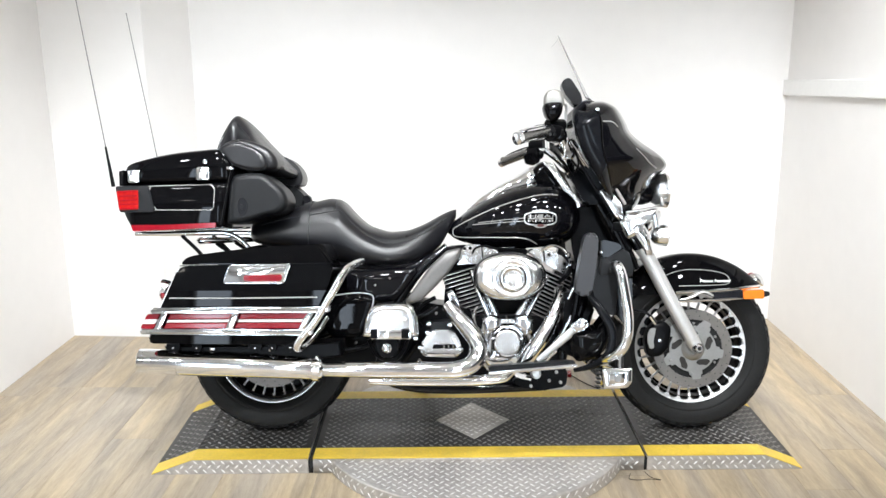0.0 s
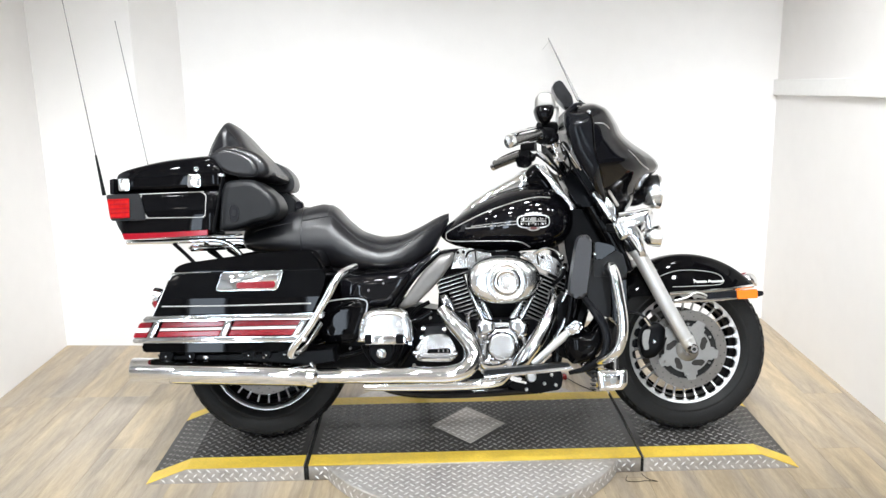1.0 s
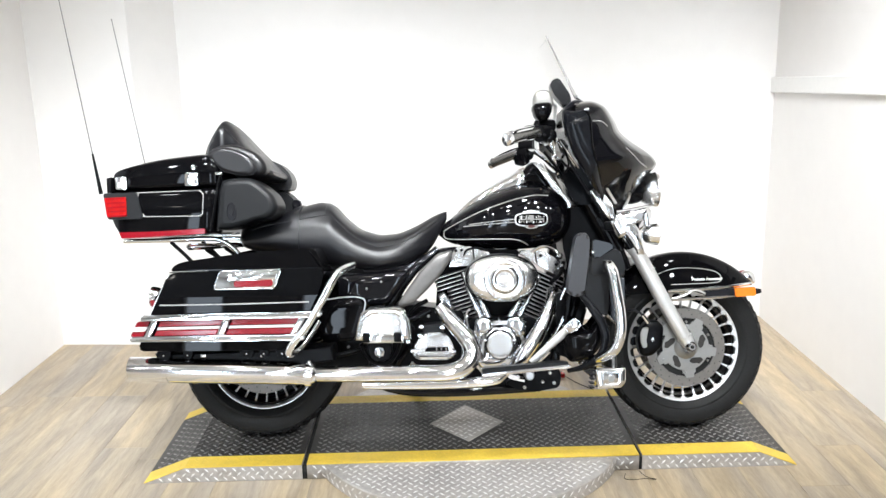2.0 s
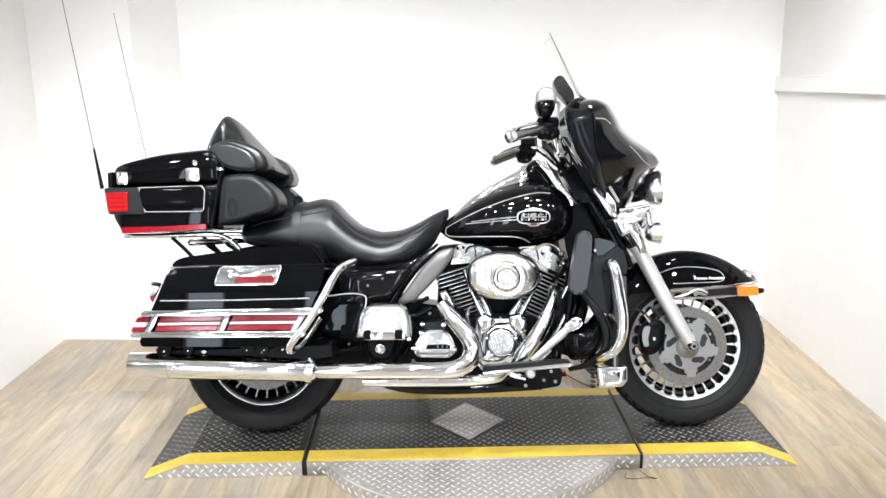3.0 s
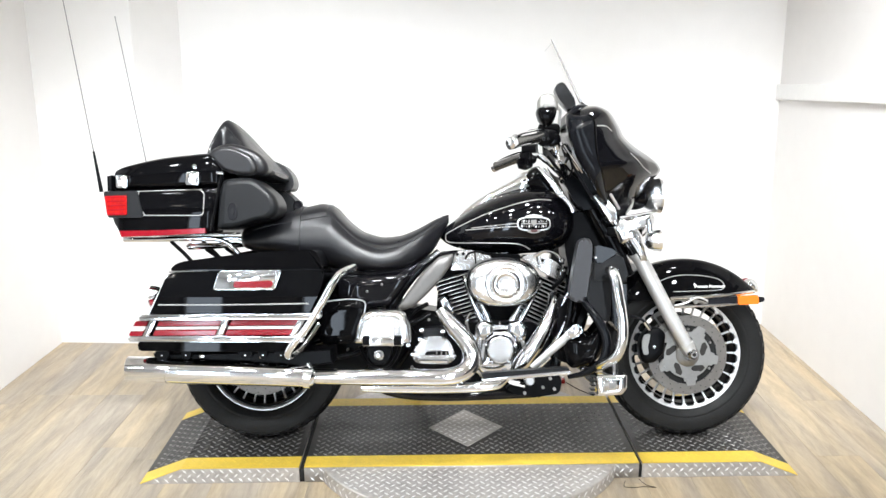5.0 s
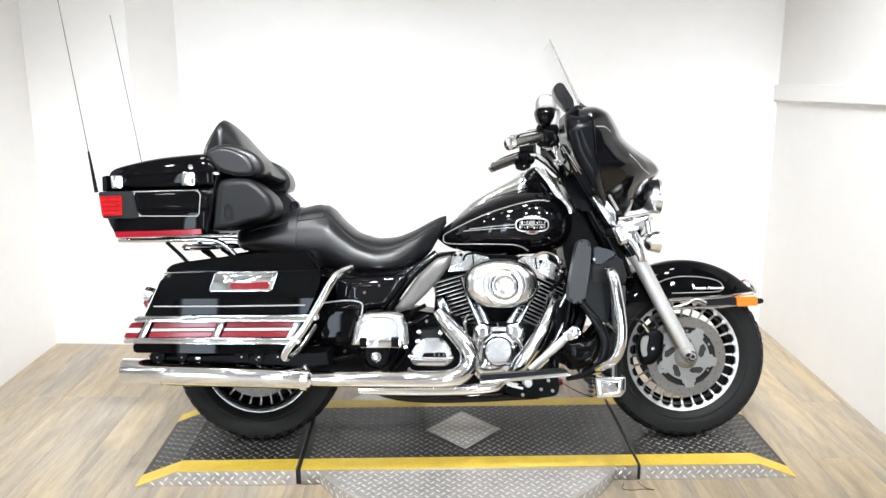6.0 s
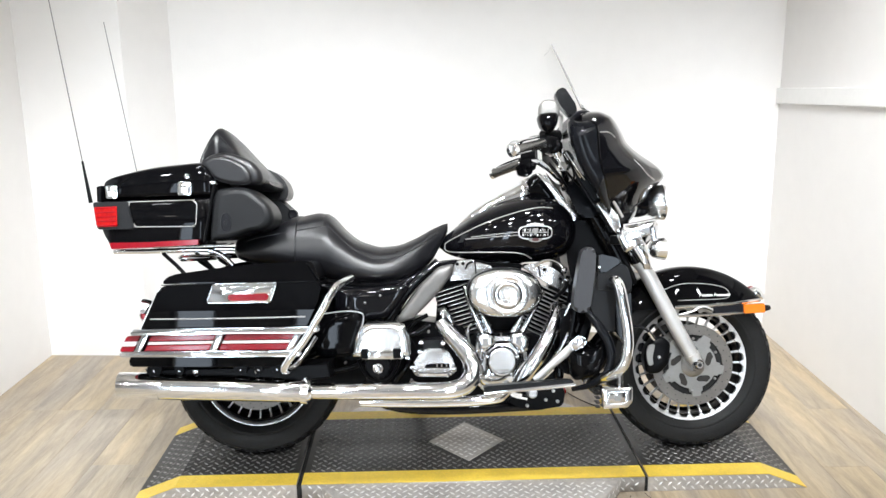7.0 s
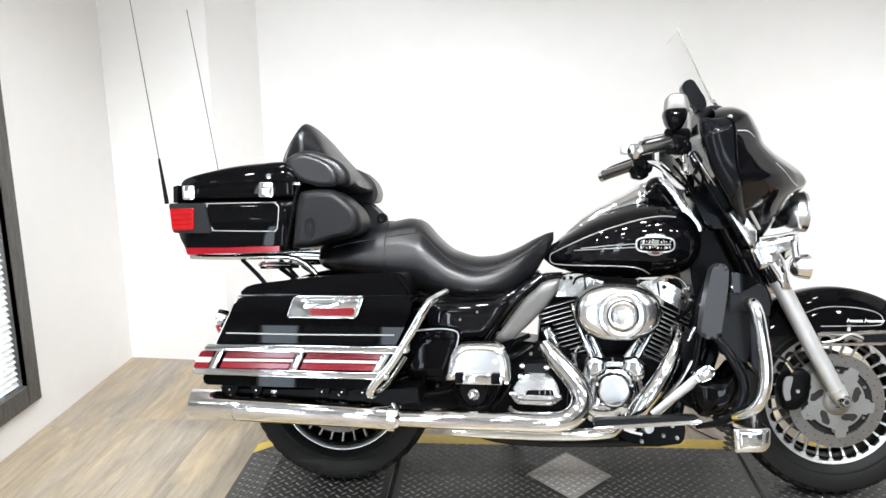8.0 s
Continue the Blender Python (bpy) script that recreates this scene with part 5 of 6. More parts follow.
for s in (1, -1):
    POD = [(-0.884, 0.79), (-0.872, 0.93), (-0.858, 0.966), (-0.813, 0.973), (-0.755, 0.972), (-0.724, 0.952), (-0.68, 0.913), (-0.664, 0.88), (-0.667, 0.848), (-0.695, 0.826), (-0.746, 0.818), (-0.789, 0.803), (-0.84, 0.79)]
    pod = part("speaker_pod", puff(rounded(POD, 0.014, 4), -0.13 * s, -0.274 * s, -0.032 * s, 9, 0.2, 0.74), PLASTIC, moto, "dark grey speaker pod beside the passenger", 0.9)
    c = (-0.823, -0.32, 0.85)
    part("pod_emblem", prism(oval(0.0165, 0.031, (c[0], 0, c[2] + 0.003), 24, 2.2), -0.29 * s, -0.3065 * s, 0.002), INNER, pod, "embossed oval emblem")
    part("emblem_rim", tube([(x, -0.3065 * s, z) for x, z in oval(0.0165, 0.031, (c[0], 0, c[2] + 0.003), 24, 2.2)] + [(c[0] + 0.0165, -0.3065 * s, c[2] + 0.003)], 0.0018, 6, 1), PLASTIC, pod)
    part("emblem_mark", prism(oval(0.007, 0.012, (c[0], 0, c[2] + 0.002), 14, 2), -0.3 * s, -0.309 * s, 0.001), PLASTIC, pod)

    c = (-0.668, 0.125, 0.892)
    if s < 0:
        part("inner_speaker", lathe([(0.0, -0.004), (0.012, -0.006), (0.016, -0.002), (0.018, -0.006), (0.02, 0.008)], (c[0], -0.127 * s, c[2]), (0, -s, 0), 24), INNER, pod)
part("back_pad", body([(-0.945, 0.807, 0.983, 0.13), (-0.896, 0.797, 0.992, 0.14), (-0.841, 0.797, 0.976, 0.13), (-0.808, 0.81, 0.943, 0.1)], 24, 3), LEATHER, moto, "black lower back pad")
# luggage carrier under the case
for s in (1, -1):
    y = -0.2 * s
    rack = part("case_rack", tube([(p[0], y, p[2]) for p in [(-1.244, -0.2, 0.757), (-1.119, -0.2, 0.757), (-0.962, -0.2, 0.76), (-0.9, -0.2, 0.756), (-0.858, -0.2, 0.735), (-0.827, -0.2, 0.704)]], 0.009, 10, 4), CHROME, moto, "chrome carrier under the top case")
    part("rack_stay", tube([(p[0], y, p[2]) for p in [(-1.073, -0.2, 0.75), (-1.025, -0.2, 0.705), (-0.99, -0.2, 0.667)]], 0.007, 8, 2), SATIN, rack)
    part("rack_stay", tube([(p[0], y * 0.9, p[2]) for p in [(-1.01, -0.2, 0.738), (-0.921, -0.2, 0.737), (-0.89, -0.2, 0.729), (-1.015, -0.2, 0.725), (-1.01, -0.2, 0.738)]], 0.006, 8, 2), CHROME, rack)
    part("rack_stay", tube([(p[0], y * 0.7, p[2]) for p in [(-0.963, -0.2, 0.721), (-0.911, -0.2, 0.687), (-0.849, -0.2, 0.662)]], 0.008, 8, 2), SATIN, rack)

# saddlebags
BAG = [(-1.015, 0.645), (-0.485, 0.654), (-0.497, 0.591), (-0.544, 0.491), (-0.614, 0.377), (-1.122, 0.382), (-1.11, 0.419)]
LID = [(-1.009, 0.65), (-0.998, 0.671), (-0.966, 0.683), (-0.818, 0.702), (-0.701, 0.713), (-0.545, 0.72), (-0.52, 0.718), (-0.491, 0.654)]
for s in (1, -1):
    def folded(bm, co, no, slope):
        """The outer skin creased along a line and laid back beyond it."""
        bmesh.ops.bisect_plane(bm, geom=bm.verts[:] + bm.edges[:] + bm.faces[:], plane_co=co, plane_no=no)
        n = Vector(no).normalized()
        for v in bm.verts:
            far = (v.co - Vector(co)).dot(n)
            if far > 0 and abs(v.co.y) > 0.3:
                v.co.y += s * slope * far
        return bm
    shell = folded(prism(rounded(BAG, 0.022, 4), -0.2 * s, -0.425 * s, 0.022, 4), (0, 0, 0.562), (0, 0, 1), 0.1)
    bag = part("saddlebag", shell, PAINT, moto, "gloss black hard saddlebag", 0.06)
    cap = folded(prism(rounded(LID, 0.018, 4), -0.2 * s, -0.416 * s, 0.018, 4), (0, 0, 0.655), (0, 0, 1), 0.35)
    part("saddlebag_lid", folded(cap, (-0.53, 0, 0.7), (0.93, 0, 0.36), 0.5), PAINT, bag, "gloss black bag lid", 0.06)
    part("lid_fold", tube([(p[0], (-0.4165 + 0.35 * max(0, p[2] - 0.655)) * s, p[2]) for p in [(-0.538, -0.42, 0.713), (-0.515, -0.42, 0.687), (-0.492, -0.42, 0.656)]], 0.003, 8, 2), PAINT, bag)
    part("lid_seam", tube([(p[0], -0.4165 * s, p[2]) for p in [(-1.011, -0.42, 0.647), (-0.755, -0.42, 0.65), (-0.485, -0.42, 0.654)]], 0.0016, 6, 2), SATIN, bag)
    part("bag_stripe", tube([(p[0], -0.4255 * s, p[2]) for p in [(-1.045, -0.425, 0.537), (-0.813, -0.425, 0.536), (-0.539, -0.425, 0.539)]], 0.0024, 6, 2), STRIPE, bag, "grey pinstripe")
    lp = part("latch_plate", prism(rounded([(-0.861, 0.587), (-0.838, 0.65), (-0.629, 0.653), (-0.653, 0.586)], 0.008), -0.41 * s, -0.429 * s, 0.003), CHROME, bag, "chrome latch plate")
    part("latch_grip", prism(rounded([(-0.812, 0.616), (-0.793, 0.641), (-0.641, 0.642), (-0.651, 0.614)], 0.006), -0.43 * s, -0.4355 * s, 0.002), CHROME, lp, "chrome latch insert")
    part("reflector", prism(rounded([(-0.789, 0.615), (-0.655, 0.617), (-0.659, 0.594), (-0.789, 0.594)], 0.01), -0.43 * s, -0.438 * s, 0.002), RED, lp, "red reflector")
    for nm, pts in (("bag_rail", [(-1.098, 0.506), (-0.508, 0.508), (-0.51, 0.489), (-1.102, 0.487)]), ("bag_rail", [(-1.136, 0.435), (-0.566, 0.431), (-0.568, 0.412), (-1.138, 0.417)])):
        part(nm, prism(rounded(pts, 0.006), -0.438 * s, -0.452 * s, 0.004), CHROME, bag, "chrome bag rail")
    for pts in ([(-1.064, 0.49), (-1.043, 0.49), (-1.072, 0.429), (-1.095, 0.429)], [(-0.825, 0.49), (-0.8, 0.489), (-0.826, 0.428), (-0.852, 0.428)], [(-0.569, 0.491), (-0.544, 0.491), (-0.583, 0.427), (-0.606, 0.427)]):
        part("rail_post", prism(pts, -0.436 * s, -0.449 * s, 0.003), CHROME, bag, "slanted chrome post")
    for a, b, c, d in ([(-1.037, 0.486), (-0.825, 0.488), (-0.851, 0.434), (-1.061, 0.434)], [(-0.794, 0.488), (-0.569, 0.489), (-0.599, 0.433), (-0.82, 0.434)]):
        q = [Vector(a), Vector(b), Vector(c), Vector(d)]
        def band(t0, t1, q=q):
            return [tuple(q[0].lerp(q[3], t0)), tuple(q[1].lerp(q[2], t0)), tuple(q[1].lerp(q[2], t1)), tuple(q[0].lerp(q[3], t1))]
        part("light_strip", prism(band(0.02, 0.39), -0.42 * s, -0.443 * s, 0.003), RED, bag, "red light strip")
        # the pale colour is part lens, part painted reflection
        part("light_strip", prism(band(0.42, 0.6), -0.42 * s, -0.4415 * s, 0.002), WHITELENS, bag, "pale centre strip, partly a painted reflection")
        part("light_strip", prism(band(0.63, 0.98), -0.42 * s, -0.443 * s, 0.003), RED, bag, "red light strip")
    part("rear_light_strip", prism(rounded([(-1.118, 0.484), (-1.075, 0.486), (-1.099, 0.432), (-1.143, 0.434)], 0.006), -0.25 * s, -0.436 * s, 0.006), RED, bag, "red wrap-round strip")
    # pale like the centre strips, reflection painted in as well
    part("rear_light_strip", prism(rounded([(-1.129, 0.466), (-1.083, 0.466), (-1.091, 0.451), (-1.137, 0.451)], 0.003), -0.24 * s, -0.439 * s, 0.003), WHITELENS, bag, "pale wrap-round strip, partly a painted reflection")
    part("bag_edge", tube([(p[0], -0.41 * s, p[2]) for p in [(-1.014, -0.41, 0.639), (-1.058, -0.41, 0.55), (-1.086, -0.41, 0.491)]], 0.005, 8, 2), CHROME, bag)
    guard = [(-0.401, -0.3, 0.656), (-0.42, -0.38, 0.647), (-0.445, -0.43, 0.626), (-0.486, -0.445, 0.554), (-0.544, -0.445, 0.458), (-0.599, -0.44, 0.393), (-0.61, -0.42, 0.363), (-0.59, -0.38, 0.369), (-0.56, -0.35, 0.405), (-0.524, -0.32, 0.461)]
    guard = guard if s > 0 else mirror(guard)
    part("bag_guard", tube(guard, 0.0135, 14, 5), CHROME, moto, "chrome saddlebag guard")
    for p in ((-0.504, -0.45, 0.501), (-0.562, -0.45, 0.423)):
        part("guard_clamp", lathe([(0, -0.008), (0.011, -0.006), (0.014, 0.0), (0.014, 0.02)], (p[0], -0.447 * s, p[2]), (0, s, 0), 16), CHROME, moto)
    part("bag_bracket", prism([(-1.089, 0.364), (-0.633, 0.363), (-0.475, 0.378), (-0.468, 0.327), (-0.634, 0.311), (-1.069, 0.324)], -0.2 * s, -0.36 * s, 0.006), SATIN, moto, "black bag support rail")
    for x in (0.0, 0.4, 1.0):
        a, b = Vector((-1.054, -0.37, 0.361)), Vector((-0.71, -0.37, 0.356))
        p = a.lerp(b, x)
        part("bracket_clip", boxed((p.x - 0.009, -0.372 * s, p.z - 0.01), (p.x + 0.009, -0.35 * s, p.z + 0.003), 0.003), CHROME, moto)
    for x0, w in ((-1.075, 0.05), (-0.985, 0.035), (-0.79, 0.05), (-0.72, 0.03), (-0.665, 0.045)):
        cl = part("rail_clamp", prism(rounded([(x0, 0.374), (x0 + w, 0.374), (x0 + w * 0.9, 0.35), (x0 + w * 0.55, 0.343), (x0 + w * 0.15, 0.352)], 0.004), -0.33 * s, -0.378 * s, 0.003), SATIN, moto, "black steel rail clamp")
        part("clamp_screw", lathe([(0, -0.005), (0.003, -0.004), (0.004, 0.004)], (x0 + w * 0.5, -0.379 * s, 0.36), (0, s, 0), 10), CHROME, cl)
    t = (-1.111, -0.3, 0.554)
    bl = part("rear_indicator", lathe([(0, 0.03), (0.02, 0.028), (0.034, 0.014), (0.038, 0.0), (0.04, -0.012), (0.036, -0.016)], (t[0], -0.26 * s, t[2]), (1, 0, 0), 24), CHROME, moto, "chrome round rear indicator")
    part("indicator_lens", lathe([(0.036, -0.014), (0.02, -0.022), (0, -0.025)], (t[0], -0.26 * s, t[2]), (1, 0, 0), 24), WHITELENS, bl)
    part("indicator_stem", tube([(t[0] + 0.01, -0.26 * s, t[2]), (t[0] + 0.06, -0.2 * s, t[2] + 0.01)], 0.008, 8, 1), CHROME, bl)

# mufflers and exhaust
for s in (1, -1):
    f = (lambda q: q) if s > 0 else mirror
    muf = part("muffler", tube(f([(-1.034, -0.36, 0.306), (-0.871, -0.36, 0.3), (-0.673, -0.36, 0.292), (-0.564, -0.355, 0.285), (-0.537, -0.35, 0.282)]), [0.044, 0.0435, 0.042, 0.04, 0.034], 28, 5), CHROME, moto, "long chrome muffler")
    part("muffler_tip", tube(f([(-1.169, -0.36, 0.313), (-1.161, -0.36, 0.313), (-1.034, -0.36, 0.306)]), [0.0405, 0.042, 0.045], 28, 3), CHROME, muf, "chrome muffler tip")
    part("muffler_clamp", tube(f([(-0.564, -0.355, 0.285), (-0.542, -0.355, 0.283)]), [0.045, 0.045], 24, 2), CHROME, muf, "chrome clamp")
    part("clamp_bolt", tube(f([(-0.549, -0.37, 0.328), (-0.54, -0.38, 0.314)]), 0.008, 8, 1), CHROME, muf)
part("heat_shield", tube([(-0.545, -0.35, 0.282), (-0.398, -0.35, 0.279), (-0.2, -0.345, 0.276), (-0.082, -0.335, 0.274), (-0.018, -0.32, 0.288), (0.013, -0.3, 0.325), (0.009, -0.285, 0.369), (-0.02, -0.27, 0.408), (-0.065, -0.25, 0.457), (-0.097, -0.23, 0.496)], [0.027, 0.028, 0.028, 0.029, 0.031, 0.033, 0.033, 0.031, 0.028, 0.025], 20, 6), CHROME, moto, "chrome exhaust heat shield")
part("lower_pipe", tube([(-0.376, -0.28, 0.231), (-0.284, -0.28, 0.229), (-0.082, -0.28, 0.227), (0.08, -0.27, 0.231), (0.122, -0.26, 0.245), (0.147, -0.25, 0.272)], [0.018, 0.02, 0.02, 0.018, 0.016, 0.014], 16, 5), CHROME, moto, "chrome lower crossover pipe")
part("front_header", tube([(0.174, -0.24, 0.266), (0.2, -0.25, 0.317), (0.241, -0.25, 0.374), (0.284, -0.23, 0.443), (0.312, -0.2, 0.502), (0.322, -0.16, 0.541)], [0.03, 0.03, 0.028, 0.026, 0.025, 0.024], 18, 6), CHROME, moto, "chrome front exhaust header")
part("black_pipe", tube([(0.333, -0.2, 0.347), (0.363, -0.22, 0.422), (0.392, -0.22, 0.504), (0.407, -0.2, 0.575)], 0.02, 12, 4), PAINT, moto)
part("black_pipe", tube([(0.376, -0.16, 0.32), (0.398, -0.18, 0.396), (0.421, -0.19, 0.48)], 0.022, 12, 4), SATIN, moto)

# engine
part("crankcase", prism(rounded([(-0.007, 0.444), (0.259, 0.443), (0.312, 0.358), (0.322, 0.23), (0.258, 0.174), (0.003, 0.175), (-0.022, 0.273)], 0.03), -0.13, 0.15, 0.012), SATIN, moto, "black engine crankcase")
part("gearbox", prism(rounded([(-0.402, 0.475), (-0.209, 0.496), (-0.006, 0.467), (0.003, 0.184), (-0.297, 0.176), (-0.393, 0.249)], 0.02), -0.10, 0.14, 0.012), SATIN, moto, "black gearbox housing")
part("oil_pan", prism(rounded([(-0.34, 0.193), (0.132, 0.192), (0.314, 0.183), (0.303, 0.171), (-0.254, 0.17), (-0.318, 0.176)], 0.006), -0.10, 0.14, 0.006), SATIN, moto, "black oil pan")
part("primary_cover", prism(rounded([(-0.267, 0.451), (0.346, 0.415), (0.38, 0.276), (0.288, 0.137), (-0.222, 0.138), (-0.314, 0.278)], 0.05), 0.14, 0.22, 0.02, 3), CHROME, moto, "chrome primary cover")
for foot, head, nm in (((0.064, 0, 0.303), (-0.045, 0, 0.67), "rear_cylinder"), ((0.17, 0, 0.303), (0.338, 0, 0.656), "front_cylinder")):
    d = (Vector(head) - Vector(foot)).normalized()
    side = Vector((d.z, 0, -d.x))
    base = Vector(foot) + d * 0.045
    rot = Matrix((side, (0, 1, 0), d)).transposed().to_4x4()
    place = Matrix.Translation(base) @ rot
    core = lathe([(0, 0), (0.05, 0), (0.05, 0.28), (0, 0.28)], (0, 0, 0), (0, 0, 1), 32)
    bmesh.ops.transform(core, matrix=place, verts=core.verts)
    cyl = part(nm, core, SATIN, moto, "black finned cylinder")
    me = None
    for i in range(17):
        h = 0.035 + i * 0.0151
        wide = 0.052 + 0.008 * i / 16 + (0.036 if i > 12 else 0)
        bm = prism(rounded([(-wide, -0.088), (wide, -0.088), (wide, 0.088), (-wide, 0.088)], 0.03, 3), 0, 0.0062, 0.001, 1)
        bmesh.ops.transform(bm, matrix=place @ Matrix.Translation((0, 0, h)) @ Matrix.Rotation(radians(90), 4, "X"), verts=bm.verts)
        bmesh.ops.recalc_face_normals(bm, faces=bm.faces)
        fin = part("fin", bm, SATIN, cyl, "black cooling fin with bright machined edge" if i == 0 else "")
        e = prism(rounded([(-wide - 0.001, 0.05), (wide + 0.001, 0.05), (wide + 0.001, 0.0892), (-wide - 0.001, 0.0892)], 0.028, 3), 0.0019, 0.0043)
        bmesh.ops.transform(e, matrix=place @ Matrix.Translation((0, 0, h)) @ Matrix.Rotation(radians(90), 4, "X"), verts=e.verts)
        part("fin_edge", e, FIN, fin)
rocker_r = part("rear_rocker_cover", prism(rounded([(-0.063, 0.634), (-0.043, 0.695), (-0.028, 0.71), (0.026, 0.712), (0.05, 0.695), (0.089, 0.693), (0.097, 0.672), (0.03, 0.64)], 0.008, 3), 0.09, -0.125, 0.01, 3), COVER, moto, "chrome rocker cover", 0.35)
rocker_f = part("front_rocker_cover", prism(rounded([(0.203, 0.68), (0.219, 0.693), (0.293, 0.687), (0.335, 0.665), (0.366, 0.627), (0.372, 0.586), (0.344, 0.597), (0.282, 0.632)], 0.008, 3), 0.09, -0.125, 0.01, 3), COVER, moto, "chrome rocker cover", 0.35)
for ob, a, b in ((rocker_r, (0.031, 0.705), (0.036, 0.648)), (rocker_f, (0.262, 0.686), (0.268, 0.645))):
    part("cover_joint", tube([(a[0], -0.1255, a[1]), (b[0], -0.1255, b[1])], 0.0025, 6, 1), SATIN, ob, "dark joint between cover halves")
for px in ((-0.033, -0.126, 0.696), (-0.012, -0.126, 0.698), (0.283, -0.126, 0.672), (0.34, -0.126, 0.638)):
    part("cover_bolt", lathe([(0, -0.006), (0.006, -0.005), (0.007, 0.004)], px, Y, 10), SATIN, rocker_r)
part("engine_mount", prism(rounded([(0.027, 0.703), (0.208, 0.693), (0.197, 0.634), (0.09, 0.643)], 0.01), -0.08, 0.08, 0.004), SATIN, moto)
part("battery_box", prism(rounded([(-0.098, 0.671), (0.03, 0.683), (0.051, 0.418), (-0.117, 0.432)], 0.015), -0.03, 0.12, 0.008), SATIN, moto, "black battery box")
part("swing_arm", prism(rounded([(-0.64, 0.34), (-0.51, 0.366), (-0.371, 0.378), (-0.365, 0.271), (-0.511, 0.271), (-0.629, 0.284)], 0.015), -0.15, 0.15, 0.008), SATIN, moto, "black swing arm")
part("header_plate", puff(rounded([(-0.106, 0.531), (-0.081, 0.543), (-0.056, 0.514), (-0.043, 0.478), (-0.068, 0.471), (-0.094, 0.497)], 0.008), -0.1, -0.135, -0.01, 4, 0.4, 0.3), POLISH, moto, "bright header flange plate")
part("intake_block", prism(rounded([(0.034, 0.564), (0.267, 0.563), (0.227, 0.329), (0.064, 0.33)], 0.01), -0.05, 0.08, 0.006), SATIN, moto, "black intake block")
# air cleaner
ca = Vector((0.131, -0.2, 0.594))
air = part("air_cleaner", puff(oval(0.13, 0.086, ca, 48, 2.25), -0.12, -0.205, -0.034, 10, 0.5, 0.4), COVER, moto, "chrome oval air cleaner cover")
part("cleaner_band", puff(oval(0.133, 0.089, ca, 48, 2.25), -0.12, -0.205, -0.004, 3, 0.3, 0.9), SATIN, air)
part("cleaner_disc", lathe([(0.074, -0.238), (0.07, -0.2445), (0.062, -0.246), (0.052, -0.244), (0.047, -0.247), (0.043, -0.252), (0.038, -0.253), (0.03, -0.25), (0.012, -0.252), (0, -0.2525)], (ca[0] + 0.008, 0, ca[2] - 0.004), (0, 1, 0), 48), COVER, air, "raised round chrome medallion", 0.2)
part("medallion_mark", prism(rounded([(ca[0] - 0.01, ca[2] + 0.012), (ca[0] + 0.026, ca[2] + 0.012), (ca[0] + 0.02, ca[2] - 0.016), (ca[0] + 0.008, ca[2] - 0.024), (ca[0] - 0.004, ca[2] - 0.016)], 0.006, 3), -0.245, -0.2555, 0.001), SLIDER, air, "embossed shield mark")
part("medallion_ring", lathe([(0.0475, -0.2475), (0.046, -0.2495), (0.0445, -0.2475)], (ca[0] + 0.008, 0, ca[2] - 0.004), Y, 40), SATIN, air)
# cam cover, lifter blocks, push rods
cc = Vector((0.121, -0.18, 0.349))
cam_cover = part("cam_cover", prism(rounded([(0.028, 0.256), (0.036, 0.362), (0.054, 0.417), (0.096, 0.434), (0.161, 0.433), (0.203, 0.404), (0.222, 0.34), (0.213, 0.264), (0.16, 0.235), (0.066, 0.235)], 0.025), -0.10, -0.15, 0.01, 3), COVER, moto, "chrome cam cover")
part("cam_crown", puff(rounded([(0.038, 0.269), (0.047, 0.358), (0.062, 0.404), (0.1, 0.421), (0.157, 0.421), (0.192, 0.395), (0.209, 0.336), (0.2, 0.277), (0.154, 0.248), (0.07, 0.248)], 0.025), -0.14, -0.155, -0.025, 6, 0.4, 0.5), POLISH, cam_cover)
part("timer_cover", lathe([(0, -0.2), (0.044, -0.2), (0.048, -0.198), (0.05, -0.194), (0.05, -0.16)], (cc[0], 0, cc[2]), Y, 40), COVER, cam_cover, "round brushed timer cover", 0.25)
part("timer_ring", lathe([(0.0525, -0.192), (0.055, -0.19), (0.056, -0.165)], (cc[0], 0, cc[2]), Y, 40), SATIN, cam_cover)
for k in range(5):
    a = 2 * math.pi * k / 5 + 0.3
    part("cover_screw", lathe([(0, -0.195), (0.005, -0.194), (0.005, -0.17)], (cc[0] + 0.057 * math.cos(a), 0, cc[2] + 0.057 * math.sin(a)), Y, 8), CHROME, cam_cover)
for q in ([(0.024, 0.38), (0.028, 0.435), (0.062, 0.458), (0.099, 0.443), (0.103, 0.405), (0.07, 0.38)], [(0.145, 0.414), (0.154, 0.451), (0.192, 0.458), (0.225, 0.426), (0.221, 0.384), (0.187, 0.371)]):
    part("lifter_block", puff(rounded(q, 0.012), -0.11, -0.165, -0.02, 5, 0.5, 0.3), POLISH, moto, "chrome lifter block")
for pts in ([(0.058, -0.15, 0.442), (0.02, -0.15, 0.531), (-0.008, -0.13, 0.614)], [(0.083, -0.155, 0.447), (0.058, -0.155, 0.51), (0.025, -0.13, 0.593)], [(0.163, -0.155, 0.447), (0.196, -0.155, 0.51), (0.237, -0.13, 0.582)], [(0.192, -0.15, 0.442), (0.235, -0.15, 0.52), (0.275, -0.13, 0.596)]):
    part("push_rod_tube", tube(pts, [0.013, 0.011, 0.011], 12, 4), CHROME, moto, "chrome push rod tube")
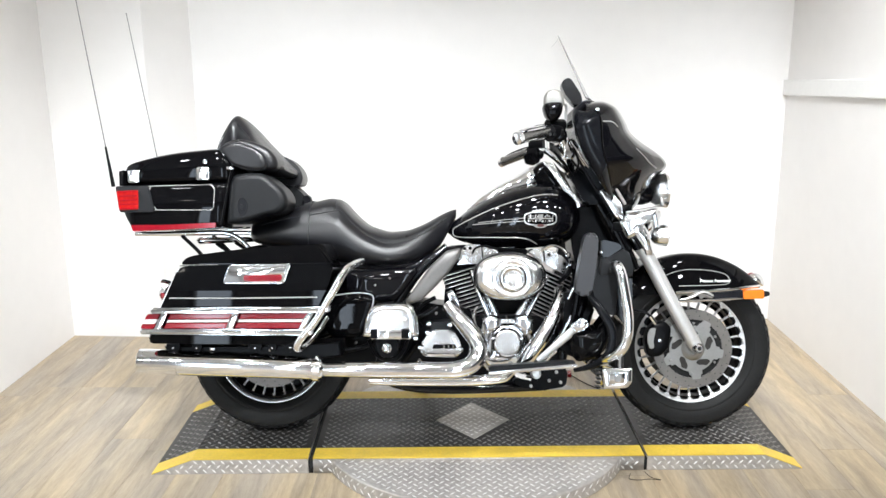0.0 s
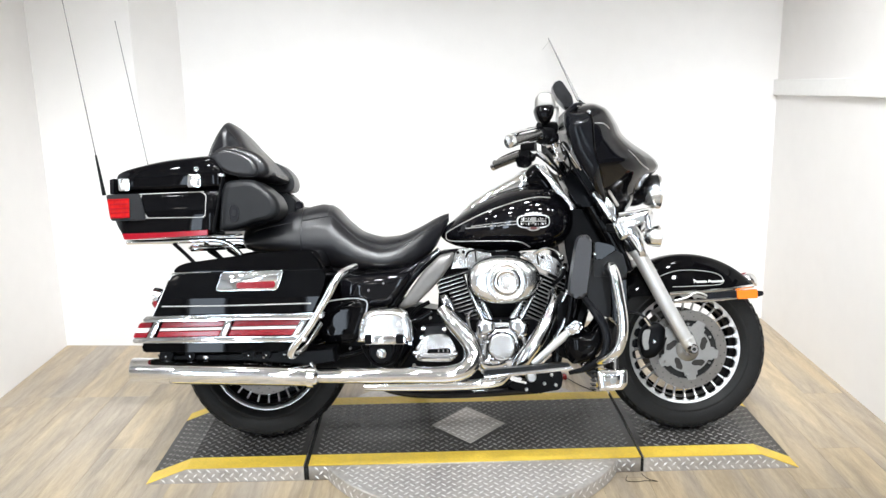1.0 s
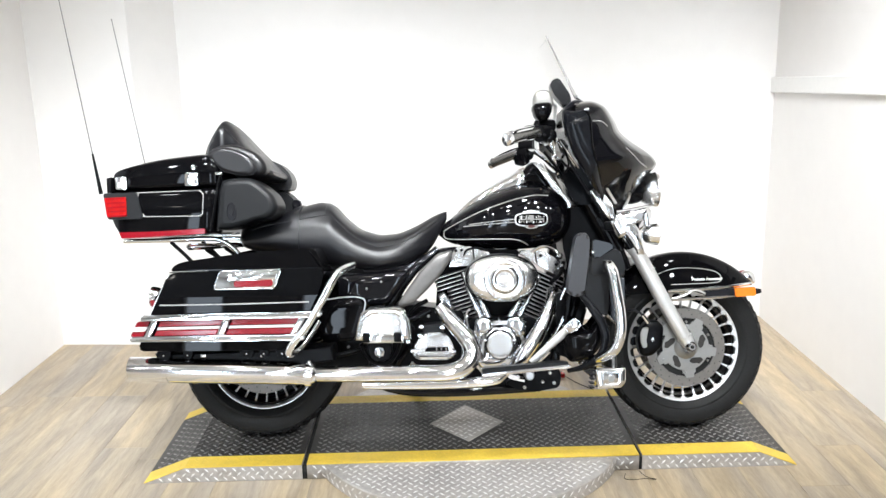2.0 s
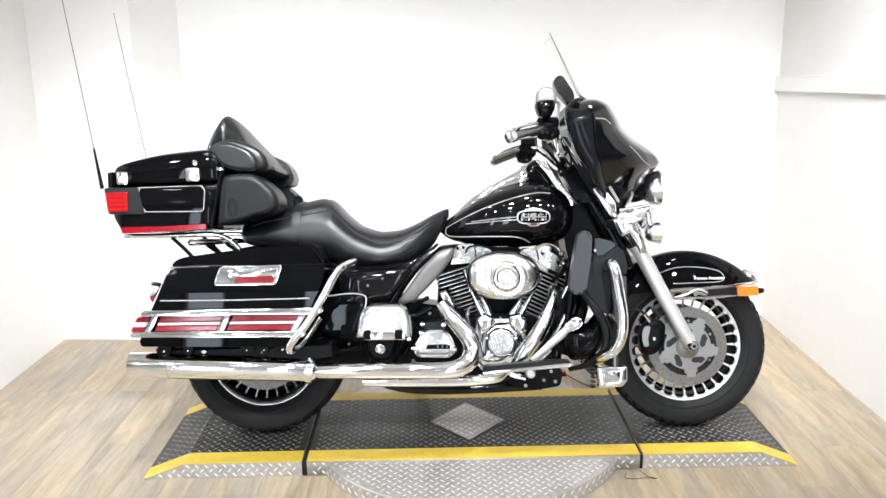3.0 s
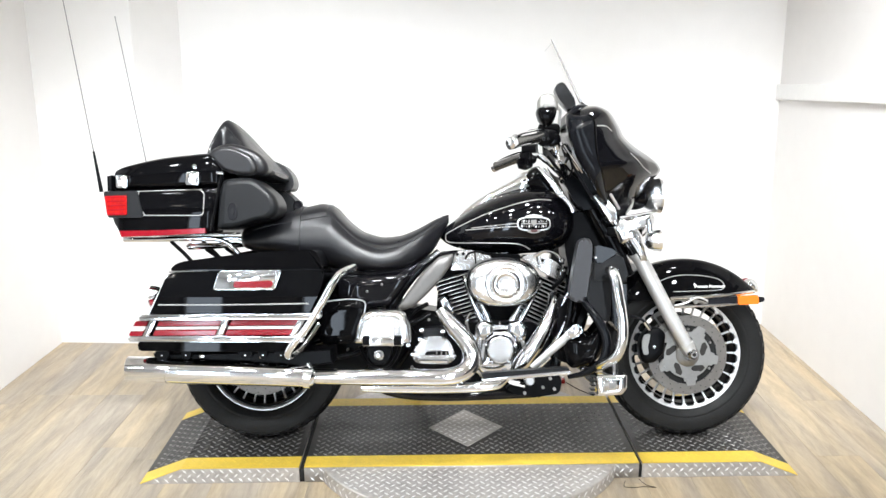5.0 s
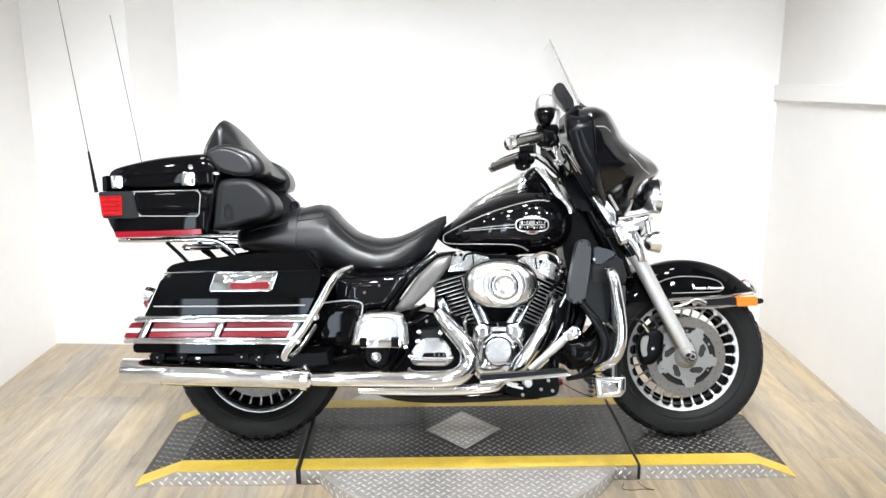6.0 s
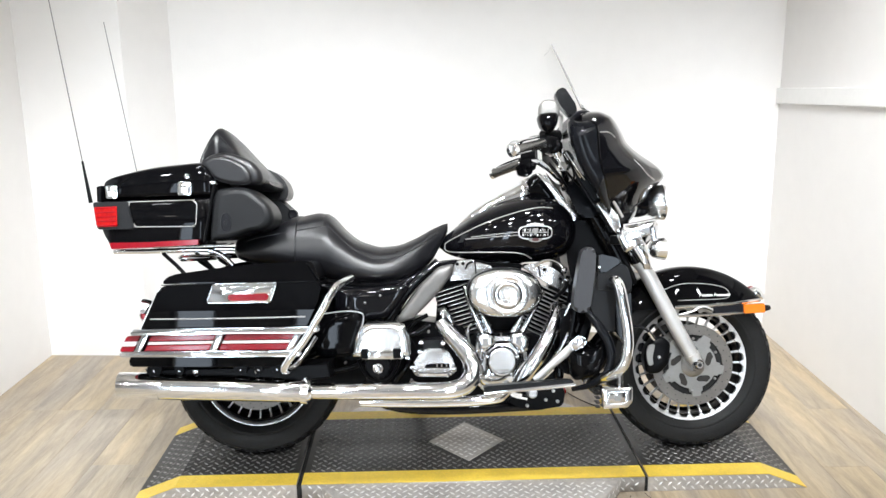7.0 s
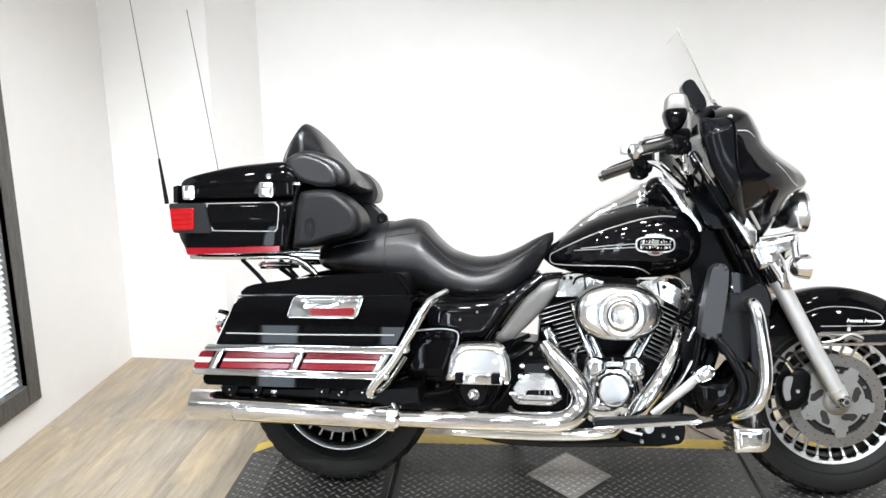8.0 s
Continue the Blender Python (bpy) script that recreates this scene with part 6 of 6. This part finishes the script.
# gearbox side cover, passenger board, starter
sc = part("gearbox_cover", prism(rounded([(-0.194, 0.302), (-0.198, 0.344), (-0.173, 0.381), (-0.154, 0.4), (-0.081, 0.4), (-0.057, 0.369), (-0.044, 0.327), (-0.057, 0.298)], 0.014), -0.12, -0.20, 0.012, 3), COVER, moto, "chrome gearbox side cover with ribs")
part("cover_slot", prism(rounded([(-0.156, 0.331), (-0.148, 0.346), (-0.069, 0.348), (-0.065, 0.331)], 0.004), -0.19, -0.2025, 0.001), SATIN, sc, "dark recessed slot")
for k in range(3):
    a, b = Vector((-0.111, -0.2, 0.34)), Vector((-0.077, -0.2, 0.34))
    p = a.lerp(b, k / 2)
    part("cover_rib", boxed((p.x - 0.003, -0.206, p.z - 0.006), (p.x + 0.003, -0.19, p.z + 0.006), 0.002, 1), CHROME, sc)
part("cover_badge", prism(rounded([(-0.181, 0.323), (-0.065, 0.323), (-0.073, 0.302), (-0.173, 0.302)], 0.006), -0.19, -0.208, 0.003), CHROME, sc)
part("cover_block", prism(rounded([(-0.16, 0.426), (-0.092, 0.43), (-0.085, 0.388), (-0.16, 0.384)], 0.006), -0.10, -0.185, 0.006), PLASTIC, moto, "dark grey sensor block")
for px in ((-0.166, -0.2, 0.423), (-0.089, -0.2, 0.419), (-0.198, -0.2, 0.334), (-0.216, -0.2, 0.369), (-0.048, -0.2, 0.327), (-0.171, -0.2, 0.39)):
    part("case_bolt", lathe([(0, -0.008), (0.008, -0.006), (0.01, 0.0), (0.01, 0.03)], px, Y, 12), CHROME, moto)
for s in (1, -1):
    fb = part("passenger_board", puff(rounded([(-0.404, 0.388), (-0.398, 0.415), (-0.376, 0.48), (-0.348, 0.503), (-0.245, 0.506), (-0.221, 0.49), (-0.202, 0.452), (-0.2, 0.388)], 0.012, 4), -0.25 * s, -0.30 * s, -0.02 * s, 6, 0.28, 0.5), COVER, moto, "chrome folded passenger footboard")
    part("board_hinge", boxed(((-0.368, -0.32, 0.413)[0], -0.325 * s, (-0.369, -0.32, 0.381)[2]), ((-0.225, -0.32, 0.412)[0], -0.29 * s, (-0.368, -0.32, 0.413)[2]), 0.004), CHROME, fb, "chrome hinge bar")
    for a, b in (((-0.369, -0.33, 0.418), (-0.344, -0.33, 0.384)), ((-0.26, -0.33, 0.418), (-0.232, -0.33, 0.384))):
        part("hinge_lug", boxed((a[0], -0.332 * s, b[2]), (b[0], -0.28 * s, a[2]), 0.004), SATIN, fb, "black hinge lug")
    for px in ((-0.36, -0.32, 0.453), (-0.248, -0.32, 0.452)):
        part("board_screw", lathe([(0, -0.006), (0.008, -0.005), (0.01, 0.002)], (px[0], -0.318 * s, px[2]), (0, s, 0), 12), SLIDER, fb)
    part("board_rib", tube([(p[0], -0.326 * s, p[2]) for p in [(-0.356, -0.32, 0.473), (-0.328, -0.32, 0.487), (-0.256, -0.32, 0.486), (-0.236, -0.32, 0.472)]], 0.003, 8, 4), CHROME, fb)
    part("board_edge", tube([(p[0], -0.318 * s, p[2]) for p in [(-0.389, -0.32, 0.401), (-0.38, -0.32, 0.461), (-0.36, -0.32, 0.493), (-0.3, -0.32, 0.5), (-0.236, -0.32, 0.494), (-0.216, -0.32, 0.46), (-0.207, -0.32, 0.4)]], 0.0035, 8, 4), CHROME, fb)
    part("mount_arm", tube([(p[0], -0.26 * s, p[2]) for p in [(-0.383, -0.26, 0.373), (-0.363, -0.26, 0.332), (-0.334, -0.26, 0.303), (-0.285, -0.26, 0.301), (-0.257, -0.26, 0.332), (-0.24, -0.26, 0.373)]], 0.007, 8, 4), SATIN, fb)
    fm = part("board_mount", prism(rounded([(-0.357, 0.378), (-0.272, 0.378), (-0.276, 0.333), (-0.297, 0.309), (-0.329, 0.309), (-0.349, 0.334)], 0.01), -0.16 * s, -0.285 * s, 0.006), SATIN, moto, "black footboard mount")
    px = (-0.313, -0.29, 0.346)
    part("mount_bolt", lathe([(0, -0.024), (0.009, -0.023), (0.012, -0.016), (0.018, -0.014), (0.02, -0.008), (0.02, 0)], (px[0], -0.285 * s, px[2]), (0, s, 0), 8), CHROME, fm, "chrome bolt")
    # rider floorboard
    rb = part("floorboard", prism(rounded([(0.045, 0.269), (0.346, 0.296), (0.358, 0.292), (0.35, 0.284), (0.049, 0.259)], 0.003), -0.3 * s, -0.35 * s, 0.003), CHROME, moto, "chrome-edged rider floorboard")
    part("board_pad", prism(rounded([(0.045, 0.283), (0.058, 0.289), (0.324, 0.306), (0.35, 0.303), (0.346, 0.296), (0.049, 0.271)], 0.004), -0.305 * s, -0.345 * s, 0.003), PLASTIC, rb, "black rubber floorboard pad")
    part("board_bracket", tube([(p[0], -0.2 * s, p[2]) for p in [(0.136, -0.2, 0.26), (0.157, -0.2, 0.235), (0.208, -0.2, 0.222)]], 0.012, 8, 3), CHROME, rb)
part("brake_pedal", tube([(0.223, -0.3, 0.3), (0.288, -0.31, 0.358), (0.342, -0.315, 0.406), (0.369, -0.32, 0.434)], [0.011, 0.013, 0.015, 0.012], 10, 4, flat=0.5), SLIDER, moto, "polished brake pedal arm")
pedal = part("pedal_pad", prism(rounded([(0.332, 0.43), (0.371, 0.459), (0.395, 0.443), (0.387, 0.42), (0.351, 0.404)], 0.006), -0.29, -0.35, 0.005), POLISH, moto, "chrome brake pedal pad")
for k in range(3):
    a, b = Vector((0.341, -0.35, 0.43)), Vector((0.376, -0.35, 0.442))
    p = a.lerp(b, k / 2)
    part("pad_stud", lathe([(0, -0.006), (0.006, -0.004), (0.007, 0.004)], p, Y, 10), CHROME, pedal)
oil = part("oil_filter_mount", prism(rounded([(0.203, 0.256), (0.331, 0.264), (0.348, 0.235), (0.339, 0.184), (0.255, 0.171), (0.181, 0.18), (0.139, 0.201)], 0.012), -0.04, -0.17, 0.008), SATIN, moto, "black lower engine cover")
for px in ((0.277, -0.18, 0.256), (0.304, -0.18, 0.24), (0.277, -0.18, 0.208), (0.319, -0.18, 0.202), (0.21, -0.18, 0.188)):
    part("case_bolt", lathe([(0, -0.008), (0.0045, -0.006), (0.006, 0.0), (0.006, 0.02)], px, Y, 10), SLIDER, oil)
part("oil_plug", lathe([(0, -0.03), (0.014, -0.03), (0.018, -0.02), (0.02, 0.0), (0.02, 0.02)], (0.227, -0.18, 0.236), Y, 14), ALU, oil)
# frame
for s in (1, -1):
    for pts, r in (([(0.438, -0.06, 0.739), (0.389, -0.1, 0.569), (0.343, -0.12, 0.357), (0.31, -0.13, 0.21), (0.257, -0.13, 0.18)], 0.02), ([(0.257, -0.13, 0.18), (-0.082, -0.13, 0.168), (-0.295, -0.13, 0.19), (-0.422, -0.13, 0.276)], 0.018), ([(0.443, -0.03, 0.783), (0.137, -0.05, 0.697), (-0.08, -0.08, 0.688), (-0.208, -0.13, 0.636), (-0.312, -0.15, 0.574), (-0.419, -0.15, 0.448)], 0.018),
                   ([(-0.101, -0.12, 0.699), (-0.197, -0.14, 0.62), (-0.292, -0.14, 0.478), (-0.314, -0.14, 0.362)], 0.018), ([(-0.208, -0.13, 0.636), (-0.419, -0.14, 0.621), (-0.588, -0.14, 0.621), (-0.779, -0.14, 0.639)], 0.016), ([(-0.42, -0.14, 0.447), (-0.588, -0.15, 0.364), (-0.735, -0.16, 0.313)], 0.022)):
        pts = pts if s > 0 else mirror(pts)
        part("frame_tube", tube(pts, r, 12, 4), GLOSS, moto)
    sh = part("rear_shock", tube([(p[0], -0.17 * s, p[2]) for p in [(-0.499, -0.17, 0.597), (-0.584, -0.17, 0.45), (-0.627, -0.17, 0.324)]], [0.024, 0.026, 0.022], 14, 3), SATIN, moto, "black rear shock")
    sp = part("side_cover", puff(rounded([(-0.536, 0.498), (-0.49, 0.535), (-0.392, 0.539), (-0.363, 0.518), (-0.378, 0.457), (-0.409, 0.379), (-0.516, 0.375), (-0.545, 0.416)], 0.02, 3), -0.15 * s, -0.235 * s, -0.015 * s, 5, 0.4, 0.4), PAINT, moto, "gloss black side cover")
    part("cover_trim", tube([(p[0], -0.25 * s, p[2]) for p in [(-0.505, -0.25, 0.532), (-0.438, -0.25, 0.54), (-0.387, -0.25, 0.538), (-0.364, -0.25, 0.521), (-0.379, -0.25, 0.458), (-0.404, -0.25, 0.392)]], 0.0024, 6, 3), ALU, sp, "bright trim line")
    part("battery_cover", puff(rounded([(-0.47, 0.615), (-0.205, 0.627), (-0.23, 0.577), (-0.288, 0.504), (-0.413, 0.494), (-0.471, 0.536)], 0.02, 3), -0.12 * s, -0.18 * s, -0.02 * s, 5, 0.4, 0.4), GLOSS, moto, "gloss black frame cover")
    part("air_deflector", puff(rounded([(-0.254, 0.504), (-0.208, 0.568), (-0.158, 0.636), (-0.101, 0.689), (-0.047, 0.701), (-0.055, 0.664), (-0.089, 0.615), (-0.138, 0.561), (-0.194, 0.508), (-0.237, 0.494)], 0.012, 3), -0.19 * s, -0.205 * s, -0.02 * s, 5, 0.4, 0.4), DEFLECT, moto, "grey heat deflector")
    # lower fairing with glove box
    lf = part("lower_fairing", prism(rounded([(0.439, 0.669), (0.458, 0.663), (0.522, 0.697), (0.543, 0.684), (0.556, 0.634), (0.554, 0.598), (0.496, 0.594), (0.496, 0.49), (0.492, 0.459), (0.435, 0.48), (0.413, 0.538), (0.423, 0.599)], 0.008, 3), -0.17 * s, -0.325 * s, 0.008, 3), PLASTIC, moto, "dark grey lower fairing", 0.35)
    part("lower_panel", prism(rounded([(0.438, 0.732), (0.462, 0.727), (0.505, 0.716), (0.524, 0.698), (0.458, 0.663), (0.442, 0.669)], 0.01, 3), -0.2 * s, -0.329 * s, 0.006, 3), PAINT, lf, "gloss black upper panel", 0.35)
    part("lower_recess", prism(rounded([(0.503, 0.591), (0.561, 0.596), (0.558, 0.454), (0.537, 0.414), (0.504, 0.464)], 0.01, 3), -0.17 * s, -0.3 * s, 0.006, 3), GLOSSIN, lf, "black recess behind the guard", 0.35)
    part("panel_seam", tube([(x, -0.338 * s, z) for x, z in [(0.44, 0.728), (0.439, 0.673), (0.437, 0.61)]], 0.0026, 6, 2), GAPBLACK, lf)
    part("panel_seam", tube([(x, -0.332 * s, z) for x, z in [(0.439, 0.608), (0.494, 0.606), (0.545, 0.607)]], 0.002, 6, 2), GAPBLACK, lf)
    part("panel_screw", lathe([(0, -0.006), (0.005, -0.005), (0.006, 0.003)], (0.441, -0.338 * s, 0.687), (0, s, 0), 10), CHROME, lf)
    part("vent_vane", prism(rounded([(0.391, 0.752), (0.415, 0.755), (0.428, 0.739), (0.426, 0.684), (0.406, 0.541), (0.382, 0.53), (0.353, 0.541), (0.35, 0.568), (0.36, 0.634), (0.373, 0.705), (0.38, 0.738)], 0.014, 3), -0.3 * s, -0.36 * s, 0.012, 4), VANE, lf, "grey vertical vent vane", 0.9)
    part("glove_box", puff(rounded([(0.334, 0.401), (0.374, 0.409), (0.437, 0.411), (0.468, 0.452), (0.484, 0.44), (0.48, 0.377), (0.46, 0.337), (0.425, 0.306), (0.358, 0.296), (0.34, 0.334)], 0.015, 4), -0.16 * s, -0.30 * s, -0.04 * s, 7, 0.6, 0.15), PAINT, moto, "gloss black rounded lower pod")
    sweep = [(0.395, -0.33, 0.543), (0.436, -0.345, 0.488), (0.47, -0.35, 0.43), (0.478, -0.35, 0.374), (0.459, -0.345, 0.326), (0.415, -0.33, 0.288), (0.351, -0.3, 0.266)]
    part("fairing_sweep", tube(sweep if s > 0 else mirror(sweep), [0.01, 0.015, 0.017, 0.016, 0.014, 0.012, 0.008], 12, 5, flat=0.6), GLOSSIN, moto, "black sweeping fairing edge")
    up = [(0.368, -0.27, 0.534), (0.36, -0.27, 0.482), (0.352, -0.27, 0.437)]
    part("guard_stay", tube(up if s > 0 else mirror(up), 0.011, 12, 3), PAINT, moto)
    part("lower_shroud", prism(rounded([(0.325, 0.538), (0.414, 0.538), (0.443, 0.497), (0.406, 0.436), (0.382, 0.294), (0.325, 0.314)], 0.012), -0.06 * s, -0.22 * s, 0.01), SATIN, moto)
    eg = [(0.474, -0.1, 0.226), (0.432, -0.2, 0.268), (0.44, -0.3, 0.3), (0.486, -0.39, 0.337), (0.513, -0.41, 0.384), (0.52, -0.415, 0.452), (0.509, -0.41, 0.548), (0.496, -0.4, 0.621), (0.486, -0.37, 0.643), (0.482, -0.33, 0.63)]
    eg = eg if s > 0 else mirror(eg)
    part("engine_guard", tube(eg, 0.0185, 16, 6), CHROME, moto, "chrome engine guard")
    pg = part("highway_peg", puff(rounded([(0.428, 0.291), (0.532, 0.294), (0.532, 0.244), (0.515, 0.225), (0.434, 0.221)], 0.008), -0.36 * s, -0.418 * s, -0.012 * s, 5, 0.3, 0.5), CHROME, moto, "chrome folding highway peg")
    part("peg_insert", prism(rounded([(0.448, 0.277), (0.509, 0.281), (0.505, 0.242), (0.452, 0.239)], 0.006), -0.42 * s, -0.432 * s, 0.003), CHROME, pg)
    part("peg_shield", prism(rounded([(0.467, 0.269), (0.494, 0.271), (0.49, 0.25), (0.471, 0.248)], 0.005), -0.42 * s, -0.435 * s, 0.003), GREYMET, pg)
    for k in range(5):
        a, b = Vector((0.421, -0.43, 0.285)), Vector((0.417, -0.43, 0.227))
        p = a.lerp(b, k / 4)
        part("peg_rib", boxed((p.x - 0.007, -0.42 * s, p.z - 0.002), (p.x + 0.008, -0.38 * s, p.z + 0.002), 0.001, 1), PLASTIC, pg)
    part("peg_arm", tube([(p[0], -0.36 * s, p[2]) for p in [(0.504, -0.36, 0.324), (0.504, -0.36, 0.297), (0.5, -0.36, 0.277)]], 0.01, 8, 2), CHROME, pg)
for pts, r, mt in (([(-0.29, -0.17, 0.481), (-0.248, -0.19, 0.451), (-0.196, -0.19, 0.451), (-0.133, -0.18, 0.481)], 0.012, PAINT),
                   ([(-0.197, -0.15, 0.405), (-0.217, -0.17, 0.449), (-0.189, -0.18, 0.492), (-0.144, -0.16, 0.515)], 0.008, SATIN), ([(-0.556, -0.22, 0.348), (-0.492, -0.24, 0.33), (-0.41, -0.24, 0.342), (-0.363, -0.25, 0.364)], 0.008, SATIN), ([(-0.206, -0.2, 0.286), (-0.164, -0.22, 0.276), (-0.051, -0.22, 0.278)], 0.006, CHROME),
                   ([(-0.259, -0.16, 0.28), (-0.228, -0.18, 0.325), (-0.202, -0.19, 0.368)], 0.01, PAINT), ([(0.302, -0.2, 0.451), (0.332, -0.21, 0.493), (0.363, -0.22, 0.555)], 0.007, CHROME), ([(0.275, -0.2, 0.326), (0.322, -0.22, 0.391), (0.354, -0.23, 0.453)], 0.009, CHROME)):
    part("hose", tube(pts, r, 10, 4), mt, moto)
for px, r in (((-0.363, -0.2, 0.565), 0.007), ((-0.309, -0.2, 0.59), 0.006), ((-0.264, -0.2, 0.44), 0.008), ((-0.235, -0.2, 0.402), 0.007), ((-0.202, -0.2, 0.286), 0.008), ((-0.489, -0.2, 0.345), 0.008), ((-0.435, -0.2, 0.353), 0.007), ((-0.546, -0.22, 0.315), 0.007), ((-0.139, -0.2, 0.46), 0.007)):
    part("frame_bolt", lathe([(0, -0.007), (r * 0.5, -0.006), (r * 0.7, -0.002), (r * 0.7, 0.02)], px, Y, 10), GREYMET, moto)
for px, r in (((0.015, -0.12, 0.684), .006), ((0.064, -0.12, 0.677), .005), ((0.227, -0.12, 0.679), .006), ((0.301, -0.12, 0.672), .006), ((0.352, -0.12, 0.625), .006), ((0.13, -0.14, 0.42), .009), ((0.113, -0.14, 0.39), .006), ((0.151, -0.14, 0.39), .006),
              ((0.035, -0.18, 0.282), .006), ((0.206, -0.18, 0.282), .006), ((0.048, -0.18, 0.387), .006), ((0.198, -0.18, 0.386), .006), ((0.06, -0.18, 0.251), .005), ((0.173, -0.18, 0.25), .005), ((0.346, -0.2, 0.674), .009), ((0.354, -0.2, 0.637), .007)):
    part("engine_bolt", lathe([(0, -0.008), (r * 0.7, -0.007), (r, -0.002), (r, 0.02)], px, Y, 10), CHROME, moto)
for pts, r, mt in (([(-0.006, -0.12, 0.673), (0.009, -0.13, 0.699), (0.051, -0.13, 0.705), (0.09, -0.12, 0.69)], 0.004, SATIN), ([(0.249, -0.12, 0.685), (0.29, -0.13, 0.706), (0.333, -0.14, 0.694), (0.355, -0.16, 0.66)], 0.006, CHROME), ([(0.024, -0.16, 0.363), (0.007, -0.17, 0.407), (-0.001, -0.16, 0.448), (0.016, -0.14, 0.477)], 0.007, CHROME),
                   ([(0.139, -0.16, 0.363), (0.133, -0.15, 0.404), (0.122, -0.13, 0.444)], 0.006, CHROME), ([(0.224, -0.17, 0.364), (0.256, -0.18, 0.407), (0.278, -0.17, 0.456)], 0.006, SATIN), ([(0.317, -0.16, 0.573), (0.347, -0.19, 0.607), (0.358, -0.2, 0.653)], 0.008, SATIN), ([(0.208, -0.2, 0.243), (0.259, -0.21, 0.286), (0.3, -0.21, 0.323)], 0.006, CHROME)):
    part("fuel_line", tube(pts, r, 8, 4), mt, moto)
stand = part("side_stand", tube([(-0.12, 0.16, 0.18), (-0.16, 0.25, 0.13), (-0.2, 0.33, 0.09)], 0.014, 10, 3), SATIN, moto, "black side stand")
part("stand_foot", tube([(-0.19, 0.325, 0.088), (-0.235, 0.34, 0.088)], [0.012, 0.016], 10, 1), SATIN, stand)

# ---- floor planks ----
SUBFLOOR = material("dark_subfloor", (0.12, 0.1, 0.08), 0.6, var=0.2, scale=4)
floor = tagged(link_mesh("floor", boxed((XSL - 0.15, YF - 0.15, -0.1), (XSR + 0.15, YB + 0.15, -0.003)), SUBFLOOR), "floor of pale oak-look planks", "floor", kind="structure")
PW, PL = 0.172, 1.22
rng = random.Random(4)
meshes = {}


def plank_mesh(length):
    key = round(length, 2)
    if key not in meshes:
        me = bpy.data.meshes.new("plank")
        bm = boxed((0.0003, 0.0003, -0.003), (PW - 0.0003, length - 0.0003, 0.0), 0.0007, 1)
        bm.to_mesh(me)
        bm.free()
        me.materials.append(PLANK)
        meshes[key] = me
    return meshes[key]


verts, faces = [], []
x = XSL - 0.1
while x < XSR + 0.1:
    y = YF - 0.1 - round(rng.uniform(0.0, 1.1), 1)
    while y < YB + 0.1:
        if XL - 0.3 < x < XR + 0.2 and y > -3.6:
            pk = new("plank", plank_mesh(PL))
            pk.parent = floor
            pk.location = (x, y, 0.0)
        else:
            k = len(verts)
            x0, x1, y0, y1 = x + 0.0005, x + PW - 0.0005, y + 0.0005, y + PL - 0.0005
            verts += [(x0, y0, 0), (x1, y0, 0), (x1, y1, 0), (x0, y1, 0), (x0, y0, -0.003), (x1, y0, -0.003), (x1, y1, -0.003), (x0, y1, -0.003)]
            faces += [tuple(k + i for i in f) for f in ((0, 1, 2, 3), (0, 4, 5, 1), (1, 5, 6, 2), (2, 6, 7, 3), (3, 7, 4, 0))]
        y += PL
    x += PW
me = bpy.data.meshes.new("far_planks")
me.from_pydata(verts, [], faces)
me.materials.append(PLANK)
far = new("far_planks", me)
far.parent = floor
tagged(far, "pale oak-look planks of the show room", kind="stuff")
